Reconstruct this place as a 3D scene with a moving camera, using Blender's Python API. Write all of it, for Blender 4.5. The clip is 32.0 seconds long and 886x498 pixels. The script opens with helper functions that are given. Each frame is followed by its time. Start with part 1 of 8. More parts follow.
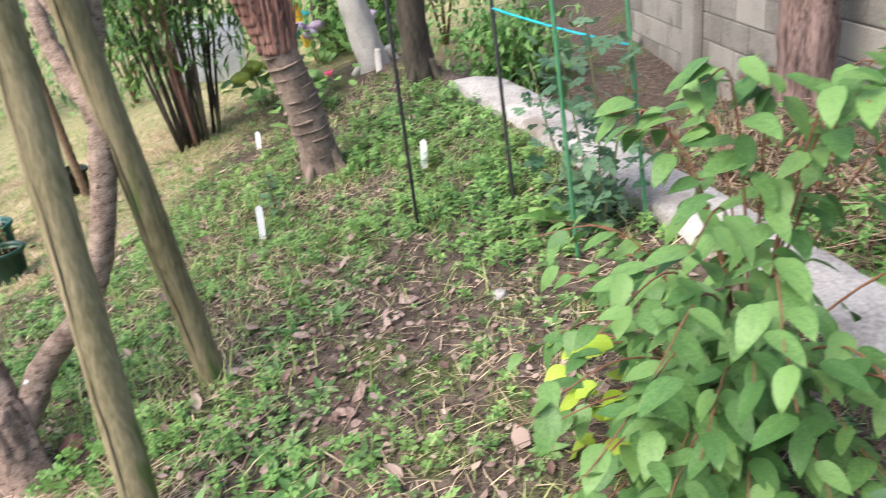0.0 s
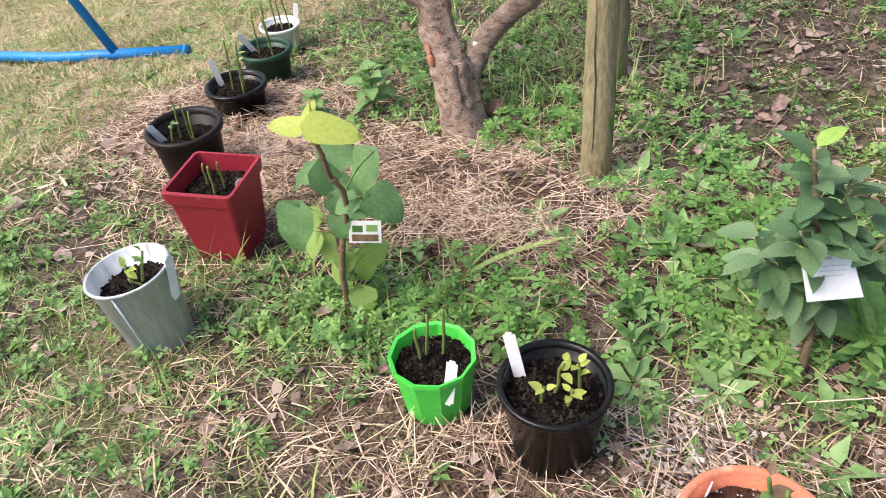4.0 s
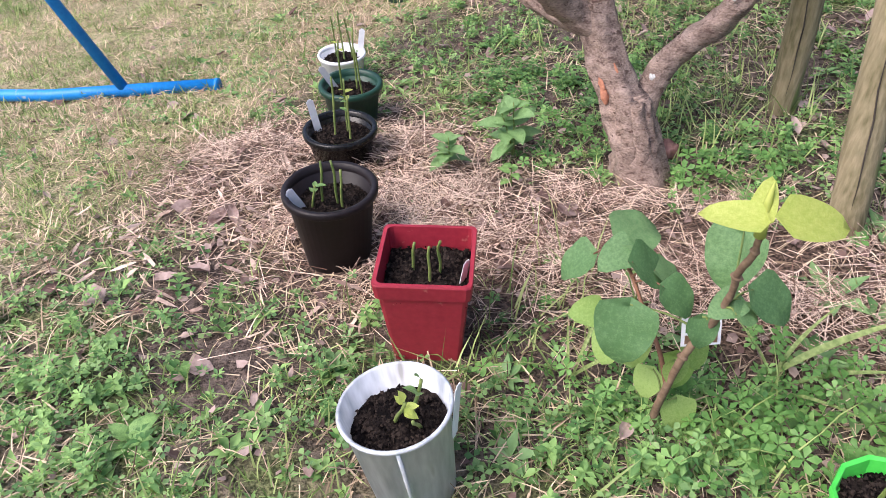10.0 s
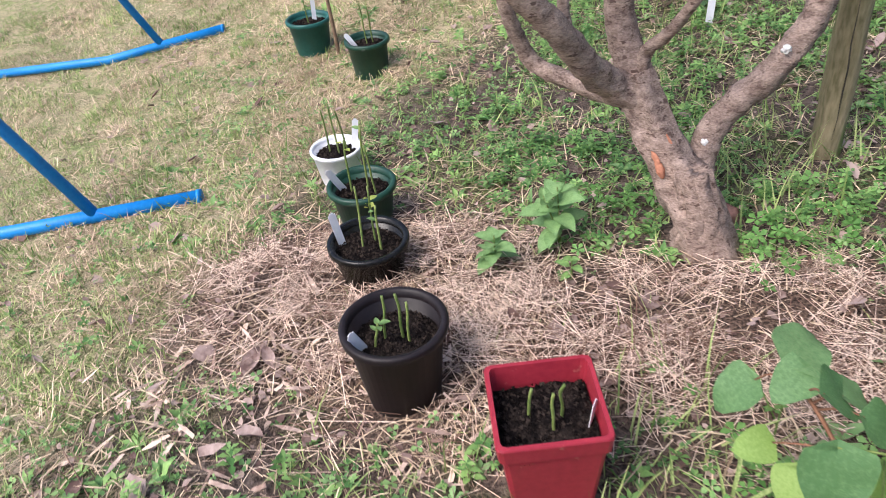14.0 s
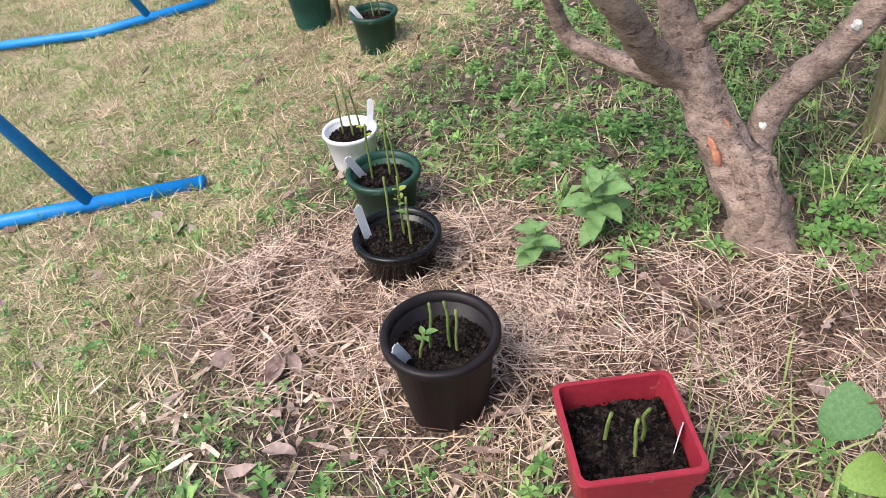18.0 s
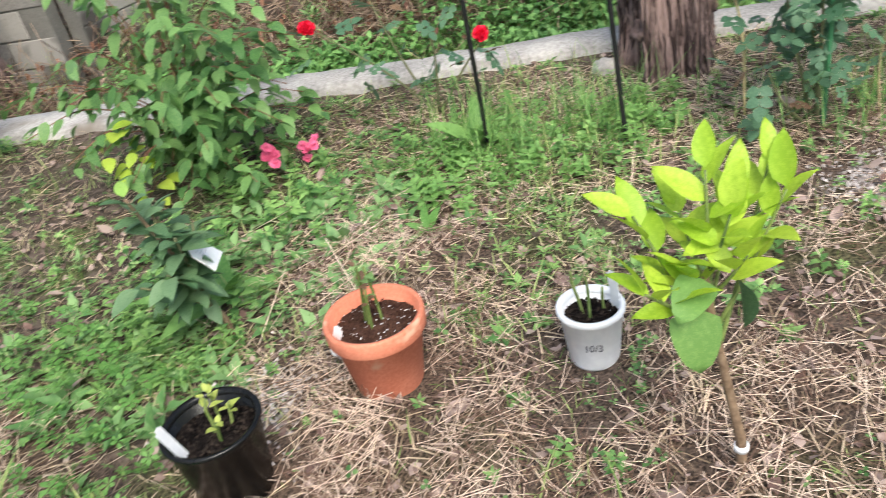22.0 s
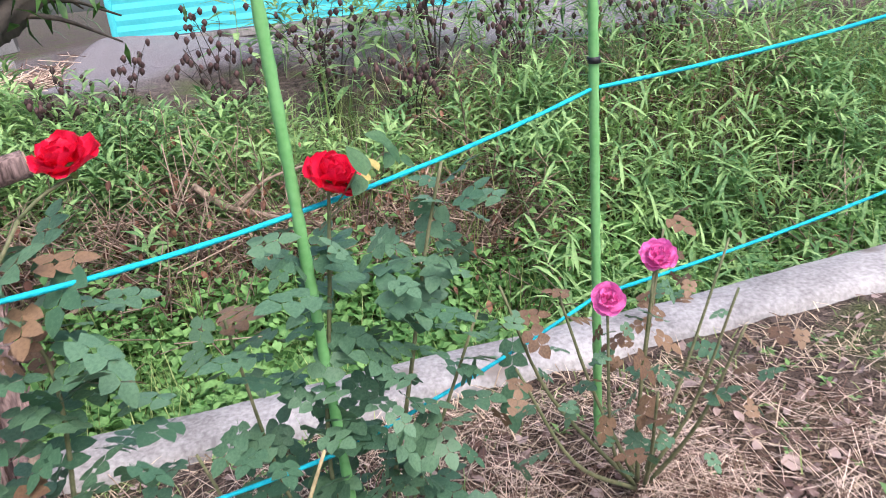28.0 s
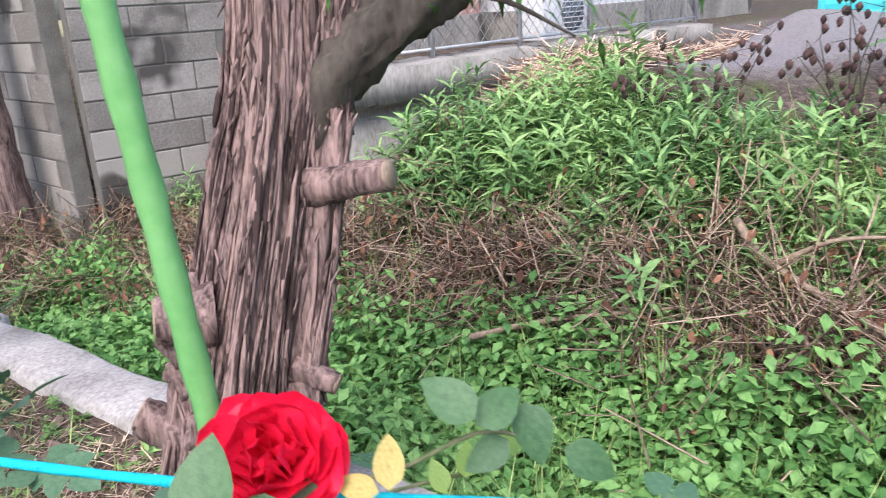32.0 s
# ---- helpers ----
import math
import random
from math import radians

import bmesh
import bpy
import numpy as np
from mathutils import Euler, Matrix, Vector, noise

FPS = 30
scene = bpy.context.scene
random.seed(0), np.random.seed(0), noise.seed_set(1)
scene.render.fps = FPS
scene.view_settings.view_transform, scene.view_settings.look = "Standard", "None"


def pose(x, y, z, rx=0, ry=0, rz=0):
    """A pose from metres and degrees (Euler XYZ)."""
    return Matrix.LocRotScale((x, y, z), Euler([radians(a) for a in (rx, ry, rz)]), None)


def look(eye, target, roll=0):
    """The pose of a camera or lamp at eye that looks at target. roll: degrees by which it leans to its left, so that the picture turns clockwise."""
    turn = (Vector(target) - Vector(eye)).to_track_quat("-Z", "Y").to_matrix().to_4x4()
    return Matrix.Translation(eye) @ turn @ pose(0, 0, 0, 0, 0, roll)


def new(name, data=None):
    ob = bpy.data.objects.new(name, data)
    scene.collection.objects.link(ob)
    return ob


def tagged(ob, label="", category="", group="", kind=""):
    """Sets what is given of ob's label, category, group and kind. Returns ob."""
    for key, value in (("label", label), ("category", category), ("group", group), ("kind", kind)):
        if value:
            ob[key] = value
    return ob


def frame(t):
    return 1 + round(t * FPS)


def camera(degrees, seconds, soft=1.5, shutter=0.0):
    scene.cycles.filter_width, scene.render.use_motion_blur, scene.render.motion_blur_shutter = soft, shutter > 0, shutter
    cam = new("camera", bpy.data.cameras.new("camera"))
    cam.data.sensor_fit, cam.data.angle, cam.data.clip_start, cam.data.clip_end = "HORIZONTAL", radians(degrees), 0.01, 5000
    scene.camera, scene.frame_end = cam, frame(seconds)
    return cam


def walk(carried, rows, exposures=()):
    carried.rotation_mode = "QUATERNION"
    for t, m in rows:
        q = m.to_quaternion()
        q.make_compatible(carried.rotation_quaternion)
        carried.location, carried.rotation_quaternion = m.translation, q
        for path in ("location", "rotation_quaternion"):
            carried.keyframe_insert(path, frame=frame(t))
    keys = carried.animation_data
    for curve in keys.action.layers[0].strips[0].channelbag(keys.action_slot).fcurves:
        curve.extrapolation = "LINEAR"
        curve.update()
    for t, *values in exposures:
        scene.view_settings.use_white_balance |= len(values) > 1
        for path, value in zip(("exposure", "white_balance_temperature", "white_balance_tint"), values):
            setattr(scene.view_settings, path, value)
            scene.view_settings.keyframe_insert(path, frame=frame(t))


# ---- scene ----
EXPOSURE = 1.0
cam = camera(60.47, 32.0, soft=0.85, shutter=0.3)
# seconds, place in metres, turn in degrees
ROWS = [
    (0, 0.145, -0.140, 1.547, 63.76, 6.86, -1.44),
    (0.5, -0.004, -0.119, 1.514, 61.95, 7.80, 4.71),
    (1, -0.202, -0.281, 1.515, 60.47, 7.32, 7.34),
    (1.5, -0.420, -0.458, 1.485, 56.90, 6.38, 5.99),
    (2, -0.520, -0.546, 1.458, 52.83, 4.85, 5.22),
    (2.5, -0.522, -0.569, 1.441, 50.39, 4.26, 5.23),
    (3, -0.550, -0.589, 1.448, 49.00, 3.29, 7.15),
    (3.5, -0.616, -0.618, 1.462, 49.19, 3.63, 11.30),
    (4, -0.689, -0.654, 1.466, 50.07, 4.39, 14.88),
    (4.5, -0.751, -0.653, 1.456, 50.62, 4.17, 15.79),
    (6.5, -1.376, -0.722, 1.482, 53.69, 5.06, 8.46),
    (7, -1.452, -0.691, 1.443, 54.65, 5.20, 10.04),
    (7.5, -1.569, -0.467, 1.367, 53.17, 6.22, 8.62),
    (8, -1.683, -0.400, 1.355, 51.56, 4.78, 6.20),
    (8.5, -1.784, -0.415, 1.347, 50.20, 1.93, 3.74),
    (9, -1.787, -0.406, 1.338, 49.63, 1.18, 3.52),
    (9.5, -1.766, -0.397, 1.349, 49.96, 1.61, 4.68),
    (10, -1.738, -0.361, 1.355, 50.79, 1.61, 6.76),
    (10.5, -1.721, -0.348, 1.358, 51.10, 2.39, 8.11),
    (11, -1.709, -0.358, 1.355, 52.12, 2.94, 9.93),
    (11.5, -1.677, -0.338, 1.352, 53.23, 3.12, 13.48),
    (12, -1.759, -0.323, 1.353, 53.05, 3.21, 13.35),
    (12.5, -1.908, -0.290, 1.353, 52.06, 3.96, 8.55),
    (13, -2.040, -0.279, 1.431, 52.04, 3.08, 2.97),
    (13.5, -2.082, -0.239, 1.441, 53.39, 2.65, -0.10),
    (14, -2.106, -0.038, 1.395, 53.17, 5.51, -1.86),
    (14.5, -2.142, 0.149, 1.377, 52.00, 7.05, -2.55),
    (16.5, -2.315, 0.183, 1.370, 52.60, 3.46, -3.30),
    (17, -2.304, 0.178, 1.378, 52.14, 3.79, -2.21),
    (17.5, -2.291, 0.163, 1.369, 51.44, 4.57, -2.18),
    (18, -2.260, 0.154, 1.357, 50.84, 5.14, -3.25),
    (18.5, -2.233, 0.136, 1.365, 50.70, 4.54, -4.42),
    (19, -2.215, 0.109, 1.384, 50.81, 4.41, -8.25),
    (19.5, -2.287, 0.083, 1.391, 51.47, 5.71, -17.85),
    (20, -2.373, -0.025, 1.448, 52.79, 4.75, -32.89),
    (20.5, -2.312, -0.100, 1.464, 53.65, 4.85, -44.55),
    (21, -2.100, -0.324, 1.417, 56.73, 5.69, -52.15),
    (21.5, -1.921, -0.579, 1.388, 58.13, 9.83, -63.85),
    (22, -1.838, -0.703, 1.391, 58.20, 10.38, -74.54),
    (22.5, -1.735, -0.702, 1.375, 58.02, 8.33, -81.42),
    (23, -1.574, -0.625, 1.391, 57.85, 4.44, -82.97),
    (23.5, -1.510, -0.598, 1.412, 58.33, 2.28, -83.20),
    (24, -1.463, -0.686, 1.428, 60.55, 2.19, -85.28),
    (24.5, -1.405, -0.890, 1.444, 65.58, 2.39, -85.67),
    (25, -1.353, -1.057, 1.456, 69.02, 5.19, -90.88),
    (25.5, -1.136, -1.194, 1.461, 69.82, 6.01, -98.46),
    (26, -0.908, -1.265, 1.523, 69.54, 5.73, -102.03),
    (26.5, -0.795, -1.416, 1.522, 69.61, 5.48, -101.18),
    (28.5, -0.141, -1.947, 1.554, 71.07, 6.29, -90.28),
    (29, -0.045, -2.113, 1.569, 72.95, 6.99, -83.16),
    (29.5, 0.134, -2.200, 1.547, 74.19, 7.94, -78.27),
    (30, 0.453, -2.166, 1.555, 73.87, 5.71, -75.12),
    (30.5, 0.649, -2.092, 1.499, 73.46, 4.67, -67.26),
    (31, 0.697, -2.241, 1.529, 74.04, 4.09, -53.16),
    (31.5, 0.758, -2.274, 1.531, 73.50, 3.89, -46.33),
    (32, 0.805, -2.152, 1.537, 71.71, 3.16, -42.68),
]
walk(cam, [(t, pose(*p)) for t, *p in ROWS], [(t, EXPOSURE + s, k, g) for t, s, k, g in ((0, 0.25, 6500, 9), (1, 0.12, 6450, 8), (4, 0.06, 6700, 10), (9, 0.0, 6250, 18), (13, -0.02, 6150, 15), (18, -0.08, 6300, 11), (20, -0.05, 6600, 3), (23, -0.02, 6300, 4), (26, 0.16, 6150, 11), (29, 0.0, 6000, 17), (30, 0.0, 5950, 17), (32, 0.15, 6000, 14))])

# ---- world and light ----
world = bpy.data.worlds.new("sky")
scene.world = world
world.use_nodes = True
wn = world.node_tree
sky = wn.nodes.new("ShaderNodeTexSky")
sky.sky_type = "NISHITA"
sky.sun_disc = False
sky.sun_elevation = radians(52)
sky.sun_rotation = radians(235)
sky.air_density, sky.dust_density, sky.ozone_density = 1.0, 4.0, 1.0
wn.links.new(sky.outputs[0], wn.nodes["Background"].inputs[0])
wn.nodes["Background"].inputs[1].default_value = 0.15
sun = new("sun", bpy.data.lights.new("sun", "SUN"))
sun.data.energy, sun.data.angle, sun.data.color = 1.5, radians(35), (1.0, 0.95, 0.88)
sun.matrix_world = look((-6, -4, 9.5), (0, 0, 0))

# ---- materials ----
def shade(name, c1, c2, scale=8.0, rough=0.75, bump=0.2, fine=90.0, leafy=0.0, island=0.0, spots=None, metal=0.0, spec=0.4, stretch=None, each=0.0, placed=False):
    """Two colours mixed by coarse and fine noise; leafy: share of light let through; island/each: how much each piece varies."""
    m = bpy.data.materials.new(name)
    m.use_nodes = True
    nt = m.node_tree
    n, l = nt.nodes, nt.links
    b = n["Principled BSDF"]
    tc = n.new("ShaderNodeTexCoord")
    src = n.new("ShaderNodeNewGeometry").outputs["Position"] if placed else tc.outputs["Object"]
    if stretch:
        mp = n.new("ShaderNodeMapping")
        mp.inputs["Scale"].default_value = stretch
        l.new(src, mp.inputs[0])
        src = mp.outputs[0]
    n1 = n.new("ShaderNodeTexNoise")
    n1.inputs["Scale"].default_value, n1.inputs["Detail"].default_value = scale, 5
    n2 = n.new("ShaderNodeTexNoise")
    n2.inputs["Scale"].default_value, n2.inputs["Detail"].default_value = fine, 4
    l.new(src, n1.inputs["Vector"]), l.new(src, n2.inputs["Vector"])
    av = n.new("ShaderNodeMath")
    av.operation = "MULTIPLY_ADD"
    av.inputs[1].default_value = 0.45
    l.new(n2.outputs[0], av.inputs[0])
    sc = n.new("ShaderNodeMath")
    sc.operation = "MULTIPLY"
    sc.inputs[1].default_value = 0.55
    l.new(n1.outputs[0], sc.inputs[0]), l.new(sc.outputs[0], av.inputs[2])
    ramp = n.new("ShaderNodeMapRange")
    ramp.inputs[1].default_value, ramp.inputs[2].default_value = 0.36, 0.64
    fac = av.outputs[0]
    if island or each:
        g = n.new("ShaderNodeNewGeometry") if island else n.new("ShaderNodeObjectInfo")
        ma = n.new("ShaderNodeMath")
        ma.operation = "MULTIPLY_ADD"
        ma.inputs[1].default_value = (island or each) * 0.3
        l.new(g.outputs["Random Per Island" if island else "Random"], ma.inputs[0])
        sb = n.new("ShaderNodeMath")
        sb.operation = "SUBTRACT"
        sb.inputs[1].default_value = (island or each) * 0.15
        l.new(fac, sb.inputs[0]), l.new(sb.outputs[0], ma.inputs[2])
        fac = ma.outputs[0]
    l.new(fac, ramp.inputs[0])
    mix = n.new("ShaderNodeMix")
    mix.data_type = "RGBA"
    mix.inputs[6].default_value, mix.inputs[7].default_value = (*c1, 1), (*c2, 1)
    l.new(ramp.outputs[0], mix.inputs[0])
    col = mix.outputs[2]
    if spots:
        n3 = n.new("ShaderNodeTexNoise")
        n3.inputs["Scale"].default_value, n3.inputs["Detail"].default_value = spots[1], 3
        l.new(src, n3.inputs["Vector"])
        r3 = n.new("ShaderNodeMapRange")
        r3.inputs[1].default_value, r3.inputs[2].default_value = spots[2], spots[2] + 0.06
        l.new(n3.outputs[0], r3.inputs[0])
        mx = n.new("ShaderNodeMix")
        mx.data_type = "RGBA"
        mx.inputs[7].default_value = (*spots[0], 1)
        l.new(r3.outputs[0], mx.inputs[0]), l.new(col, mx.inputs[6])
        col = mx.outputs[2]
    l.new(col, b.inputs["Base Color"])
    b.inputs["Roughness"].default_value, b.inputs["Metallic"].default_value = rough, metal
    b.inputs["Specular IOR Level"].default_value = spec
    if bump:
        bp = n.new("ShaderNodeBump")
        bp.inputs["Strength"].default_value, bp.inputs["Distance"].default_value = bump, 0.01
        l.new(av.outputs[0], bp.inputs["Height"]), l.new(bp.outputs[0], b.inputs["Normal"])
    if leafy:
        tr = n.new("ShaderNodeBsdfTranslucent")
        l.new(col, tr.inputs[0])
        ms = n.new("ShaderNodeMixShader")
        ms.inputs[0].default_value = leafy
        l.new(b.outputs[0], ms.inputs[1]), l.new(tr.outputs[0], ms.inputs[2])
        l.new(ms.outputs[0], n["Material Output"].inputs[0])
    return m


SOIL = shade("potting_soil", (0.004, 0.003, 0.003), (0.04, 0.03, 0.025), 30, 0.95, 1.0, 160, spec=0.08, island=1.6)
PERLITE_SOIL = shade("perlite_soil", (0.03, 0.014, 0.01), (0.10, 0.05, 0.035), 30, 0.95, 1.0, 160, spec=0.1)
KIWI_LIGHT = shade("light_kiwi_leaf", (0.2, 0.33, 0.07), (0.31, 0.44, 0.13), 14, 0.55, 0.35, 50, leafy=0.3, each=0.9)
FLAKE = shade("dry_sheath", (0.26, 0.17, 0.135), (0.68, 0.53, 0.42), 9, 0.8, 0.2, 60, island=1.0)
TERRACOTTA = shade("terracotta", (0.5, 0.15, 0.085), (0.66, 0.24, 0.15), 7, 0.85, 0.15, 120, spots=((0.62, 0.36, 0.25), 9, 0.62))
RED_PLASTIC = shade("red_plastic", (0.24, 0.016, 0.03), (0.33, 0.03, 0.045), 5, 0.45, 0.05, 60, spots=((0.36, 0.12, 0.10), 40, 0.68))
GREEN_PLASTIC = shade("bright_green_plastic", (0.05, 0.5, 0.06), (0.08, 0.6, 0.08), 6, 0.45, 0.03, 60)
BLACK_PLASTIC = shade("black_plastic", (0.004, 0.004, 0.004), (0.011, 0.011, 0.011), 6, 0.25, 0.06, 60, spots=((0.03, 0.028, 0.025), 25, 0.7), spec=0.25)
BROWN_PLASTIC = shade("brown_black_plastic", (0.008, 0.006, 0.007), (0.018, 0.013, 0.014), 6, 0.45, 0.06, 60, spots=((0.05, 0.04, 0.04), 18, 0.7), spec=0.22)
DARK_GREEN_PLASTIC = shade("dark_green_plastic", (0.006, 0.035, 0.022), (0.012, 0.055, 0.034), 6, 0.45, 0.05, 60, spots=((0.07, 0.1, 0.08), 22, 0.67))
TEAL_PLASTIC = shade("teal_plastic", (0.008, 0.07, 0.06), (0.014, 0.10, 0.085), 6, 0.45, 0.05, 60)
WHITE_PLASTIC = shade("white_plastic", (0.7, 0.7, 0.73), (0.84, 0.84, 0.86), 5, 0.4, 0.05, 50, spots=((0.45, 0.42, 0.36), 16, 0.69))
ZINC = shade("galvanised_zinc", (0.3, 0.33, 0.36), (0.66, 0.68, 0.71), 14, 0.55, 0.1, 45, metal=0.3, spots=((0.27, 0.27, 0.26), 11, 0.64), stretch=(1, 1, 0.22))
LABEL_WHITE = shade("label_plastic", (0.66, 0.66, 0.7), (0.8, 0.8, 0.82), 9, 0.4, 0.02, 60, each=0.5)
INK = shade("ink", (0.07, 0.07, 0.09), (0.12, 0.12, 0.14), 9, 0.6, 0.0)
CONCRETE = shade("old_concrete", (0.2, 0.185, 0.178), (0.46, 0.435, 0.415), 4, 0.9, 0.5, 60, spots=((0.2, 0.17, 0.145), 2.3, 0.6))
DARK_CONCRETE = shade("stained_concrete", (0.15, 0.14, 0.125), (0.36, 0.34, 0.31), 2.2, 0.9, 0.5, 50, spots=((0.07, 0.065, 0.055), 3, 0.58), stretch=(1, 1, 0.35))
BLOCK = shade("concrete_block", (0.15, 0.138, 0.125), (0.29, 0.27, 0.25), 3, 0.9, 0.5, 70, spots=((0.06, 0.055, 0.05), 1.6, 0.57), each=1.0, placed=True)
MORTAR = shade("mortar", (0.10, 0.095, 0.085), (0.17, 0.16, 0.145), 9, 0.95, 0.4, 80)
POST_WOOD = shade("mossy_post_wood", (0.12, 0.105, 0.05), (0.32, 0.265, 0.165), 9, 0.9, 0.9, 90, stretch=(1, 1, 0.22), spots=((0.12, 0.15, 0.05), 11, 0.6))
BARK = shade("pale_bark", (0.11, 0.072, 0.056), (0.4, 0.3, 0.245), 24, 0.85, 1.0, 150, spots=((0.10, 0.062, 0.048), 42, 0.61), stretch=(0.8, 0.8, 1.7))
LICHEN = shade("pale_lichen", (0.5, 0.48, 0.45), (0.72, 0.7, 0.66), 60, 0.9, 0.6, 200)
SCAR = shade("orange_bark_scar", (0.3, 0.12, 0.07), (0.55, 0.24, 0.14), 60, 0.85, 0.4)
CYPRESS_BARK = shade("stringy_cypress_bark", (0.03, 0.017, 0.015), (0.3, 0.205, 0.185), 26, 0.9, 1.0, 110, stretch=(1, 1, 0.11))
BARK_STRIP = shade("peeling_bark_strips", (0.035, 0.02, 0.018), (0.27, 0.185, 0.165), 30, 0.9, 0.8, 120, stretch=(1, 1, 0.12), island=1.3)
CUT_WOOD = shade("cut_wood", (0.17, 0.12, 0.085), (0.33, 0.25, 0.18), 30, 0.85, 0.3)
PALM_BARK = shade("palm_bark", (0.10, 0.075, 0.06), (0.27, 0.2, 0.17), 14, 0.9, 0.8, 60)
SEED_HEAD = shade("dark_seed_head", (0.03, 0.016, 0.016), (0.11, 0.06, 0.055), 20, 0.9, 0.4, 90, each=0.8)
PALM_FIBRE = shade("palm_fibre", (0.13, 0.06, 0.05), (0.3, 0.16, 0.13), 12, 0.9, 0.8, 90, stretch=(1, 1, 0.2))
PALE_BARK = shade("whitish_bark", (0.33, 0.31, 0.29), (0.52, 0.5, 0.48), 8, 0.85, 0.4)
DARK_BARK = shade("dark_bark", (0.022, 0.018, 0.014), (0.085, 0.07, 0.055), 10, 0.9, 0.8, 60, spots=((0.08, 0.11, 0.04), 6, 0.62), stretch=(1, 1, 0.3))
TWIG = shade("brown_twig", (0.12, 0.075, 0.045), (0.25, 0.17, 0.11), 20, 0.85, 0.3)
RED_TWIG = shade("reddish_twig", (0.14, 0.06, 0.035), (0.24, 0.12, 0.07), 20, 0.8, 0.2)
GREEN_STEM = shade("green_stem", (0.085, 0.135, 0.03), (0.2, 0.25, 0.07), 30, 0.6, 0.15, each=0.6)
CANE = shade("rose_cane", (0.08, 0.10, 0.04), (0.2, 0.19, 0.10), 20, 0.7, 0.2)
BLUE_PAINT = shade("blue_painted_steel", (0.0, 0.17, 0.52), (0.01, 0.24, 0.62), 6, 0.45, 0.05, 60, spots=((0.25, 0.32, 0.38), 20, 0.70))
STAKE_GREEN = shade("green_coated_stake", (0.12, 0.33, 0.1), (0.19, 0.43, 0.16), 8, 0.5, 0.1, 70)
STAKE_DARK = shade("dark_green_stake", (0.035, 0.14, 0.06), (0.06, 0.21, 0.1), 8, 0.5, 0.1, 70)
STAKE_BLACK = shade("black_coated_stake", (0.006, 0.006, 0.007), (0.016, 0.016, 0.018), 20, 0.5, 0.3, 90)
ROPE = shade("turquoise_rope", (0.0, 0.32, 0.42), (0.01, 0.5, 0.6), 60, 0.7, 0.5, 300)
FENCE_BLUE = shade("turquoise_corrugated", (0.06, 0.5, 0.54), (0.1, 0.58, 0.62), 2, 0.4, 0.05, 40)
STEEL = shade("galvanised_steel", (0.35, 0.36, 0.38), (0.5, 0.51, 0.53), 12, 0.45, 0.05, metal=0.6)
WALL_WHITE = shade("house_siding", (0.5, 0.51, 0.53), (0.66, 0.67, 0.69), 1.5, 0.8, 0.1, 30)
WALL_PINK = shade("faded_red_siding", (0.3, 0.17, 0.15), (0.42, 0.26, 0.23), 2, 0.8, 0.1, 30)
GLASS_DARK = shade("dark_window", (0.1, 0.12, 0.15), (0.17, 0.2, 0.24), 1, 0.12, 0.0)
GRIT_WHITE = shade("chalky_grit", (0.2, 0.165, 0.155), (0.6, 0.54, 0.52), 30, 0.9, 0.3, 90, island=1.4)
STRAW = shade("dry_straw", (0.2, 0.115, 0.08), (0.95, 0.75, 0.6), 4, 0.85, 0.0, 60, island=1.9)
DEAD_LEAF = shade("dead_leaf", (0.15, 0.09, 0.075), (0.44, 0.33, 0.29), 12, 0.85, 0.1, 60, island=1.4, leafy=0.15)
GRASS = shade("grass_blades", (0.12, 0.2, 0.045), (0.42, 0.5, 0.19), 1.3, 0.6, 0.0, 30, leafy=0.3, island=1.3)
DRY_GRASS = shade("yellowed_grass", (0.29, 0.21, 0.135), (0.8, 0.64, 0.455), 1.3, 0.7, 0.0, 30, leafy=0.25, island=1.3)
CLOVER = shade("clover_leaves", (0.07, 0.165, 0.045), (0.25, 0.4, 0.14), 2.0, 0.55, 0.0, 40, leafy=0.3, island=1.3)
NETTLE_LEAF = shade("pale_weed_leaves", (0.11, 0.235, 0.075), (0.27, 0.43, 0.17), 3.0, 0.55, 0.1, 40, leafy=0.3, island=1.0)
WEED = shade("weed_leaves", (0.075, 0.19, 0.05), (0.3, 0.49, 0.15), 3.0, 0.55, 0.0, 40, leafy=0.3, island=1.0)
NETTLE = shade("ditch_leaves", (0.08, 0.2, 0.05), (0.25, 0.45, 0.14), 1.5, 0.55, 0.0, 40, leafy=0.3, island=1.1)
FERNY = shade("willowherb_leaves", (0.1, 0.22, 0.075), (0.36, 0.54, 0.2), 1.2, 0.6, 0.0, 40, leafy=0.3, island=1.0)
BROWN_STEM = shade("withered_stems", (0.1, 0.062, 0.045), (0.44, 0.32, 0.24), 3, 0.9, 0.0, 40, island=1.4)
KIWI = shade("kiwi_leaf", (0.085, 0.185, 0.065), (0.165, 0.29, 0.115), 14, 0.55, 0.35, 50, leafy=0.25, each=0.9)
KIWI_PALE = shade("young_kiwi_leaf", (0.4, 0.48, 0.09), (0.54, 0.6, 0.16), 14, 0.55, 0.3, 50, leafy=0.35, each=0.6)
CITRUS_DARK = shade("grey_green_leaf", (0.065, 0.14, 0.06), (0.155, 0.25, 0.125), 16, 0.5, 0.2, 50, leafy=0.2, each=0.9)
CITRUS_LIME = shade("lime_green_leaf", (0.3, 0.48, 0.03), (0.5, 0.66, 0.07), 10, 0.45, 0.15, 50, leafy=0.35, each=0.9)
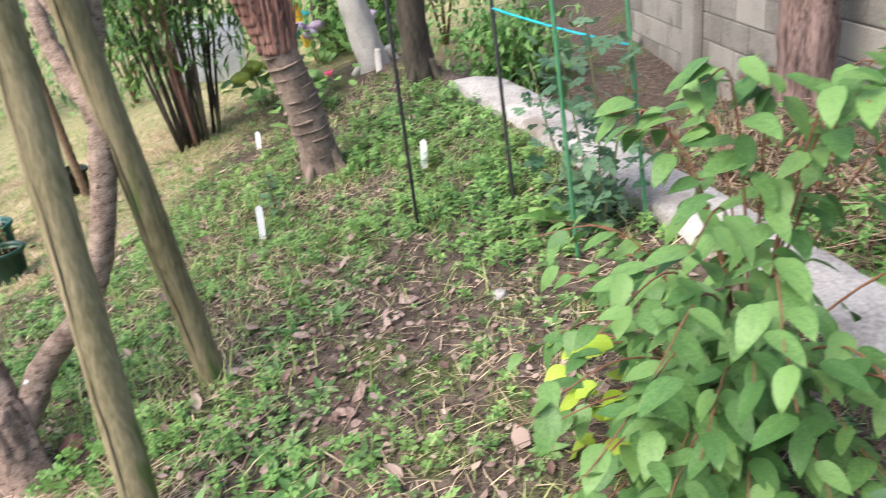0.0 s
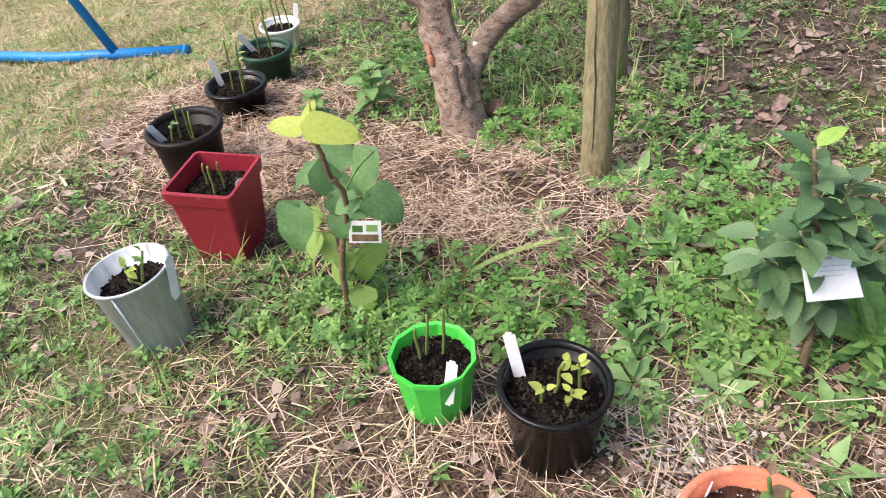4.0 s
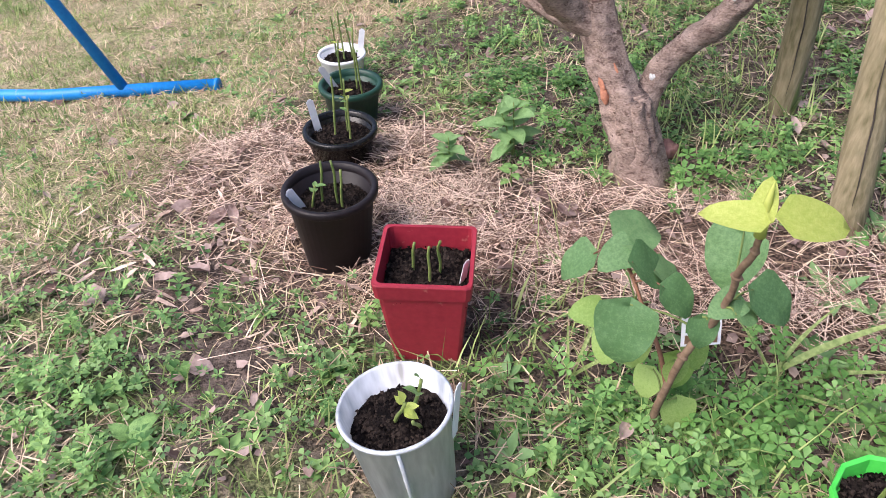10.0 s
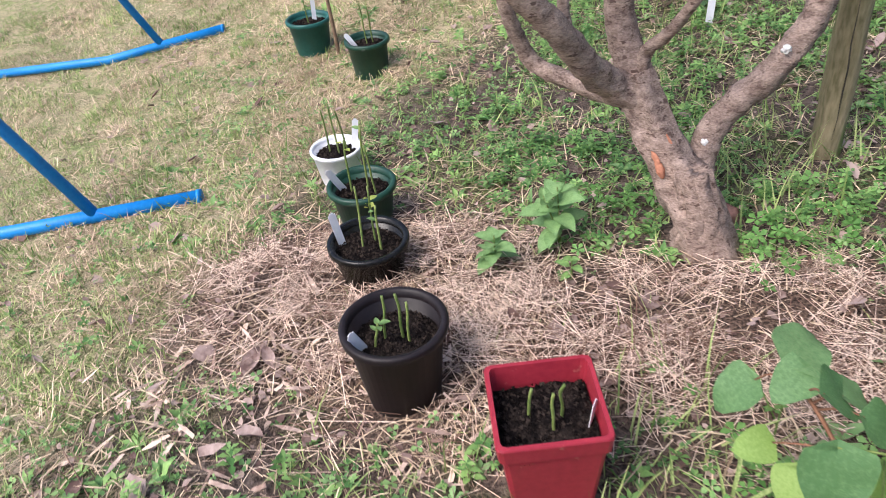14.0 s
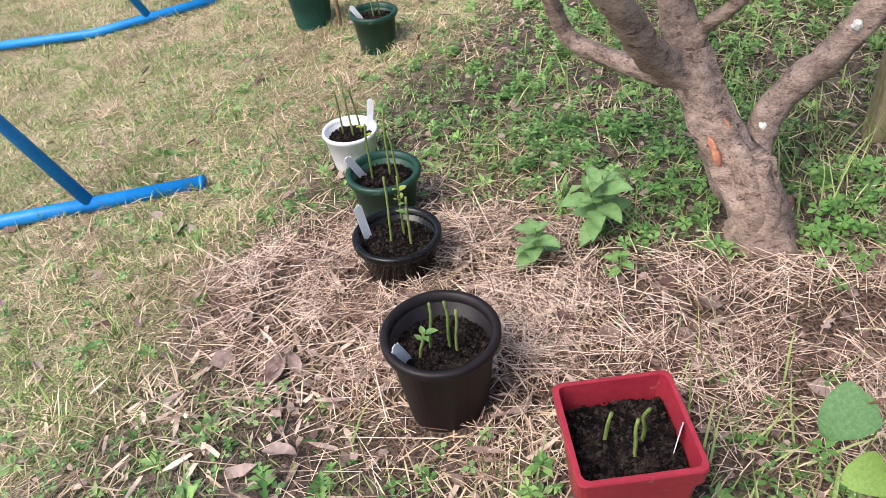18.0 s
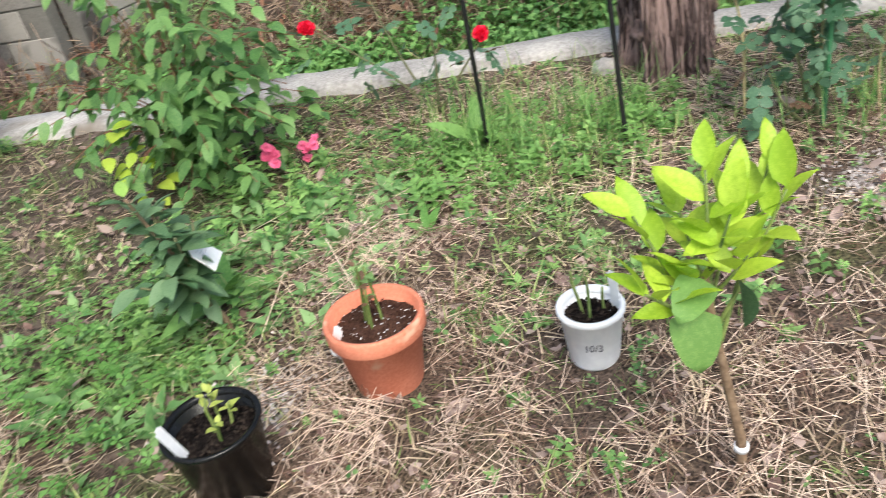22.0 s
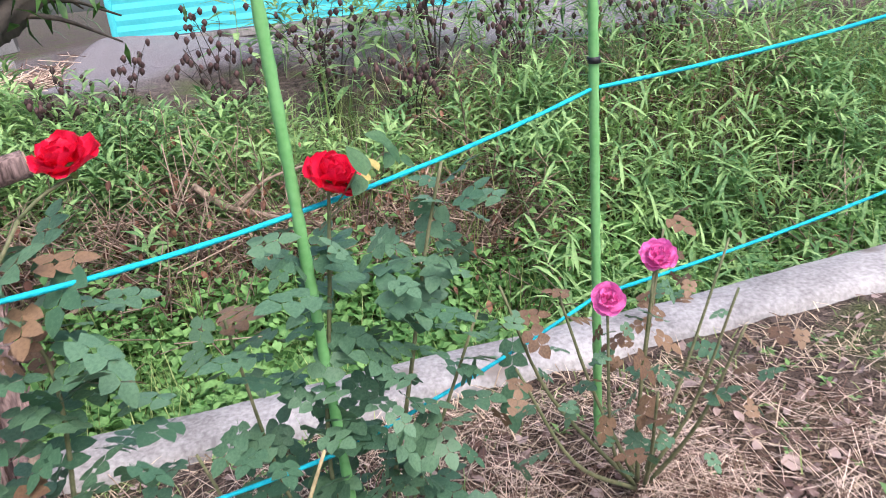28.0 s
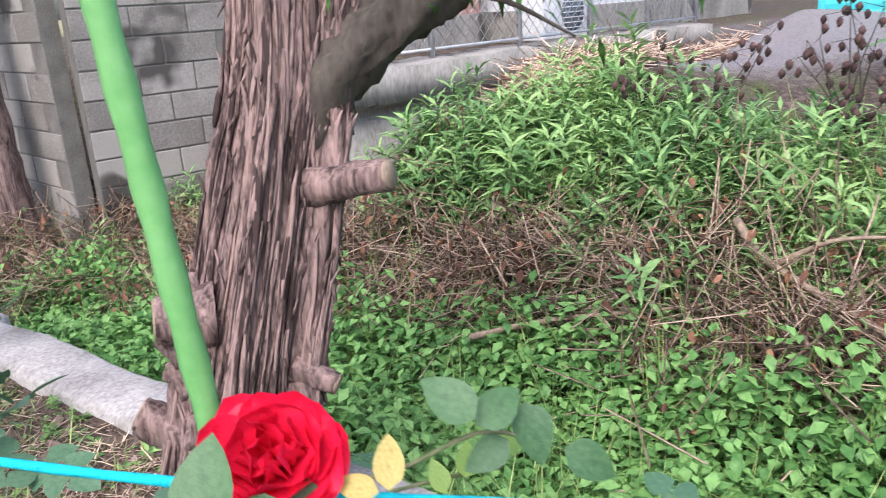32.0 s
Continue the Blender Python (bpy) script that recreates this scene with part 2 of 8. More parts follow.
CITRUS_YOUNG = shade("fresh_citrus_leaf", (0.2, 0.38, 0.06), (0.34, 0.52, 0.12), 10, 0.45, 0.15, 50, leafy=0.3, each=0.9)
CITRUS_OLIVE = shade("olive_citrus_leaf", (0.15, 0.29, 0.07), (0.27, 0.42, 0.12), 10, 0.45, 0.2, 50, leafy=0.25, each=0.9)
SHRUB_LEAF = shade("shrub_leaf", (0.075, 0.175, 0.05), (0.18, 0.32, 0.1), 12, 0.42, 0.2, 50, leafy=0.28, each=1.1)
SHRUB_LIME = shade("young_shrub_leaf", (0.33, 0.48, 0.05), (0.5, 0.62, 0.1), 12, 0.45, 0.2, 50, leafy=0.38, each=0.7)
ROSE_LEAF = shade("rose_leaf", (0.06, 0.14, 0.075), (0.13, 0.235, 0.13), 14, 0.5, 0.15, 50, leafy=0.22, each=1.0)
ROSE_DARK = shade("dark_rose_leaf", (0.035, 0.095, 0.035), (0.085, 0.175, 0.07), 10, 0.5, 0.15, 50, leafy=0.22, each=0.8)
ROSE_BRONZE = shade("bronze_rose_leaf", (0.13, 0.075, 0.045), (0.26, 0.16, 0.09), 14, 0.5, 0.15, 50, leafy=0.25, each=0.9)
DOCK = shade("dock_leaf", (0.1, 0.24, 0.05), (0.22, 0.39, 0.11), 12, 0.5, 0.3, 50, leafy=0.28, each=0.8)
DARK_FOLIAGE = shade("dark_foliage", (0.02, 0.07, 0.012), (0.09, 0.2, 0.04), 5, 0.45, 0.0, 40, leafy=0.2, island=1.0)
PETAL_RED = shade("red_petal", (0.66, 0.004, 0.03), (0.9, 0.016, 0.08), 20, 0.5, 0.1, leafy=0.25)
PETAL_PINK = shade("pink_petal", (0.75, 0.12, 0.42), (0.9, 0.28, 0.6), 20, 0.5, 0.1, leafy=0.3)
PETAL_CORAL = shade("coral_pink_petal", (0.78, 0.1, 0.27), (0.9, 0.25, 0.42), 20, 0.5, 0.1, leafy=0.3)
LILAC = shade("lilac_petal", (0.42, 0.3, 0.5), (0.6, 0.48, 0.66), 40, 0.6, 0.4, 90, leafy=0.2)
DRY_CANE = shade("dry_yellow_cane", (0.3, 0.24, 0.12), (0.52, 0.43, 0.24), 20, 0.8, 0.3, 90)
YELLOWED_LEAF = shade("yellowed_rose_leaf", (0.36, 0.27, 0.07), (0.55, 0.46, 0.16), 14, 0.55, 0.2, 50, leafy=0.3, each=0.6)
RUST_LEAF = shade("rust_brown_leaf", (0.10, 0.045, 0.03), (0.3, 0.15, 0.09), 12, 0.85, 0.1, 60, island=1.4, leafy=0.2)
FADED_INK = shade("faded_ink", (0.42, 0.42, 0.46), (0.5, 0.5, 0.54), 9, 0.6, 0.0)
YELLOW_PAINT = shade("yellow_paint", (0.6, 0.36, 0.03), (0.75, 0.5, 0.06), 6, 0.5, 0.1, 60)

# ---- mesh helpers ----
def part(name, bm, material, parent=None, label="", smooth=True):
    """Link a bmesh (or a ready mesh) as one mesh object under a thing or a part."""
    if isinstance(bm, bpy.types.Mesh):
        me = bm
    else:
        me = bpy.data.meshes.new(name)
        bm.to_mesh(me)
        bm.free()
        if smooth:
            me.polygons.foreach_set("use_smooth", [True] * len(me.polygons))
    if material and not me.materials:
        me.materials.append(material)
    ob = new(name, me)
    if parent:
        ob.parent = parent
    if label:
        tagged(ob, label)
    return ob


def thing(name, place, label, category, group="", kind="", turn=0.0, lean=(0.0, 0.0)):
    ob = new(name)
    ob.matrix_basis = pose(*place, lean[0], lean[1], turn)
    return tagged(ob, label, category, group, kind)


def lathe(profile, n=28, facets=None, caps=True):
    """Turn a profile of (radius, z) round the z axis."""
    bm = bmesh.new()
    k = facets or n
    rings = []
    for r, z in profile:
        ring = []
        for i in range(k):
            a = 2 * math.pi * i / k
            ring.append(bm.verts.new((r * math.cos(a), r * math.sin(a), z)))
        rings.append(ring)
    for a, b in zip(rings, rings[1:]):
        for i in range(k):
            bm.faces.new((a[i], a[(i + 1) % k], b[(i + 1) % k], b[i]))
    if caps and profile[0][0] > 1e-6:
        bm.faces.new(list(reversed(rings[0])))
    if caps and profile[-1][0] > 1e-6:
        bm.faces.new(rings[-1])
    return bm


def tube(points, radii, n=8, rough=0.0, bm=None, lobes=0.0, lobe_n=5, seed=0.0, twist=0.6):
    """A tapered tube through points, with an uneven skin."""
    own = bm or bmesh.new()
    pts = [Vector(p) for p in points]
    if not isinstance(radii, (list, tuple)):
        radii = [radii] * len(pts)
    rings = []
    side = None
    for i, p in enumerate(pts):
        d = (pts[min(i + 1, len(pts) - 1)] - pts[max(i - 1, 0)]).normalized()
        if side is None:
            side = d.cross(Vector((0.3, 1, 0.2))).normalized()
        side = (side - d * side.dot(d)).normalized()
        up = d.cross(side)
        ring = []
        for k in range(n):
            a = 2 * math.pi * k / n
            r = radii[i]
            if lobes:
                r *= 1 + lobes * math.sin(lobe_n * a + seed + twist * i) + 0.5 * lobes * math.sin((lobe_n * 2 + 1) * a + 1.7 * seed)
            q = p + (side * math.cos(a) + up * math.sin(a)) * r
            if rough:
                q += (q - p).normalized() * r * rough * noise.noise(q * (0.9 / max(r, 0.01)) + Vector((seed, 0, 0)))
            ring.append(own.verts.new(q))
        rings.append(ring)
    for a, b in zip(rings, rings[1:]):
        for k in range(n):
            own.faces.new((a[k], a[(k + 1) % n], b[(k + 1) % n], b[k]))
    own.faces.new(list(reversed(rings[0])))
    own.faces.new(rings[-1])
    return own


def curve_pts(points, steps=6):
    """A smooth line (Catmull-Rom) through a few points."""
    p = [Vector(q) for q in points]
    p = [p[0] * 2 - p[1]] + p + [p[-1] * 2 - p[-2]]
    out = []
    for i in range(1, len(p) - 2):
        for s in range(steps):
            t = s / steps
            a, b, c, d = p[i - 1], p[i], p[i + 1], p[i + 2]
            out.append(0.5 * (2 * b + (c - a) * t + (2 * a - 5 * b + 4 * c - d) * t * t + (3 * b - a - 3 * c + d) * t ** 3))
    out.append(p[-2])
    return out


def taper(a, b, k, power=1.0):
    return [a + (b - a) * (i / (k - 1)) ** power for i in range(k)]


def box(sx, sy, sz, bevel=0.004, at=(0, 0, 0)):
    bm = bmesh.new()
    bmesh.ops.create_cube(bm, size=1)
    bmesh.ops.scale(bm, vec=(sx, sy, sz), verts=bm.verts)
    if bevel:
        bmesh.ops.bevel(bm, geom=bm.edges[:], offset=bevel, segments=2, affect="EDGES", profile=0.6)
    bmesh.ops.translate(bm, vec=at, verts=bm.verts)
    return bm


def leaf_data(length=1.0, width=0.5, segs=4, fold=0.12, droop=0.25, point=1.0, notch=0.0, wave=0.0, stalk=0.0):
    """Vertices and triangles of one leaf that lies along +y from the origin, folded along its rib and drooping."""
    v, f = [], []
    for i in range(segs + 1):
        t = i / segs
        w = width * 0.5 * math.sin(math.pi * t ** (0.75 if point >= 1 else 0.55)) ** (0.8 if point >= 1 else 0.5)
        y = stalk + length * t
        z = -droop * length * t * t
        dy = -notch * length * (1 - t) ** 3
        zz = z + fold * w * 2 + wave * width * math.sin(t * 11)
        v += [(-w, y + dy, zz), (0, y, z), (w, y + dy, zz)]
    for i in range(segs):
        a = 3 * i
        f += [(a, a + 1, a + 4), (a, a + 4, a + 3), (a + 1, a + 2, a + 5), (a + 1, a + 5, a + 4)]
    return np.array(v, float), np.array(f, int)


def tri_mesh(name, v, f):
    me = bpy.data.meshes.new(name)
    me.vertices.add(len(v))
    me.vertices.foreach_set("co", np.asarray(v, np.float32).ravel())
    me.loops.add(len(f) * 3)
    me.loops.foreach_set("vertex_index", np.asarray(f, np.int32).ravel())
    me.polygons.add(len(f))
    me.polygons.foreach_set("loop_start", np.arange(0, len(f) * 3, 3, dtype=np.int32))
    me.polygons.foreach_set("use_smooth", [True] * len(f))
    me.update(calc_edges=True)
    return me


def turns(n, tilt, rng, spread=None):
    """n random turns: any heading, tipped up from flat by about tilt radians (0: flat, pi/2: upright)."""
    yaw = rng.uniform(0, 2 * np.pi, n)
    tip = tilt + (spread if spread is not None else 0.3) * rng.standard_normal(n)
    roll = 0.25 * rng.standard_normal(n)
    cy, sy, ct, st, cr, sr = np.cos(yaw), np.sin(yaw), np.cos(tip), np.sin(tip), np.cos(roll), np.sin(roll)
    m = np.zeros((n, 3, 3))
    z, one = np.zeros(n), np.ones(n)
    rz = np.stack([np.stack([cy, -sy, z], 1), np.stack([sy, cy, z], 1), np.stack([z, z, one], 1)], 1)
    rx = np.stack([np.stack([one, z, z], 1), np.stack([z, ct, -st], 1), np.stack([z, st, ct], 1)], 1)
    ry = np.stack([np.stack([cr, z, sr], 1), np.stack([z, one, z], 1), np.stack([-sr, z, cr], 1)], 1)
    return rz @ rx @ ry


def scatter(data, places, rot, size):
    """Copies of one small shape, joined: vertices and triangles."""
    v, f = data
    n = len(places)
    if np.ndim(size) == 1:
        size = size[:, None, None]
    out = np.einsum("nij,nkj->nki", rot, v[None] * size) + places[:, None]
    faces = (f[None] + (np.arange(n) * len(v))[:, None, None]).reshape(-1, 3)
    return out.reshape(-1, 3), faces


def joined(chunks):
    vs, fs, k = [], [], 0
    for v, f in chunks:
        vs.append(v)
        fs.append(f + k)
        k += len(v)
    return np.concatenate(vs), np.concatenate(fs)


# ---- the lie of the land ----
CO = [0.1007, 0.0566, -0.0415, 0.0067, 0.0369, 0.0164]
def kerb_x(y):
    """Where the garden side of the concrete kerb runs."""
    y = np.clip(y, -9, 7)
    return 1.54 - 0.205 * y - 0.018 * y * y


def bend(v, lo, hi, soft=0.8):
    """Keep v between lo and hi with rounded ends."""
    v = lo + soft * np.logaddexp(0, (v - lo) / soft)
    return hi - soft * np.logaddexp(0, (hi - v) / soft)


def garden_z(x, y):
    x, y = bend(np.asarray(x, float), -4.6, 2.3, 0.25), bend(np.asarray(y, float), -4.5, 5.6, 0.3)
    return CO[0] + CO[1] * x + CO[2] * y + CO[3] * x * x + CO[4] * x * y + CO[5] * y * y


def step01(t):
    t = np.clip(t, 0, 1)
    return t * t * (3 - 2 * t)


def blob(x, y, cx, cy, rx, ry, turn=0.0):
    c, s = math.cos(turn), math.sin(turn)
    u, v = (x - cx) * c + (y - cy) * s, -(x - cx) * s + (y - cy) * c
    return np.exp(-((u / rx) ** 2 + (v / ry) ** 2))


def mulch(x, y):
    """How thick the straw lies."""
    a = 1.5 * blob(x, y, -1.05, 1.25, 0.42, 0.36, -0.4) + 1.5 * blob(x, y, -1.75, 1.5, 0.5, 0.33, -0.4)
    b = 1.7 * blob(x, y, -2.7, 1.95, 0.42, 0.36, 0.3) + 1.1 * blob(x, y, -2.35, 1.55, 0.32, 0.4, 0.0) + 0.5 * blob(x, y, -2.05, 2.1, 0.4, 0.35)
    c = 0.6 * blob(x, y, -0.85, 0.0, 0.45, 0.35) + 0.4 * blob(x, y, 0.15, 0.35, 0.5, 0.5) + 0.9 * blob(x, y, 1.35, -2.2, 0.6, 1.2) + 0.6 * blob(x, y, 1.0, 0.1, 0.45, 0.9)
    return a + b + c + 0.45 * blob(x, y, 0.6, -1.8, 0.7, 1.0) + 0.5 * blob(x, y, -0.2, 0.2, 1.0, 0.4) + 0.3 * blob(x, y, -0.2, -1.0, 0.9, 0.6) + 0.75 * blob(x, y, -1.2, 0.38, 0.42, 0.16) + 0.55 * blob(x, y, -0.75, -0.8, 0.6, 0.5)


def land_z(x, y):
    x, y = np.asarray(x, float), np.asarray(y, float)
    g = garden_z(x, y) + 0.035 * np.clip(mulch(x, y) - 0.5, 0, 1)
    u = x - kerb_x(y)
    bed = -0.32 + 0.12 * np.sin(1.3 * y) * np.sin(1.7 * x)
    bank = np.interp(u, [1.0, 1.6, 2.2, 3.2, 4.5, 7.0], [0.0, 0.4, 0.82, 1.25, 1.38, 1.48]) * (0.22 + 0.78 * step01((2.3 - y) / 1.4))
    low = bed + bank
    behind = step01((y - 2.1 - 0.061 * (x - 3.55)) / 0.14) * step01((x - 3.45) / 0.15)
    low = low + (1.0 - low) * behind
    return g + (low - g) * step01((u - 0.16) / 0.16)


def land_n(x, y):
    """Small bumps of the soil."""
    return 0.012 * np.sin(9.1 * x + 3 * np.sin(4.3 * y)) * np.sin(8.3 * y + 2 * np.sin(5.1 * x)) + 0.006 * np.sin(23 * x + 4 * np.sin(11 * y)) * np.sin(21 * y)


def height(x, y):
    return float(land_z(x, y) + land_n(x, y))



# ---- ground ----
def spread_axis(lo, hi, step, far):
    mid = np.arange(lo, hi + step / 2, step)
    out = [lo]
    d = step
    while out[-1] > -far:
        d *= 1.35
        out.append(out[-1] - d)
    out2 = [hi]
    d = step
    while out2[-1] < far:
        d *= 1.35
        out2.append(out2[-1] + d)
    return np.array(sorted(out[1:]) + mid.tolist() + out2[1:])


def covers(x, y):
    """Shares of lawn, straw and gravel at a place."""
    u = x - kerb_x(y)
    wig = 0.25 * np.sin(2.1 * x + 1.3 * y) + 0.15 * np.sin(5 * x - 3 * y)
    lawn = step01((-2.75 - x + 0.35 * (y - 2.2) + wig) / 0.9)
    lawn = np.maximum(lawn, step01((-2.2 - x + 0.5 * (y - 3) + wig) / 0.8) * (y > 1.5))
    lawn = np.maximum(lawn, 0.3 * step01((-1.45 - x + wig) / 0.7) * step01((0.75 - y + 0.5 * wig) / 0.5))
    straw = np.clip(mulch(x, y), 0, 1)
    gravel = step01((u - 3.4 + wig) / 0.8) * step01((2.6 - y) / 1.5 + 0.5)
    return lawn, straw, gravel


gx, gy = spread_axis(-5.2, 6.2, 0.07, 900), spread_axis(-5.2, 6.4, 0.07, 900)
mx, my = np.meshgrid(gx, gy, indexing="ij")
near = ((mx > -6) & (mx < 8) & (my > -7) & (my < 8)).astype(float)
mz = land_z(mx, my) + land_n(mx, my) * near
nx, ny = mx.shape
idx = np.arange(nx * ny).reshape(nx, ny)
a, b, c, d = idx[:-1, :-1].ravel(), idx[1:, :-1].ravel(), idx[1:, 1:].ravel(), idx[:-1, 1:].ravel()
ground_mesh = tri_mesh("ground", np.stack([mx.ravel(), my.ravel(), mz.ravel()], 1), np.concatenate([np.stack([a, b, c], 1), np.stack([a, c, d], 1)]))
cov = np.stack(covers(mx.ravel(), my.ravel()) + (np.ones(nx * ny),), 1)
ground_mesh.color_attributes.new("cover", "FLOAT_COLOR", "POINT").data.foreach_set("color", cov.astype(np.float32).ravel())


def ground_material():
    m = bpy.data.materials.new("garden_ground")
    m.use_nodes = True
    n, l = m.node_tree.nodes, m.node_tree.links
    b = n["Principled BSDF"]
    tc = n.new("ShaderNodeTexCoord")
    at = n.new("ShaderNodeAttribute")
    at.attribute_name = "cover"
    sep = n.new("ShaderNodeSeparateColor")
    l.new(at.outputs[0], sep.inputs[0])

    def nz(scale, detail=6, dist=0.0):
        q = n.new("ShaderNodeTexNoise")
        q.inputs["Scale"].default_value, q.inputs["Detail"].default_value, q.inputs["Distortion"].default_value = scale, detail, dist
        l.new(tc.outputs["Object"], q.inputs["Vector"])
        return q.outputs[0]

    def rng(s, lo, hi):
        q = n.new("ShaderNodeMapRange")
        q.inputs[1].default_value, q.inputs[2].default_value = lo, hi
        l.new(s, q.inputs[0])
        return q.outputs[0]

    def mixc(f, p, q):
        k = n.new("ShaderNodeMix")
        k.data_type = "RGBA"
        l.new(f, k.inputs[0])
        for s, v in ((6, p), (7, q)):
            if isinstance(v, tuple):
                k.inputs[s].default_value = (*v, 1)
            else:
                l.new(v, k.inputs[s])
        return k.outputs[2]

    fine, mid, big = nz(120), nz(22, 6, 0.6), nz(3.2, 5)
    soil = mixc(rng(fine, 0.35, 0.65), (0.022, 0.016, 0.013), (0.125, 0.095, 0.078))
    soil = mixc(rng(mid, 0.5, 0.62), soil, (0.15, 0.115, 0.095))
    moss = mixc(rng(fine, 0.38, 0.62), (0.03, 0.04, 0.015), (0.13, 0.15, 0.06))
    soil = mixc(rng(big, 0.52, 0.64), soil, moss)
    lawn = mixc(rng(fine, 0.4, 0.6), (0.12, 0.11, 0.055), (0.46, 0.41, 0.24))
    lawn = mixc(rng(mid, 0.52, 0.64), lawn, (0.42, 0.34, 0.22))
    lawn = mixc(rng(nz(9, 5, 0.8), 0.5, 0.64), lawn, mixc(rng(fine, 0.4, 0.6), (0.08, 0.11, 0.03), (0.3, 0.34, 0.14)))
    # base under the straw is darkened: shade of the gaps put into its colour
    straw = mixc(rng(fine, 0.4, 0.6), (0.03, 0.02, 0.015), (0.17, 0.115, 0.085))
    gravel = mixc(rng(fine, 0.38, 0.62), (0.12, 0.105, 0.11), (0.32, 0.29, 0.3))
    col = mixc(sep.outputs[0], soil, lawn)
    col = mixc(sep.outputs[1], col, straw)
    col = mixc(sep.outputs[2], col, gravel)
    l.new(col, b.inputs["Base Color"])
    b.inputs["Roughness"].default_value = 0.95
    b.inputs["Specular IOR Level"].default_value = 0.15
    bp = n.new("ShaderNodeBump")
    bp.inputs["Strength"].default_value, bp.inputs["Distance"].default_value = 0.9, 0.012
    ad = n.new("ShaderNodeMath")
    ad.operation = "ADD"
    l.new(fine, ad.inputs[0]), l.new(mid, ad.inputs[1]), l.new(ad.outputs[0], bp.inputs["Height"]), l.new(bp.outputs[0], b.inputs["Normal"])
    return m


ground_mesh.materials.append(ground_material())
tagged(new("ground", ground_mesh), "garden soil with patchy lawn, straw mulch and weeds", "ground", kind="structure")


# ---- kerb: the top of the ditch's retaining wall ----
def kerb():
    bm = bmesh.new()
    rows = []
    ys = np.arange(-8.5, 4.75, 0.09)
    for y in ys:
        x0 = float(kerb_x(y))
        wide = 0.27 + 0.03 * noise.noise((0, y * 1.3, 0)) + (0.06 if y > 1.6 else 0.0)
        top = float(garden_z(x0, y)) + 0.05 + 0.012 * noise.noise((3, y * 2.1, 0))
        j = lambda s: 0.014 * noise.noise((s, y * 6.0, s * 3))
        prof = [(0.0 + j(1), -0.12), (0.0 + j(1), top - 0.02 + j(2)), (0.03 + j(3), top + j(4)), (wide * 0.5, top + 0.006 + j(5)), (wide - 0.03 + j(6), top - 0.004 + j(7)), (wide + j(8), top - 0.03), (wide + 0.02, -0.6)]
        rows.append([bm.verts.new((x0 + px, y, pz)) for px, pz in prof])
    for p, q in zip(rows, rows[1:]):
        for i in range(len(p) - 1):
            bm.faces.new((p[i], q[i], q[i + 1], p[i + 1]))
    bmesh.ops.recalc_face_normals(bm, faces=bm.faces)
    ob = part("kerb", bm, CONCRETE)
    tagged(ob, "weathered pale concrete kerb along the ditch", "kerb", kind="structure")


kerb()


# ---- far side of the ditch: block wall, retaining wall, houses, turquoise fence ----
def block_wall(name, start, end, z0, z1, label, bw=0.4, bh=0.2, thick=0.14):
    p, q = Vector((*start, 0)), Vector((*end, 0))
    run = (q - p).length
    ang = math.degrees(math.atan2(q.y - p.y, q.x - p.x))
    root = part(name, box(run, thick - 0.016, z1 - z0, 0.0, (run / 2, 0, (z1 - z0) / 2)), MORTAR, smooth=False)
    root.matrix_basis = pose(p.x, p.y, z0, 0, 0, ang)
    tagged(root, label, "wall", kind="structure")
    full, half = box(bw - 0.012, thick, bh - 0.012, 0.006), box(bw / 2 - 0.012, thick, bh - 0.012, 0.006)
    meshes = []
    for bm, nm in ((full, "block"), (half, "half_block")):
        me = bpy.data.meshes.new(nm)
        bm.to_mesh(me)
        bm.free()
        me.materials.append(BLOCK)
        meshes.append(me)
    rows = int((z1 - z0) / bh)
    for r in range(rows):
        x = 0.0
        if r % 2:
            o = part("block", meshes[1], None, root)
            o.location = (bw / 4, 0, bh * (r + 0.5))
            x = bw / 2
        while x + bw <= run + 0.01:
            o = part("block", meshes[0], None, root)
            o.location = (x + bw / 2, 0, bh * (r + 0.5))
            x += bw
    for x in np.arange(1.6, run, 3.2):
        pl = part("pilaster", box(0.2, 0.08, z1 - z0, 0.006, (x, -0.115, (z1 - z0) / 2)), BLOCK, root, "concrete block buttress")
    return root


block_wall("wall_blocks_1", (2.02, 7.4), (2.42, 3.42), -0.6, 2.6, "stained grey concrete block wall beside the ditch")
block_wall("wall_blocks_2", (2.5, 3.36), (3.7, 3.3), -0.6, 2.6, "stained grey concrete block wall beyond the ditch")


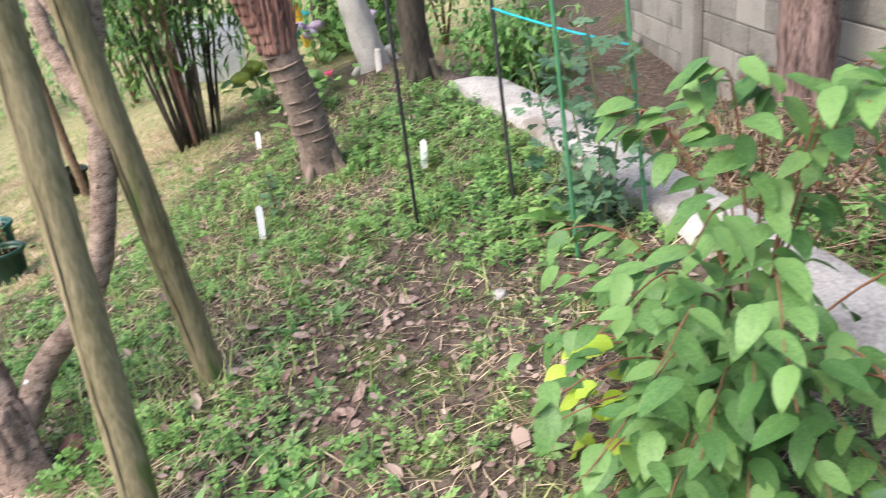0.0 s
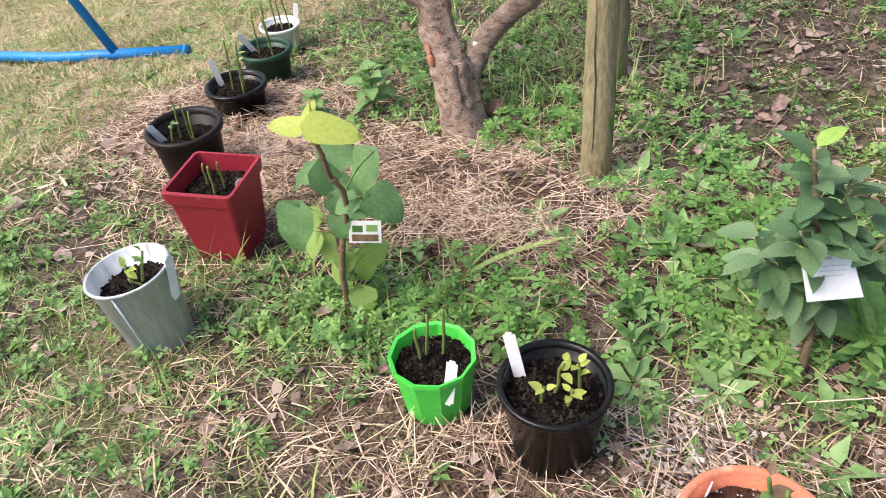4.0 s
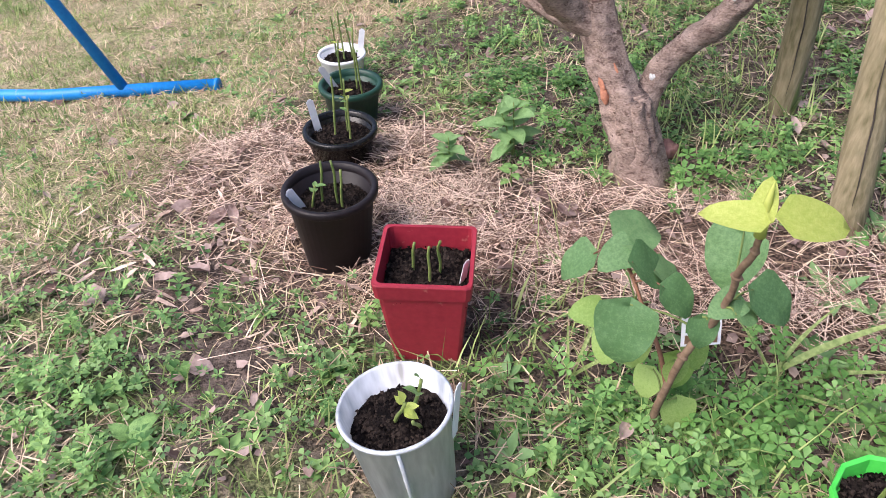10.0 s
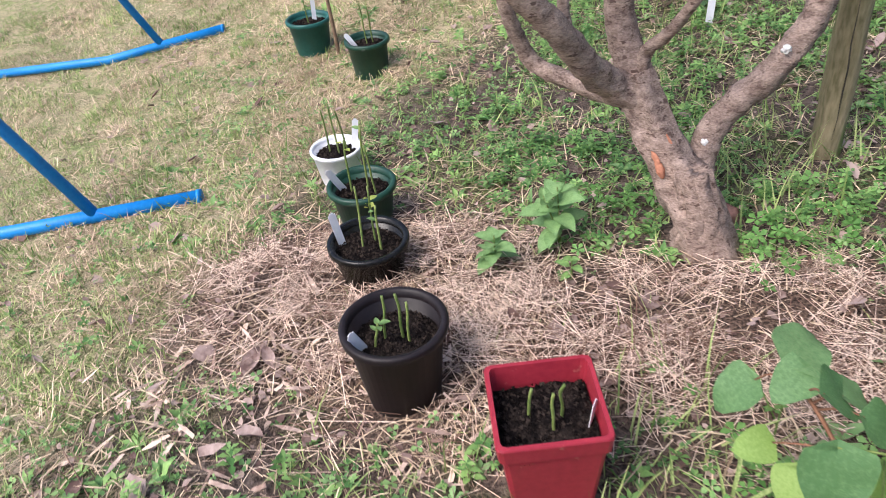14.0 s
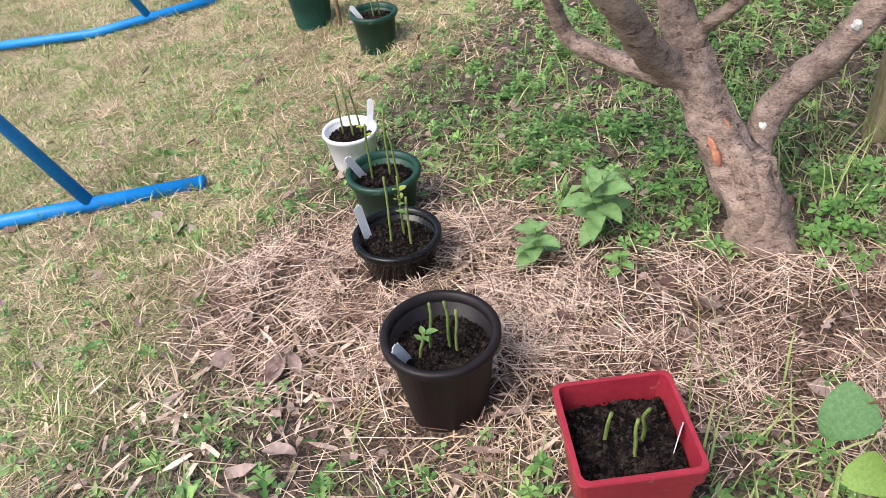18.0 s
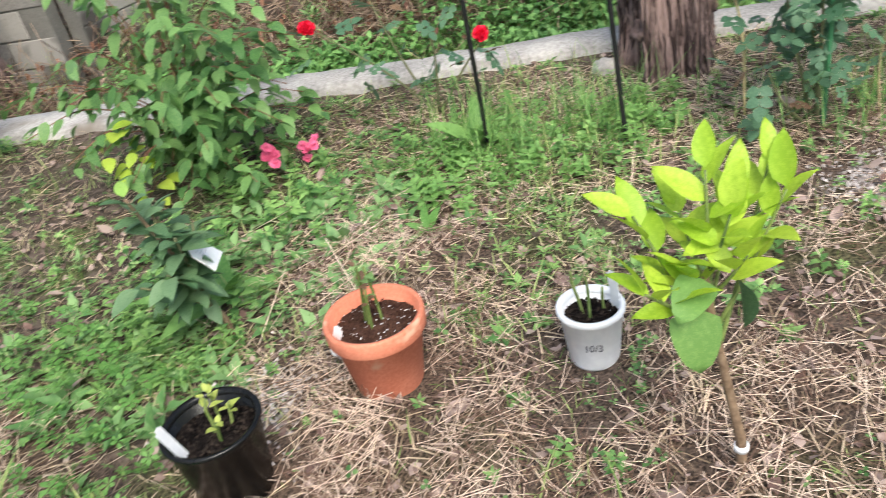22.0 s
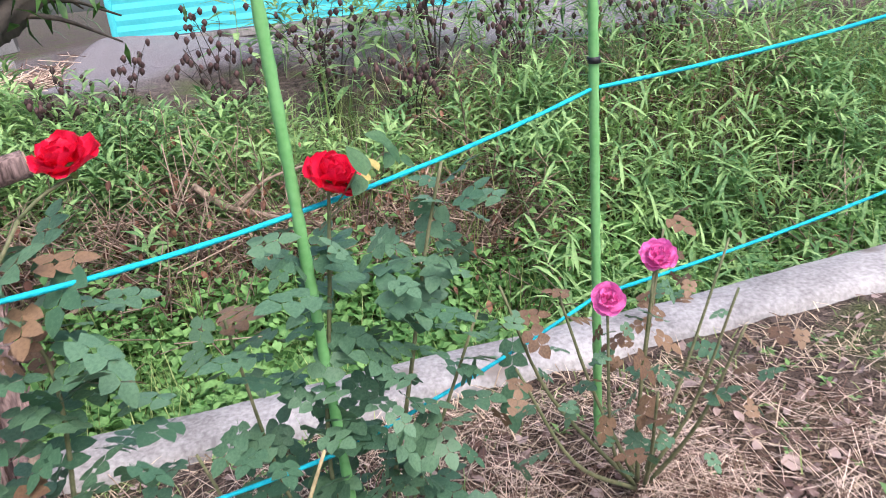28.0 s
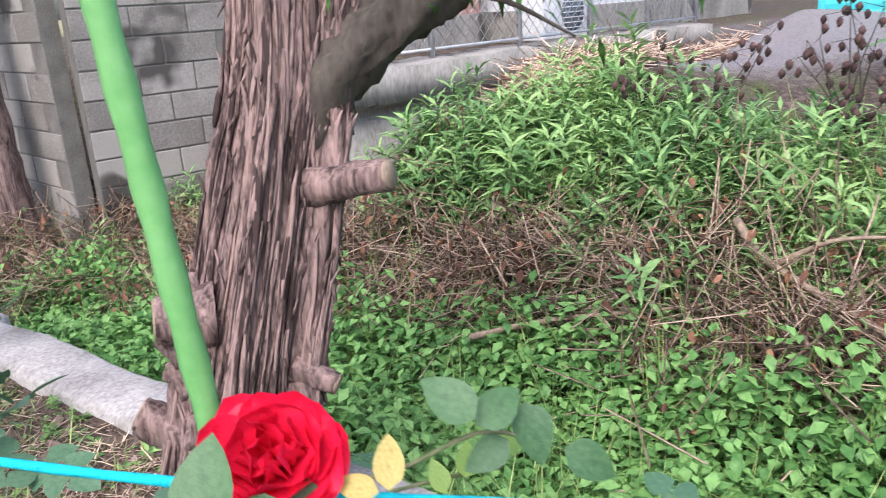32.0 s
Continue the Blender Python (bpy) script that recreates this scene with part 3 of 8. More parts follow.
def retaining_wall():
    p, q = Vector((3.55, 1.95, 0)), Vector((8.6, 2.26, 0))
    run = (q - p).length
    bm = bmesh.new()
    rows = []
    n = 40
    for i in range(n + 1):
        x = run * i / n
        j = 0.02 * noise.noise((x * 2, 0, 0))
        prof = [(0.0, -0.9), (0.03 + j, 0.78), (0.10, 0.80 + j), (0.10, 0.86), (-0.05, 0.90), (-0.05, 1.12 + j), (0.30, 1.14 + j), (0.32, -0.9)]
        rows.append([bm.verts.new((x, -0.1 + py, pz)) for py, pz in prof])
    for a, b in zip(rows, rows[1:]):
        for i in range(len(a) - 1):
            bm.faces.new((a[i], a[i + 1], b[i + 1], b[i]))
    bmesh.ops.recalc_face_normals(bm, faces=bm.faces)
    ob = part("wall_retaining", bm, DARK_CONCRETE)
    ob.matrix_basis = pose(p.x, p.y, 0, 0, 0, math.degrees(math.atan2(q.y - p.y, q.x - p.x)))
    tagged(ob, "dark stained concrete retaining wall across the ditch", "wall", kind="structure")
    # chain-link fence on the wall
    fence = thing("chain_link_fence", (p.x, p.y, 1.13), "low galvanised chain-link fence on the retaining wall", "fence", turn=math.degrees(math.atan2(q.y - p.y, q.x - p.x)))
    for i in range(6):
        part("post", tube([(run * i / 5, 0.05, 0), (run * i / 5, 0.05, 0.9)], 0.022, 8), STEEL, fence)
    part("rail", tube([(0, 0.05, 0.88), (run, 0.05, 0.88)], 0.016, 8), STEEL, fence)
    part("rail", tube([(0, 0.05, 0.06), (run, 0.05, 0.06)], 0.012, 8), STEEL, fence)
    bm = bmesh.new()
    for s in (1, -1):
        for k in range(int((run + 0.8) / 0.11)):
            x0 = k * 0.11 if s > 0 else k * 0.11
            a0, a1 = (x0 - 0.8 * (s < 0) * 0, 0.06), (x0 + s * 0.8, 0.86)
            pa, pb = Vector((min(max(a0[0], 0), run), 0.05, 0.06)), Vector((min(max(a1[0], 0), run), 0.05, 0.86))
            tube([pa, pb], 0.0035, 3, bm=bm)
    tagged(part("wire_mesh", bm, STEEL, fence), "", kind="stuff")


retaining_wall()


def house(name, x, y, turn, size, material, label, windows, doors=()):
    sx, sy, sz = size
    root = thing(name, (x, y, 1.0), label, "house", turn=turn)
    part("wall", box(sx, sy, sz, 0.01, (sx / 2, sy / 2, sz / 2)), material, root, smooth=False)
    part("plinth", box(sx + 0.04, sy + 0.04, 0.35, 0.01, (sx / 2, sy / 2, 0.175)), DARK_CONCRETE, root, "grey concrete plinth", smooth=False)
    bm = box(sx + 0.7, sy + 0.7, 0.12, 0.01, (sx / 2, sy / 2, sz + 0.06))
    part("roof", bm, DARK_CONCRETE, root, smooth=False)
    for wx, wz, ww, wh in windows:
        w = part("window", box(ww, 0.03, wh, 0.002, (wx, -0.014, wz)), GLASS_DARK, root, "dark glass pane", smooth=False)
        for dx, dz, bw, bh in ((0, wh / 2, ww + 0.08, 0.05), (0, -wh / 2, ww + 0.08, 0.05), (-ww / 2, 0, 0.05, wh), (ww / 2, 0, 0.05, wh), (0, 0, 0.04, wh)):
            part("frame", box(bw, 0.06, bh, 0.002, (wx + dx, -0.02, wz + dz)), STEEL, w, smooth=False)
    return root


house("house", 4.3, 4.0, 3, (2.9, 4.0, 5.0), WALL_PINK, "house with faded reddish siding", [(1.0, 1.5, 0.9, 0.8)])
house("house", 7.5, 3.9, 3, (6.2, 4.5, 5.2), WALL_WHITE, "pale house with a window and an air conditioner outside", [(1.0, 1.3, 1.0, 1.0), (3.6, 1.15, 1.3, 1.3)])


def aircon(x, y, z, turn):
    t = thing("air_conditioner", (x, y, z), "white outdoor air conditioner unit with a round fan grille", "air conditioner", turn=turn)
    part("case", box(0.8, 0.3, 0.55, 0.02, (0, 0, 0.32)), WALL_WHITE, t)
    bm = tube([(0.12, -0.16, 0.32), (0.12, -0.152, 0.32)], 0.2, 24)
    part("fan_opening", bm, GLASS_DARK, t, "dark round fan opening")
    for k in range(7):
        z0 = 0.16 + k * 0.053
        part("grille_bar", box(0.42, 0.012, 0.01, 0.002, (0.12, -0.17, z0)), WALL_WHITE, t)
    for s in (-0.3, 0.3):
        part("foot", box(0.08, 0.32, 0.05, 0.005, (s, 0, 0.025)), STEEL, t)


aircon(7.5, 3.35, 1.0, 3)


def corrugated_fence():
    root = thing("corrugated_fence", (8.5, 0.95, 1.16), "turquoise corrugated sheet fence above the gravel bank", "fence", turn=-90)
    x = 0.0
    k = 0
    while x < 13.0:
        w = 1.8
        bm = bmesh.new()
        rows = []
        for i in range(61):
            z = 0.04 + 1.7 * i / 60
            dy = 0.006 * math.sin(i * 1.57)
            rows.append([bm.verts.new((x + 0.03, dy, z)), bm.verts.new((x + w - 0.03, dy, z))])
        for a, b in zip(rows, rows[1:]):
            bm.faces.new((a[0], a[1], b[1], b[0]))
        bmesh.ops.recalc_face_normals(bm, faces=bm.faces)
        part("sheet", bm, FENCE_BLUE, root, smooth=False)
        part("post", box(0.06, 0.07, 1.85, 0.006, (x, 0.0, 0.85)), FENCE_BLUE, root, "turquoise square post")
        x += w
        k += 1
    part("sill", box(13.0, 0.14, 0.08, 0.01, (6.5, 0, -0.015)), DARK_CONCRETE, root, "dark concrete sill")


corrugated_fence()


# ---- things: pots ----
def label_stake(parent_place, at, h=0.11, w=0.026, lean=(12, 8), turn=0, written=True):
    x, y, z = parent_place
    t = thing("plant_label", (x + at[0], y + at[1], z + at[2]), "white plastic plant label stuck in the soil", "plant label", "plant labels", turn=turn, lean=lean)
    bm = box(w, 0.0016, h + 0.05, 0.0, (0, 0, h / 2 - 0.025))
    bmesh.ops.bevel(bm, geom=[e for e in bm.edges if abs(e.verts[0].co.x - e.verts[1].co.x) < 1e-5 and abs(e.verts[0].co.z - e.verts[1].co.z) < 1e-5], offset=w * 0.25, segments=3, affect="EDGES")
    part("blade", bm, LABEL_WHITE, t, smooth=False)
    return t


LEAFLET = tri_mesh("leaflet", *leaf_data(1.0, 0.62, 4, 0.15, 0.2))
LEAFLET.materials.append(CLOVER)


def cutting(place, at, h, lean=(0, 0), r=0.0035, leaves=0, leaf_mat=None, seed=0, top=None):
    """A rose cutting stuck in a pot's soil, bare or with a few small leaves."""
    rnd = random.Random(seed)
    x, y, z = place
    t = thing("rose_cutting", (x + at[0], y + at[1], z + at[2]), "green rose cutting with small young leaves in dark soil" if leaves else "bare green rose cutting stuck in dark soil", "cutting", "rose cuttings", lean=lean, turn=rnd.uniform(0, 360))
    pts = [(0, 0, -0.03), (0.002, 0.001, h * 0.3), (-0.002 + rnd.uniform(-0.004, 0.004), 0.002, h * 0.7), (0.001, -0.001, h)]
    part("stem", tube(curve_pts(pts, 3), taper(r, r * 0.85, 10), 6), GREEN_STEM, t)
    me = bpy.data.meshes.get("cut_leaf_" + leaf_mat.name) if leaf_mat else None
    if leaf_mat and not me:
        me = tri_mesh("cut_leaf_" + leaf_mat.name, *leaf_data(1.0, 0.65, 4, 0.15, 0.2))
        me.materials.append(leaf_mat)
    for k in range(leaves):
        a, zz = rnd.uniform(0, 360), h * rnd.uniform(0.55, 1.02)
        o = part("leaf", me, None, t)
        s = rnd.uniform(0.022, 0.036)
        o.matrix_basis = pose(0, 0, zz, rnd.uniform(10, 50), 0, a) @ Matrix.Translation((0, 0.004, 0)) @ Matrix.Scale(s, 4)
    return t


CRUMB = (np.array([(1, 0, -0.3), (-0.5, 0.8, -0.3), (-0.5, -0.8, -0.3), (0.1, 0.1, 0.7)], float), np.array([[0, 1, 3], [1, 2, 3], [2, 0, 3]]))


def soil_disc(r, z, seed, parent, square=None, material=None):
    bm = bmesh.new()
    n = 16
    grid = {}
    for i in range(n + 1):
        for j in range(n + 1):
            u, v = 2 * i / n - 1, 2 * j / n - 1
            if square is None:
                k = max(abs(u), abs(v))
                l = math.hypot(u, v) or 1
                u, v = u * k / l, v * k / l
            h = 0.010 * noise.noise((u * 5 + seed, v * 5, 0)) + 0.006 * noise.noise((u * 14, v * 14 + seed, 2))
            grid[i, j] = bm.verts.new((u * r, v * r, z + h - 0.008 * (u * u + v * v)))
    for i in range(n):
        for j in range(n):
            bm.faces.new((grid[i, j], grid[i + 1, j], grid[i + 1, j + 1], grid[i, j + 1]))
    ob = part("soil", bm, material or SOIL, parent, "dark crumbly potting soil")
    rng = np.random.default_rng(int(abs(seed) * 100))
    n = int(900 * (r / 0.1) ** 2)
    q = rng.uniform(-1, 1, (n, 2))
    if square is None:
        q = q[(q ** 2).sum(1) < 0.98]
    m = len(q)
    pos = np.stack([q[:, 0] * r * 0.98, q[:, 1] * r * 0.98, z - 0.006 * (q ** 2).sum(1) + rng.uniform(-0.006, 0.006, m)], 1)
    tagged(part("loose_soil", tri_mesh("loose_soil", *scatter(CRUMB, pos, turns(m, 0, rng, 0.6), rng.uniform(0.003, 0.0085, m))), material or SOIL, ob), kind="stuff")
    if material:
        k = rng.choice(m, m // 7, replace=False)
        tagged(part("perlite", tri_mesh("perlite", *scatter(CRUMB, pos[k] + np.array([0, 0, 0.004]), turns(len(k), 0, rng, 0.6), rng.uniform(0.0015, 0.004, len(k)))), WHITE_PLASTIC, ob, "white perlite grains"), kind="stuff")
    return ob


POTS = [(-1.975, 1.02, 0.10), (-1.958, 0.55, 0.095), (-1.40, 1.85, 0.10), (-0.838, 1.43, 0.05), (-0.86, 2.27, 0.05), (-0.63, 4.12, 0.11)]


def round_pot(name, x, y, r, r0, h, material, label, turn=0, lean=(0, 0), lip=0.012, lip_h=0.022, fill=0.82, facets=None, soil=None, sunk=0.008):
    z = height(x, y) - sunk
    POTS.append((x, y, r0 + 0.02))
    t = thing(name, (x, y, z), label, "pot", "garden pots", turn=turn, lean=lean)
    rr = lambda q: r0 + (r - r0) * q / h
    prof = [(0.0, 0.0), (r0 * 0.96, 0.0), (r0, 0.008), (rr(h - lip_h), h - lip_h), (r + lip * 0.6, h - lip_h + 0.002), (r + lip * 0.7, h - 0.004), (r + lip * 0.3, h), (r - 0.006, h - 0.003), (rr(h * fill) - 0.008, h * (fill - 0.06))]
    bm = lathe(prof[1:], 40, facets)
    part("body", bm, material, t, smooth=not facets)
    part("rim", lathe([(r + lip * 0.62, h - lip_h), (r + lip * 0.95, h - lip_h + 0.004), (r + lip, h - 0.003), (r + lip * 0.5, h + 0.003), (r - 0.007, h), (r - 0.009, h - lip_h)], 40, facets, False), material, t, smooth=not facets)
    soil_disc(rr(h * fill) - 0.009, h * fill, x * 7 + y, t, material=soil)
    return t, (x, y, z + h * fill)


_, P_WHITE = round_pot("flower_pot", -2.61, 2.765, 0.104, 0.08, 0.16, WHITE_PLASTIC, "white plastic tub used as a pot, on the grass", lip=0.005, lip_h=0.012)
_, P_GREEN2 = round_pot("flower_pot", -2.465, 2.322, 0.116, 0.09, 0.195, DARK_GREEN_PLASTIC, "dark green plastic flower pot on straw")
_, P_BLACK1 = round_pot("flower_pot", -2.42, 1.945, 0.122, 0.096, 0.175, BLACK_PLASTIC, "low black plastic flower pot on straw", sunk=0.035)
_, P_BLACK2 = round_pot("flower_pot", -2.308, 1.385, 0.128, 0.095, 0.28, BROWN_PLASTIC, "tall brownish black plastic flower pot on straw", fill=0.8, sunk=0.045)
_, P_GREEN = round_pot("flower_pot", -1.103, 0.43, 0.10, 0.078, 0.168, GREEN_PLASTIC, "bright green faceted plastic flower pot", facets=11, lip=0.002, lip_h=0.012, fill=0.85)
_, P_BLACK3 = round_pot("flower_pot", -0.818, 0.355, 0.113, 0.085, 0.232, BLACK_PLASTIC, "tall glossy black plastic flower pot", lip=0.006, lip_h=0.012, fill=0.86)
_, P_TERRA = round_pot("flower_pot", -0.45, 0.077, 0.124, 0.09, 0.222, TERRACOTTA, "orange terracotta flower pot with perlite soil", lip=0.007, lip_h=0.045, fill=0.86, soil=PERLITE_SOIL)
_, P_WHITE2 = round_pot("flower_pot", -0.362, -0.455, 0.078, 0.063, 0.16, WHITE_PLASTIC, "white plastic tub with a handwritten date", lip=0.006, lip_h=0.014, fill=0.85)
_, P_FAR1 = round_pot("flower_pot", -2.92, 4.45, 0.125, 0.10, 0.21, TEAL_PLASTIC, "ribbed teal plastic flower pot beside the lawn", fill=0.85)
_, P_FAR2 = round_pot("flower_pot", -2.53, 3.88, 0.11, 0.09, 0.2, DARK_GREEN_PLASTIC, "grey green plastic flower pot beside the lawn", fill=0.85)
_, P_FAR3 = round_pot("flower_pot", -2.75, 5.35, 0.11, 0.085, 0.2, BLACK_PLASTIC, "small black plastic flower pot by a wooden stake", fill=0.85)


def square_pot():
    x, y = -1.975, 1.02
    z = height(x, y) - 0.008
    t = thing("flower_pot", (x, y, z), "tall square dark red plastic flower pot", "pot", "garden pots", turn=2)
    h, s1, s0 = 0.285, 0.118, 0.082
    bm = bmesh.new()
    rings = []
    prof = [(s0, 0.0), (s0 + 0.003, 0.01), (s1 - 0.011, h - 0.05), (s1 - 0.004, h - 0.045), (s1, h - 0.004), (s1 - 0.002, h), (s1 - 0.011, h), (s1 - 0.014, h - 0.06)]
    for s, zz in prof:
        ring = []
        c = s * 0.12
        for sx, sy in ((1, 1), (-1, 1), (-1, -1), (1, -1)):
            pts = [(s, s - c), (s - c * 0.3, s - c * 0.3), (s - c, s)]
            if sx * sy < 0:
                pts = pts[::-1]
            for px, py in pts:
                ring.append(bm.verts.new((sx * px, sy * py, zz)))
        rings.append(ring)
    for a, b in zip(rings, rings[1:]):
        for i in range(12):
            bm.faces.new((a[i], a[(i + 1) % 12], b[(i + 1) % 12], b[i]))
    bm.faces.new(rings[0])
    bmesh.ops.recalc_face_normals(bm, faces=bm.faces)
    part("body", bm, RED_PLASTIC, t, smooth=False)
    soil_disc(s1 - 0.016, h - 0.055, 3.3, t, square=True)
    return (x, y, z + h - 0.055)


P_RED = square_pot()


def bucket():
    x, y = -1.942, 0.55
    z = height(x, y) - 0.012
    t = thing("bucket", (x, y, z), "old galvanised zinc bucket planted with a rose cutting", "bucket", turn=20, lean=(-3, -6))
    h, r, r0 = 0.262, 0.109, 0.082
    bm = lathe([(r0, 0.0), (r0 + 0.004, 0.004), (r - 0.002, h - 0.012), (r + 0.004, h - 0.01), (r + 0.006, h - 0.004), (r + 0.003, h), (r - 0.003, h - 0.003), (r - 0.012, h - 0.07)], 40)
    part("body", bm, ZINC, t)
    part("seam", tube([(r0 + 0.003, 0, 0.004), (r - 0.001, 0, h - 0.012)], 0.004, 6), ZINC, t, "folded vertical seam").matrix_basis = pose(0, 0, 0, 0, 0, -98)
    soil_disc(r - 0.013, h - 0.05, 8.1, t)
    return (x, y, z + h - 0.05)


P_ZINC = bucket()

# ---- tree, posts, swing, stakes, trunks ----
def post_tree():
    for nm, pts, r, lab in (("tree_stake", [(-0.838, 1.42, -0.25), (-0.863, 1.6, 0.65), (-0.91, 1.92, 2.3)], 0.05, "round mossy wooden tree stake leaning to the tree"),
                            ("tree_stake", [(-0.84, 2.23, -0.25), (-0.875, 2.19, 0.6), (-0.955, 2.11, 2.3)], 0.052, "round mossy wooden tree stake leaning to the tree")):
        base = Vector(pts[0]) + Vector((0, 0, 0.2))
        t = thing(nm, base, lab, "tree stake", "tree stakes")
        p = [Vector(q) - base for q in curve_pts(pts, 10)]
        part("pole", tube(p, taper(r, r * 0.93, len(p)), 16, 0.10, seed=r * 77), POST_WOOD, t)
        q0, q1 = p[4], p[-2]
        part("crack", tube([q0.lerp(q1, k / 24) + Vector((-0.012 + 0.004 * math.sin(k * 0.9) + 0.002 * math.sin(k * 2.7), -r * 0.97, 0)) for k in range(25)], [0.0004 + 0.0022 * abs(math.sin(k * 0.55)) for k in range(25)], 5), DARK_BARK, t, "long dark drying crack")


post_tree()


def fruit_tree():
    base = Vector((-1.40, 1.83, -0.08))
    t = thing("tree", base, "small garden tree with several smooth grey brown limbs", "tree")
    limbs = [
        ("trunk", [(-1.37, 1.79, -0.12), (-1.395, 1.83, 0.0), (-1.45, 1.92, 0.13), (-1.515, 2.01, 0.27), (-1.555, 2.08, 0.40)], 0.086, 0.058, "grey brown trunk with flaking bark"),
        ("limb", [(-1.53, 2.06, 0.30), (-1.545, 2.10, 0.39), (-1.575, 2.14, 0.48), (-1.595, 2.155, 0.60), (-1.62, 2.2, 0.9), (-1.66, 2.26, 1.4), (-1.64, 2.32, 2.1)], 0.058, 0.03, ""),
        ("limb", [(-1.54, 2.05, 0.33), (-1.63, 2.04, 0.39), (-1.704, 1.97, 0.47), (-1.763, 1.905, 0.56), (-1.84, 1.82, 0.68), (-1.93, 1.77, 0.79), (-2.08, 1.72, 1.0), (-2.2, 1.7, 1.45)], 0.052, 0.026, ""),
        ("limb", [(-1.55, 2.07, 0.32), (-1.63, 2.19, 0.30), (-1.73, 2.33, 0.295), (-1.82, 2.42, 0.32), (-1.87, 2.42, 0.42), (-1.91, 2.39, 0.55), (-1.98, 2.4, 0.85), (-2.08, 2.45, 1.3)], 0.034, 0.02, ""),
        ("limb", [(-1.41, 1.88, 0.05), (-1.375, 1.96, 0.12), (-1.33, 2.02, 0.21), (-1.253, 2.042, 0.293), (-1.17, 2.046, 0.36), (-1.095, 2.055, 0.462), (-1.039, 2.074, 0.553), (-0.987, 2.107, 0.71), (-0.936, 2.162, 0.955), (-0.92, 2.18, 1.059), (-0.912, 2.202, 1.19), (-0.871, 2.216, 1.31), (-0.84, 2.26, 1.8)], 0.048, 0.032, ""),
        ("limb", [(-1.535, 2.07, 0.36), (-1.536, 2.07, 0.44), (-1.527, 2.05, 0.49), (-1.50, 2.0, 0.54), (-1.47, 1.94, 0.62), (-1.44, 1.89, 0.74), (-1.40, 1.85, 1.1)], 0.022, 0.013, ""),
        ("limb", [(-1.9, 1.785, 0.76), (-2.0, 1.9, 0.92), (-2.15, 2.0, 1.2)], 0.022, 0.012, ""),
        ("limb", [(-0.935, 2.17, 1.0), (-0.965, 2.19, 1.075), (-1.027, 2.253, 1.147), (-1.082, 2.323, 1.248), (-1.114, 2.389, 1.34), (-1.16, 2.5, 1.6)], 0.034, 0.024, ""),
        ("limb", [(-0.912, 2.202, 1.19), (-0.95, 2.23, 1.24), (-1.03, 2.29, 1.33), (-1.1, 2.34, 1.45)], 0.014, 0.009, ""),
        ("limb", [(-1.79, 1.87, 0.6), (-1.80, 1.9, 0.72), (-1.79, 1.93, 0.9), (-1.72, 1.9, 1.06), (-1.6, 1.85, 1.2)], 0.018, 0.008, ""),
        ("limb", [(-1.79, 1.93, 0.9), (-1.86, 1.9, 1.02), (-1.9, 1.82, 1.14)], 0.011, 0.006, ""),
    ]
    for nm, pts, r0, r1, lab in limbs:
        p = [Vector(q) - base for q in curve_pts(pts, 7)]
        rad = taper(r0, r1, len(p))
        if nm == "trunk":
            rad = [q * (1 + 0.16 * math.exp(-4 * i / 5)) for i, q in enumerate(rad)]
        part(nm, tube(p, rad, 24, 0.24, lobes=0.11 if nm == "trunk" else 0.03, seed=r0 * 90, twist=0.15), BARK, t, lab)
    for k in range(7):
        a = k * 0.9 + 0.4
        d = Vector((math.cos(a), math.sin(a), 0))
        p = [Vector((-0.03, 0.03, 0.26)) + d * 0.03, d * 0.038 + Vector((0.0, -0.005, 0.14)), d * 0.05 + Vector((0.0, -0.01, 0.03)), d * 0.07 + Vector((0.0, -0.01, -0.06))]
        part("root_flare", tube(curve_pts(p, 4), taper(0.03, 0.03, 13), 12, 0.5, lobes=0.1, seed=k, twist=0.1), BARK, t)
    for c, r, ln in (((-1.512, 1.872, 0.15), 0.017, 0.05), ((-1.522, 1.884, 0.185), 0.012, 0.04), ((-1.449, 1.808, 0.115), 0.009, 0.06), ((-1.387, 1.798, 0.10), 0.010, 0.045), ((-1.485, 1.905, 0.245), 0.007, 0.03)):
        q = Vector(c) - base + Vector((0.006, 0.007, 0))
        part("bark_scar", tube(curve_pts([q, q + Vector((-0.008, 0.010, ln * 0.5)), q + Vector((-0.02, 0.026, ln))], 4), [r * f for f in (0.2, 0.5, 0.6, 0.68, 0.7, 0.68, 0.6, 0.45, 0.2)], 12, 0.5, seed=ln * 40), SCAR, t, "raw orange bark wound")
    for c, r in (((-1.336, 2.010, 0.222), 0.017), ((-1.361, 1.974, 0.203), 0.011), ((-1.147, 2.006, 0.463), 0.013)):
        bm = bmesh.new()
        bmesh.ops.create_icosphere(bm, subdivisions=3, radius=r)
        for v in bm.verts:
            v.co *= 1 + 0.5 * noise.noise(v.co * (1.8 / r) + Vector(c) * 30)
        bmesh.ops.translate(bm, vec=Vector(c) - base, verts=bm.verts)
        part("lichen", bm, LICHEN, t, "whitish lichen patch")
    # overhanging twigs with leaves
    rng = np.random.default_rng(5)
    cl = []
    for cx, cy, cz in ((-2.1, 2.4, 1.55), (-1.7, 2.35, 2.0), (-2.2, 1.75, 1.5), (-2.15, 2.05, 1.3)):
        n = 60
        pos = np.array([cx, cy, cz]) + rng.standard_normal((n, 3)) * np.array([0.22, 0.22, 0.16]) - np.array(base)
        cl.append(scatter(leaf_data(1, 0.4, 3, 0.12, 0.3), pos, turns(n, -0.2, rng, 0.5), rng.uniform(0.09, 0.15, n)))
    n = 22
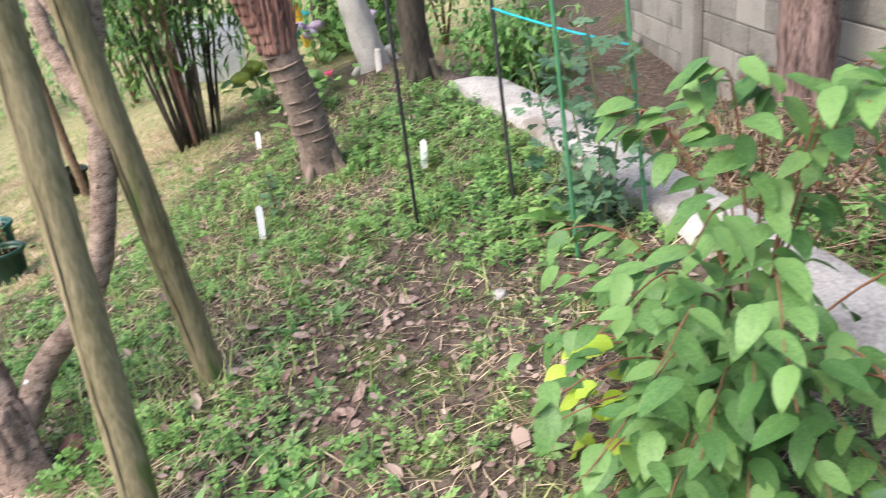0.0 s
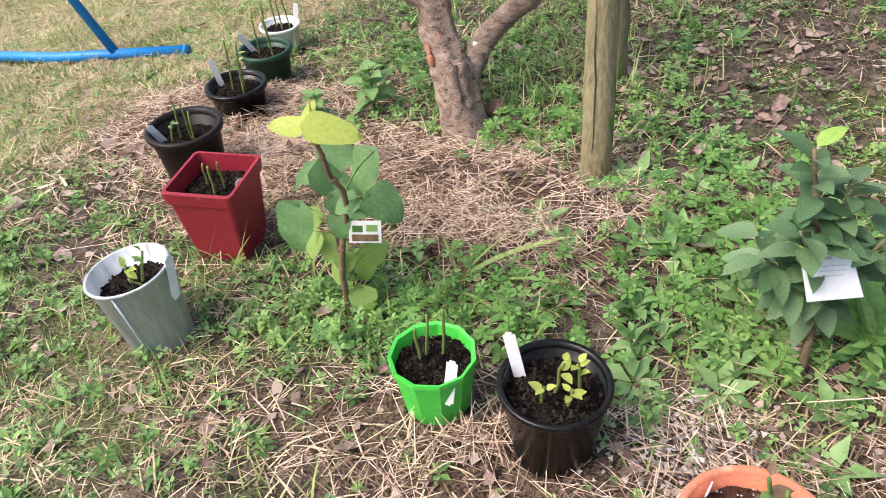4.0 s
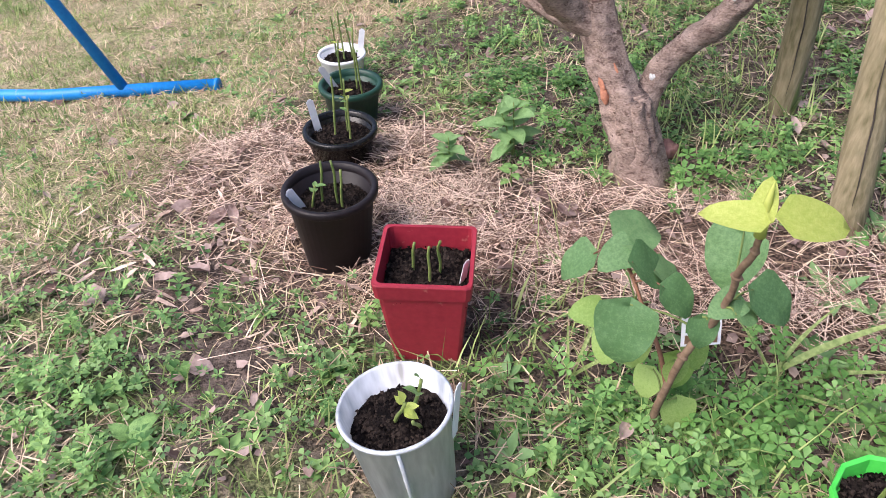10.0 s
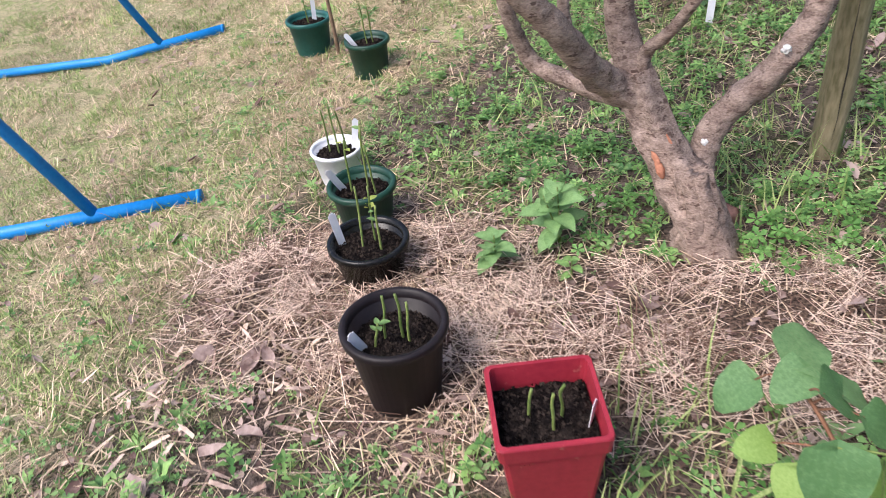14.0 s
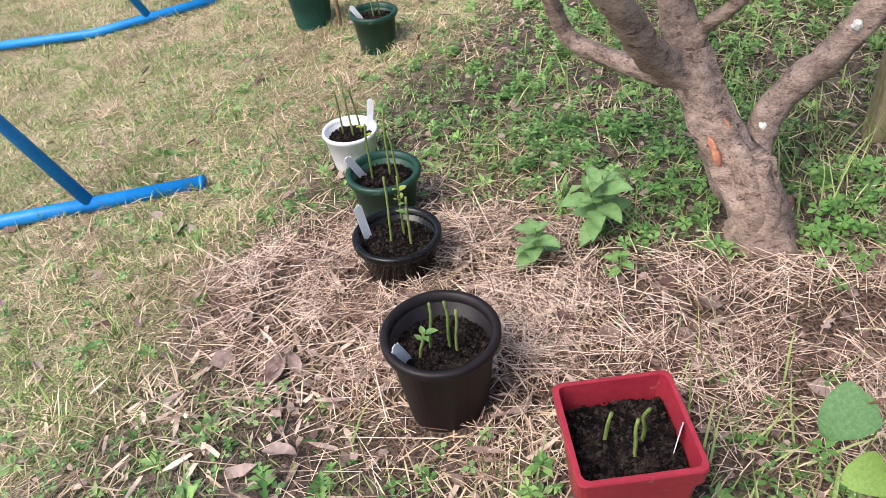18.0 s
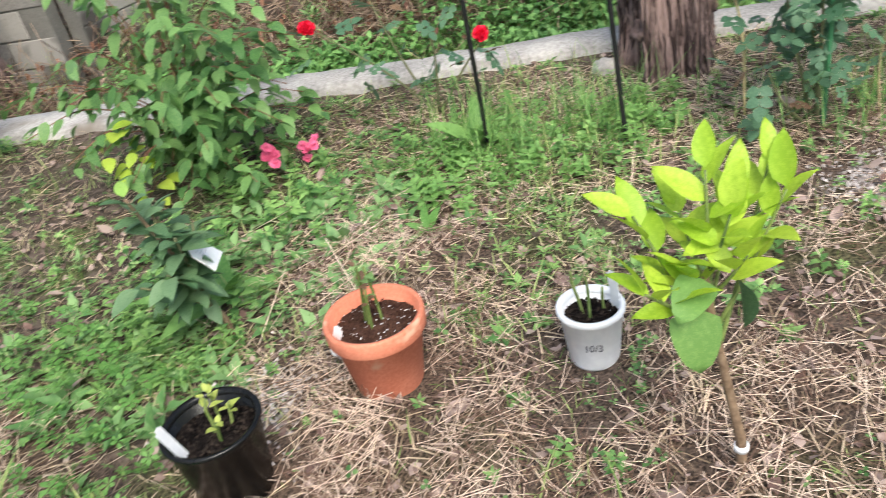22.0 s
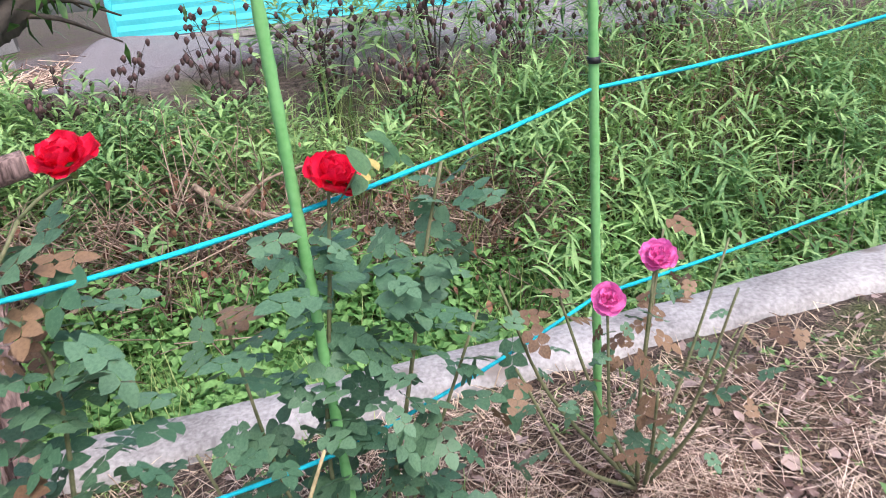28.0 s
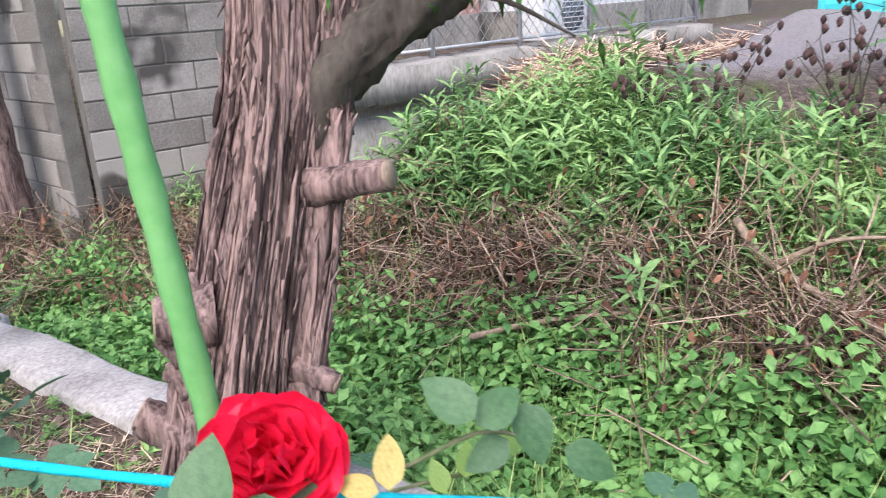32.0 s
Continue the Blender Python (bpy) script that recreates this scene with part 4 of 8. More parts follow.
    pos = np.array([-1.68, 1.84, 1.2]) + rng.standard_normal((n, 3)) * np.array([0.13, 0.06, 0.05]) - np.array(base)
    cl.append(scatter(leaf_data(1, 0.4, 5, 0.12, 0.3), pos, turns(n, -0.5, rng, 0.3), rng.uniform(0.12, 0.17, n)))
    part("crown", tri_mesh("crown", *joined(cl)), DARK_FOLIAGE, t, "dark green leaves on the upper limbs")


fruit_tree()


def swing():
    z1, z2 = height(-3.73, 2.82) + 0.03, height(-4.1, 5.4) + 0.03
    t = thing("swing_frame", (-4.6, 2.82, z1), "blue painted steel tube swing frame on the lawn", "swing")
    o = Vector((-4.6, 2.82, z1))
    loc = lambda *q: Vector(q) - o
    for y, z, xr in ((2.82, z1, -3.26), (5.4, z2, -3.72)):
        part("foot_tube", tube([loc(xr, y, height(xr, y) + 0.026), loc(xr - 0.9, y, height(xr - 0.9, y) + 0.03), loc(xr - 2.75, y, height(xr - 2.75, y) + 0.03)], 0.031, 14), BLUE_PAINT, t)
        for s in (-1, 1):
            x0 = xr - 1.375 + s * 0.9
            part("leg", tube([loc(x0, y, z), loc(xr - 1.375 + s * 0.05, y, z + 1.75)], 0.027, 14), BLUE_PAINT, t)
        part("end_cap", tube([loc(xr - 0.002, y, height(xr, y) + 0.026), loc(xr + 0.012, y, height(xr, y) + 0.0265)], 0.033, 14), BLUE_PAINT, t)
    part("top_bar", tube([loc(-4.635, 2.75, z1 + 1.75), loc(-5.095, 5.5, z2 + 1.75)], 0.03, 14), BLUE_PAINT, t)
    part("brace", tube([loc(-5.5, 5.4, z2), loc(-5.5, 5.4, z2 + 1.2)], 0.02, 12), BLUE_PAINT, t)


swing()


def stake(x, y, top, material, label, r=0.008, dz=0.0, tied=False):
    z = height(x, y)
    t = thing("garden_stake", (x, y, z), label, "garden stake", "garden stakes")
    v = Vector(top) - Vector((x, y, z))
    n = max(8, int(v.length / 0.035))
    pts = [v * (k / n - 0.05) for k in range(n + 1)]
    rad = [r * (1.12 if k % 2 else 0.96) for k in range(n + 1)]
    part("rod", tube(pts, rad, 10), material, t)
    part("tip", tube([pts[-1], pts[-1] + v.normalized() * 0.012, pts[-1] + v.normalized() * 0.03], [r * 1.1, r * 0.9, r * 0.2], 10), material, t)
    if tied:
        part("tie", tube([v * 0.6, v * 0.6 + v.normalized() * 0.014], r * 1.35, 10, 0.2), STAKE_BLACK, t, "dark plant tie")
    return t


stake(0.767, 0.065, (0.44, -0.01, 1.9), STAKE_BLACK, "thin black ribbed plastic garden stake", 0.0085)
stake(0.76, -0.457, (0.663, -0.38, 1.9), STAKE_BLACK, "thin black ribbed plastic garden stake", 0.0085)
stake(-0.06, 2.992, (-0.07, 3.33, 1.85), STAKE_BLACK, "thin black ribbed plastic garden stake", 0.0085)
stake(0.385, 3.04, (0.38, 3.55, 1.75), STAKE_BLACK, "thin black ribbed plastic garden stake", 0.0085)
stake(0.86, 2.56, (0.82, 2.86, 1.6), STAKE_DARK, "dark green coated garden stake")
stake(0.56, 2.41, (0.53, 2.66, 1.5), STAKE_DARK, "dark green coated garden stake")
stake(0.791, -1.109, (0.661, -1.088, 1.9), STAKE_DARK, "dark green coated garden stake tied to a rose", 0.0085)
stake(1.096, -1.631, (0.952, -1.628, 2.0), STAKE_GREEN, "green coated garden stake tied to a rose", 0.0105)
stake(1.481, -2.277, (1.384, -2.289, 2.0), STAKE_GREEN, "green coated garden stake tied to a rose", 0.0115, tied=True)


def rope(name, pts, sag, label):
    out = []
    for a, b in zip(pts, pts[1:]):
        a, b = Vector(a), Vector(b)
        for k in range(10):
            s = k / 10
            out.append(a.lerp(b, s) - Vector((0, 0, sag * 4 * s * (1 - s))))
    out.append(Vector(pts[-1]))
    ob = part(name, tube(out, [0.0052 if k % 2 else 0.0044 for k in range(len(out))], 8), ROPE)
    return tagged(ob, label, "rope", "ropes along the roses")


rope("rope", [(0.672, -0.24, 1.275), (0.70, -0.41, 1.24), (0.715, -1.1, 1.165), (1.02, -1.625, 1.165), (1.425, -2.28, 1.255), (1.52, -3.2, 1.36)], 0.012, "turquoise rope strung along the rose stakes")
rope("rope", [(0.70, -0.25, 0.945), (0.72, -0.43, 0.91), (0.75, -1.1, 0.72), (1.075, -1.63, 0.63), (1.45, -2.28, 0.73), (1.52, -3.2, 0.92)], 0.012, "lower turquoise rope strung along the rose stakes")
rope("rope", [(0.383, 3.30, 1.0), (0.84, 2.71, 0.9)], 0.01, "short turquoise rope between two stakes")



# ---- small garden things ----
def stone(x, y, r, label, seed, material=None):
    bm = bmesh.new()
    bmesh.ops.create_icosphere(bm, subdivisions=3, radius=r)
    for v in bm.verts:
        v.co *= 1 + 0.35 * noise.noise(v.co * (1.6 / r) + Vector((seed, 0, 0)))
        v.co.z *= 0.7
    ob = part("stone", bm, material or CONCRETE)
    ob.location = (x, y, height(x, y) + r * 0.35)
    tagged(ob, label, "stone")


stone(1.40, -0.33, 0.055, "pale concrete lump lying before the kerb", 1)
stone(0.515, -1.40, 0.022, "small white stone on the gravelly soil", 2, WHITE_PLASTIC)
stone(0.78, -2.11, 0.02, "small pale stone in dry grass", 3, WHITE_PLASTIC)
stone(0.25, 2.29, 0.028, "chalky white stone on bare soil", 6)
stone(-1.28, 1.95, 0.045, "reddish brown stone at the foot of the tree", 4, PALM_FIBRE)

label_stake(P_WHITE, (0.075, 0.03, 0), 0.13, turn=10, lean=(-4, 10))
label_stake(P_GREEN2, (-0.075, 0.03, 0), 0.12, turn=20, lean=(14, -25))
label_stake(P_BLACK1, (-0.09, 0.03, 0), 0.13, turn=30, lean=(2, -8))
label_stake(P_BLACK2, (-0.082, -0.03, 0), 0.085, turn=50, lean=(0, -24))
label_stake(P_RED, (0.09, -0.02, 0), 0.055, turn=60, lean=(4, 14))
label_stake(P_ZINC, (0.085, 0.02, 0), 0.085, turn=70, lean=(0, 10))
label_stake(P_GREEN, (0.055, -0.062, 0), 0.065, turn=-8, lean=(-18, 3))
label_stake(P_BLACK3, (-0.078, 0.03, 0), 0.115, turn=6, lean=(-8, -12))
label_stake(P_TERRA, (-0.075, 0.08, 0), 0.05, turn=70, lean=(8, -22))
label_stake(P_WHITE2, (0.03, -0.06, 0), 0.10, turn=60, lean=(0, 6))
label_stake(P_FAR1, (0.03, 0.05, 0), 0.14, turn=8, lean=(0, 4))
label_stake(P_FAR2, (-0.07, 0.0, 0), 0.08, turn=8, lean=(0, -30))
for lx, ly, lh in ((-0.88, 3.4, 0.17), (-0.02, 3.67, 0.13), (-1.18, 4.88, 0.10), (0.9, 3.4, 0.15)):
    label_stake((lx, ly, height(lx, ly)), (0, 0, 0.02), lh, w=0.035, lean=(-6, 4))

for k, (pl, at, h, lean, lv, lm) in enumerate([
    (P_WHITE, (-0.03, 0.02, 0), 0.2, (3, 4), 3, CLOVER), (P_WHITE, (0.01, 0.0, 0), 0.22, (-4, 0), 4, CLOVER), (P_WHITE, (0.04, 0.03, 0), 0.18, (2, -6), 0, None),
    (P_GREEN2, (-0.04, 0.01, 0), 0.2, (0, 4), 2, KIWI_PALE), (P_GREEN2, (0.02, 0.02, 0), 0.26, (2, -2), 2, CLOVER), (P_GREEN2, (0.05, -0.02, 0), 0.2, (0, 5), 0, None),
    (P_BLACK1, (-0.02, 0.0, 0), 0.22, (-3, -4), 0, None), (P_BLACK1, (0.02, 0.03, 0), 0.2, (2, 3), 5, KIWI_PALE), (P_BLACK1, (0.04, -0.02, 0), 0.16, (0, 4), 2, CLOVER),
    (P_BLACK2, (-0.025, 0.0, 0), 0.14, (2, -3), 0, None), (P_BLACK2, (0.02, 0.0, 0), 0.15, (-2, 2), 0, None), (P_BLACK2, (0.035, -0.01, 0), 0.12, (3, -2), 0, None), (P_BLACK2, (-0.05, -0.02, 0), 0.07, (5, -10), 5, CLOVER),
    (P_RED, (-0.035, 0.01, 0), 0.085, (4, -3), 0, None), (P_RED, (0.01, -0.03, 0), 0.10, (-2, 2), 0, None), (P_RED, (0.03, 0.0, 0), 0.105, (3, 4), 0, None),
    (P_ZINC, (-0.03, 0.0, 0), 0.09, (4, -22), 5, KIWI_PALE), (P_ZINC, (0.0, 0.01, 0), 0.10, (8, -14), 4, CLOVER), (P_ZINC, (0.02, -0.01, 0), 0.07, (6, -30), 0, None),
    (P_GREEN, (-0.02, 0.02, 0), 0.13, (-5, -2), 0, None), (P_GREEN, (0.015, 0.03, 0), 0.14, (-3, 3), 0, None), (P_GREEN, (-0.03, 0.0, 0), 0.11, (2, -4), 0, None),
    (P_BLACK3, (0.0, 0.0, 0), 0.09, (-4, 10), 3, KIWI_PALE), (P_BLACK3, (0.03, -0.03, 0), 0.06, (0, 10), 4, KIWI_PALE), (P_BLACK3, (0.05, 0.02, 0), 0.08, (3, 6), 4, KIWI_PALE), (P_BLACK3, (-0.02, -0.03, 0), 0.05, (0, -6), 3, KIWI_PALE),
    (P_TERRA, (0.0, 0.02, 0), 0.13, (-3, 4), 4, CLOVER), (P_TERRA, (0.02, -0.01, 0), 0.16, (2, -4), 5, CLOVER), (P_TERRA, (-0.02, 0.0, 0), 0.12, (4, 2), 3, ROSE_BRONZE), (P_TERRA, (0.01, 0.03, 0), 0.18, (-6, 8), 3, ROSE_BRONZE),
    (P_WHITE2, (-0.02, 0.0, 0), 0.11, (0, -10), 0, None), (P_WHITE2, (0.0, 0.02, 0), 0.12, (-10, 4), 3, CLOVER), (P_WHITE2, (0.02, -0.03, 0), 0.06, (0, 4), 0, None),
    (P_FAR1, (0, 0, 0), 0.2, (2, 3), 6, CLOVER), (P_FAR2, (0, 0, 0), 0.22, (2, 3), 8, CLOVER), (P_FAR2, (0.03, 0.02, 0), 0.2, (-6, 3), 8, CLOVER), (P_FAR3, (0, 0, 0), 0.3, (2, 3), 8, CLOVER),
]):
    cutting(pl, at, h, lean, 0.0042, lv, lm, k)


def writing(text, m, size, material, name="writing", category="writing", label=""):
    cu = bpy.data.curves.new(name, "FONT")
    cu.body, cu.size, cu.extrude = text, size, 0.0004
    tmp = new(name, cu)
    me = bpy.data.meshes.new_from_object(tmp.evaluated_get(bpy.context.evaluated_depsgraph_get()))
    bpy.data.objects.remove(tmp)
    me.materials.append(material)
    ob = new(name, me)
    ob.matrix_basis = m
    return ob


tub = [o for o in scene.objects if o.name.startswith("flower_pot") and o.get("label", "").startswith("white plastic tub with")][0]
ink = writing("10/3", pose(-0.0785, 0.012, 0.075, 83, 0, -82), 0.026, INK)
ink.parent = tub

# ---- leafy plants ----
def leaf_mesh(name, material, **kw):
    me = tri_mesh(name, *leaf_data(**kw))
    me.materials.append(material)
    return me


def leaves_on(root, me, spots, stalk=None):
    """Put leaves as parts: (place, heading, tip up in degrees, length)."""
    for p, heading, up, size in spots:
        o = part("leaf", me, None, root)
        o.matrix_basis = Matrix.Translation(p) @ pose(0, 0, 0, up, (heading * 7.3) % 44 - 22, heading) @ Matrix.Scale(size, 4)


L_KIWI = leaf_mesh("kiwi_leaf", KIWI, length=1.0, width=1.0, segs=9, fold=0.13, droop=0.34, point=0.5, notch=0.12, wave=0.04)
L_KIWI_Y = leaf_mesh("kiwi_leaf_young", KIWI_PALE, length=1.0, width=0.56, segs=7, fold=0.14, droop=0.12, point=0.5, notch=0.05, wave=0.01)
L_KIWI_L = leaf_mesh("kiwi_leaf_light", KIWI_LIGHT, length=1.0, width=1.0, segs=7, fold=0.08, droop=0.3, point=0.5, notch=0.1, wave=0.015)
L_CITD = leaf_mesh("citrus_leaf_dark", CITRUS_DARK, length=1.0, width=0.56, segs=5, fold=0.16, droop=0.25)
L_CITL = leaf_mesh("citrus_leaf_lime", CITRUS_LIME, length=1.0, width=0.46, segs=6, fold=0.16, droop=0.18, wave=0.01)
L_CITY = leaf_mesh("citrus_leaf_young", CITRUS_YOUNG, length=1.0, width=0.46, segs=6, fold=0.14, droop=0.2, wave=0.01)
L_CITB = leaf_mesh("citrus_leaf_broad", CITRUS_OLIVE, length=1.0, width=0.72, segs=7, fold=0.08, droop=0.15, point=0.5, wave=0.01)
L_SHRUB = leaf_mesh("shrub_leaf", SHRUB_LEAF, length=1.0, width=0.53, segs=6, fold=0.10, droop=0.36, wave=0.008)
L_SHRUBL = leaf_mesh("shrub_leaf_lime", SHRUB_LIME, length=1.0, width=0.62, segs=6, fold=0.10, droop=0.22, wave=0.008)
L_DOCK = leaf_mesh("dock_leaf", DOCK, length=1.0, width=0.34, segs=8, fold=0.16, droop=0.45, wave=0.03)
L_DOCKW = leaf_mesh("pale_weed_leaf", NETTLE_LEAF, length=1.0, width=0.62, segs=6, fold=0.14, droop=0.3, wave=0.02)
L_WEED = leaf_mesh("weed_leaf", WEED, length=1.0, width=0.6, segs=5, fold=0.12, droop=0.3, wave=0.015)


L_REED = leaf_mesh("broad_grass_blade", GRASS, length=1.0, width=0.055, segs=9, fold=0.2, droop=0.42)


def grass_clump(x, y, blades, seed):
    """A clump of long broad arching grass blades."""
    t = thing("grass_clump", (x, y, height(x, y)), "clump of long arching green grass blades", "grass", "grass clumps by the vine")
    rnd = random.Random(seed)
    leaves_on(t, L_REED, [(Vector((rnd.uniform(-0.02, 0.02), rnd.uniform(-0.02, 0.02), -0.01)), hd, up, ln) for hd, up, ln in blades])


grass_clump(-1.17, 0.87, ((-75, 48, 0.36), (-95, 40, 0.30), (-60, 56, 0.25), (170, 35, 0.2), (-130, 45, 0.22), (40, 58, 0.18)), 1)
grass_clump(-1.63, 0.88, ((-20, 66, 0.18), (60, 60, 0.16), (120, 55, 0.2), (-150, 50, 0.17), (-80, 62, 0.21), (10, 70, 0.15)), 2)


def leaf_at(root, me, centre, heading, up, roll, size, name="leaf"):
    """One leaf with its middle at a place of the plant."""
    o = part(name, me, None, root)
    o.matrix_basis = Matrix.Translation(centre) @ pose(0, 0, 0, up, 0, heading) @ pose(0, 0, 0, 0, roll, 0) @ Matrix.Scale(size, 4) @ Matrix.Translation((0, -0.5, 0.06))
    return o


def kiwi():
    x, y = -1.445, 0.725
    z = height(x, y)
    t = thing("kiwi_vine", (x, y, z), "young kiwi vine with round leaves and lime green shoot", "plant")
    o = Vector((x, y, z))
    at = lambda *q: Vector(q) - o
    stem = curve_pts([(0, 0, -0.03), (0.0, 0.0, 0.06), at(-1.436, 0.715, 0.14), at(-1.415, 0.71, 0.25), at(-1.385, 0.70, 0.34), at(-1.372, 0.685, 0.43), at(-1.382, 0.655, 0.50), at(-1.376, 0.63, 0.56), at(-1.379, 0.615, 0.615)], 5)
    part("stem", tube(stem, taper(0.0095, 0.0055, len(stem)), 9, 0.3, seed=3), TWIG, t)
    for k, q in ((14, 0.012), (22, 0.011), (29, 0.011), (36, 0.009)):
        part("knuckle", tube([stem[k] - Vector((0, 0, 0.006)), stem[k], stem[k] + Vector((0.002, 0, 0.006))], [q * 0.6, q, q * 0.6], 8, 0.3, seed=k), TWIG, t)
    side = curve_pts([at(-1.437, 0.717, 0.13), at(-1.455, 0.76, 0.19), at(-1.49, 0.82, 0.25), at(-1.52, 0.88, 0.30), at(-1.55, 0.92, 0.315)], 6)
    part("side_shoot", tube(side, taper(0.0055, 0.0035, len(side)), 7, 0.2), RED_TWIG, t, "reddish side shoot")
    part("bud", tube(curve_pts([at(-1.379, 0.615, 0.61), at(-1.381, 0.617, 0.66), at(-1.378, 0.622, 0.71)], 3), [0.009, 0.010, 0.010, 0.008, 0.006, 0.004, 0.002], 8, 0.2), KIWI_PALE, t, "lime green shoot tip")
    def hang(me, c, heading, up, roll, size, line=stem):
        """A leaf on its own stalk, which springs from the nearest part of a shoot."""
        c = at(*c)
        lf = leaf_at(t, me, c, heading, up, roll, size)
        foot = lf.matrix_basis @ Vector((0, 0, 0))
        k = min(range(len(line)), key=lambda i: (line[i] - foot).length + 0.6 * abs(line[i].z - foot.z + 0.03))
        q = line[k]
        part("leaf_stalk", tube(curve_pts([q, (q + foot) / 2 + Vector((0, 0, 0.012)), foot], 3), taper(0.0026, 0.0018, 7), 6), RED_TWIG if line is side else GREEN_STEM, t)
    for c, h, u, r, sz in (((-1.318, 0.585, 0.662), -80, -12, 34, 0.128), ((-1.432, 0.60, 0.655), 82, 4, -22, 0.10), ((-1.383, 0.625, 0.672), -20, 62, 0, 0.075)):
        leaf_at(t, L_KIWI_Y, at(*c), h, u, r, sz)
    for c, h, u, r, sz in (((-1.541, 0.715, 0.275), 165, -52, 0, 0.125), ((-1.352, 0.785, 0.418), 150, -48, 8, 0.118), ((-1.281, 0.715, 0.38), -105, -24, 24, 0.098), ((-1.403, 0.69, 0.318), 185, -50, 0, 0.062), ((-1.375, 0.69, 0.39), 120, -6, -20, 0.062), ((-1.335, 0.68, 0.385), -70, -4, 26, 0.052)):
        hang(L_KIWI, c, h, u, r, sz)
    for c, h, u, r, sz in (((-1.498, 0.965, 0.345), -55, 6, 22, 0.115), ((-1.63, 0.94, 0.262), 95, -30, -12, 0.095), ((-1.484, 0.843, 0.338), -75, -26, 22, 0.105), ((-1.429, 0.793, 0.305), -110, -28, 20, 0.085), ((-1.44, 0.86, 0.31), -80, -20, 10, 0.08), ((-1.55, 0.89, 0.33), 120, -8, -14, 0.085)):
        hang(L_KIWI, c, h, u, r, sz, side)
    for c, h, u, r, sz, ln in (((-1.50, 0.80, 0.15), 190, -46, 0, 0.085, side), ((-1.555, 0.80, 0.15), 150, -44, 0, 0.08, side), ((-1.396, 0.725, 0.03), -165, -52, 0, 0.082, stem), ((-1.599, 0.88, 0.175), 100, 6, -30, 0.075, side), ((-1.405, 0.79, 0.10), 175, -46, 0, 0.078, stem), ((-1.37, 0.80, 0.15), -150, -40, 0, 0.072, stem), ((-1.425, 0.72, 0.17), 200, -60, 0, 0.06, stem), ((-1.47, 0.75, 0.10), 140, -52, 0, 0.07, stem)):
        hang(L_KIWI_L, c, h, u, r, sz, ln)
    card = part("plant_card", box(0.085, 0.0016, 0.06, 0.0, (0, 0, 0)), LABEL_WHITE, t, "small printed variety card", smooth=False)
    card.matrix_basis = Matrix.Translation(at(-1.378, 0.775, 0.24)) @ pose(0, 0, 0, -25, 4, 14)
    for dx, dz, ww, m in ((-0.02, 0.008, 0.028, DARK_FOLIAGE), (0.018, 0.01, 0.03, CLOVER), (0.0, -0.016, 0.07, ROSE_BRONZE)):
        for sy in (-1, 1):
            part("print", box(ww, 0.001, 0.018, 0.0, (dx, sy * 0.0012, dz)), m, card, smooth=False)


kiwi()


def leafy_shoot(name, x, y, h, mesh, n, size, label, category, seed, spread=0.06, start=0.25, stem_mat=TWIG, lean=(0, 0), up=(10, 55), stems=1, r=0.006):
    """An upright plant: stems clothed with leaves that grow smaller and steeper towards the top."""
    rnd = random.Random(seed)
    z = height(x, y)
    t = thing(name, (x, y, z), label, category)
    for s in range(stems):
        hh = h * (1.0 if s == 0 else rnd.uniform(0.6, 0.95))
        bx, by = (lean[0], lean[1]) if stems == 1 else (lean[0] + rnd.uniform(-spread, spread), lean[1] + rnd.uniform(-spread, spread))
        pts = curve_pts([(0, 0, -0.02), (bx * 0.25, by * 0.25, hh * 0.33), (bx * 0.6, by * 0.6, hh * 0.66), (bx, by, hh)], 5)
        part("stem", tube(pts, taper(r, r * 0.45, len(pts)), 7, 0.1), stem_mat, t)
        spots = []
        for k in range(n // stems):
            f = start + (1 - start) * (k + 0.5) / (n // stems)
            p = pts[min(int(f * (len(pts) - 1)), len(pts) - 1)]
            spots.append((p + Vector((rnd.uniform(-0.006, 0.006), rnd.uniform(-0.006, 0.006), rnd.uniform(-0.01, 0.01))), k * 137.5 + rnd.uniform(-20, 20), up[0] + (up[1] - up[0]) * f ** 1.5 + rnd.uniform(-14, 14), size * rnd.uniform(0.75, 1.15) * (1 - 0.35 * f ** 3)))
        leaves_on(t, mesh, spots)
    return t


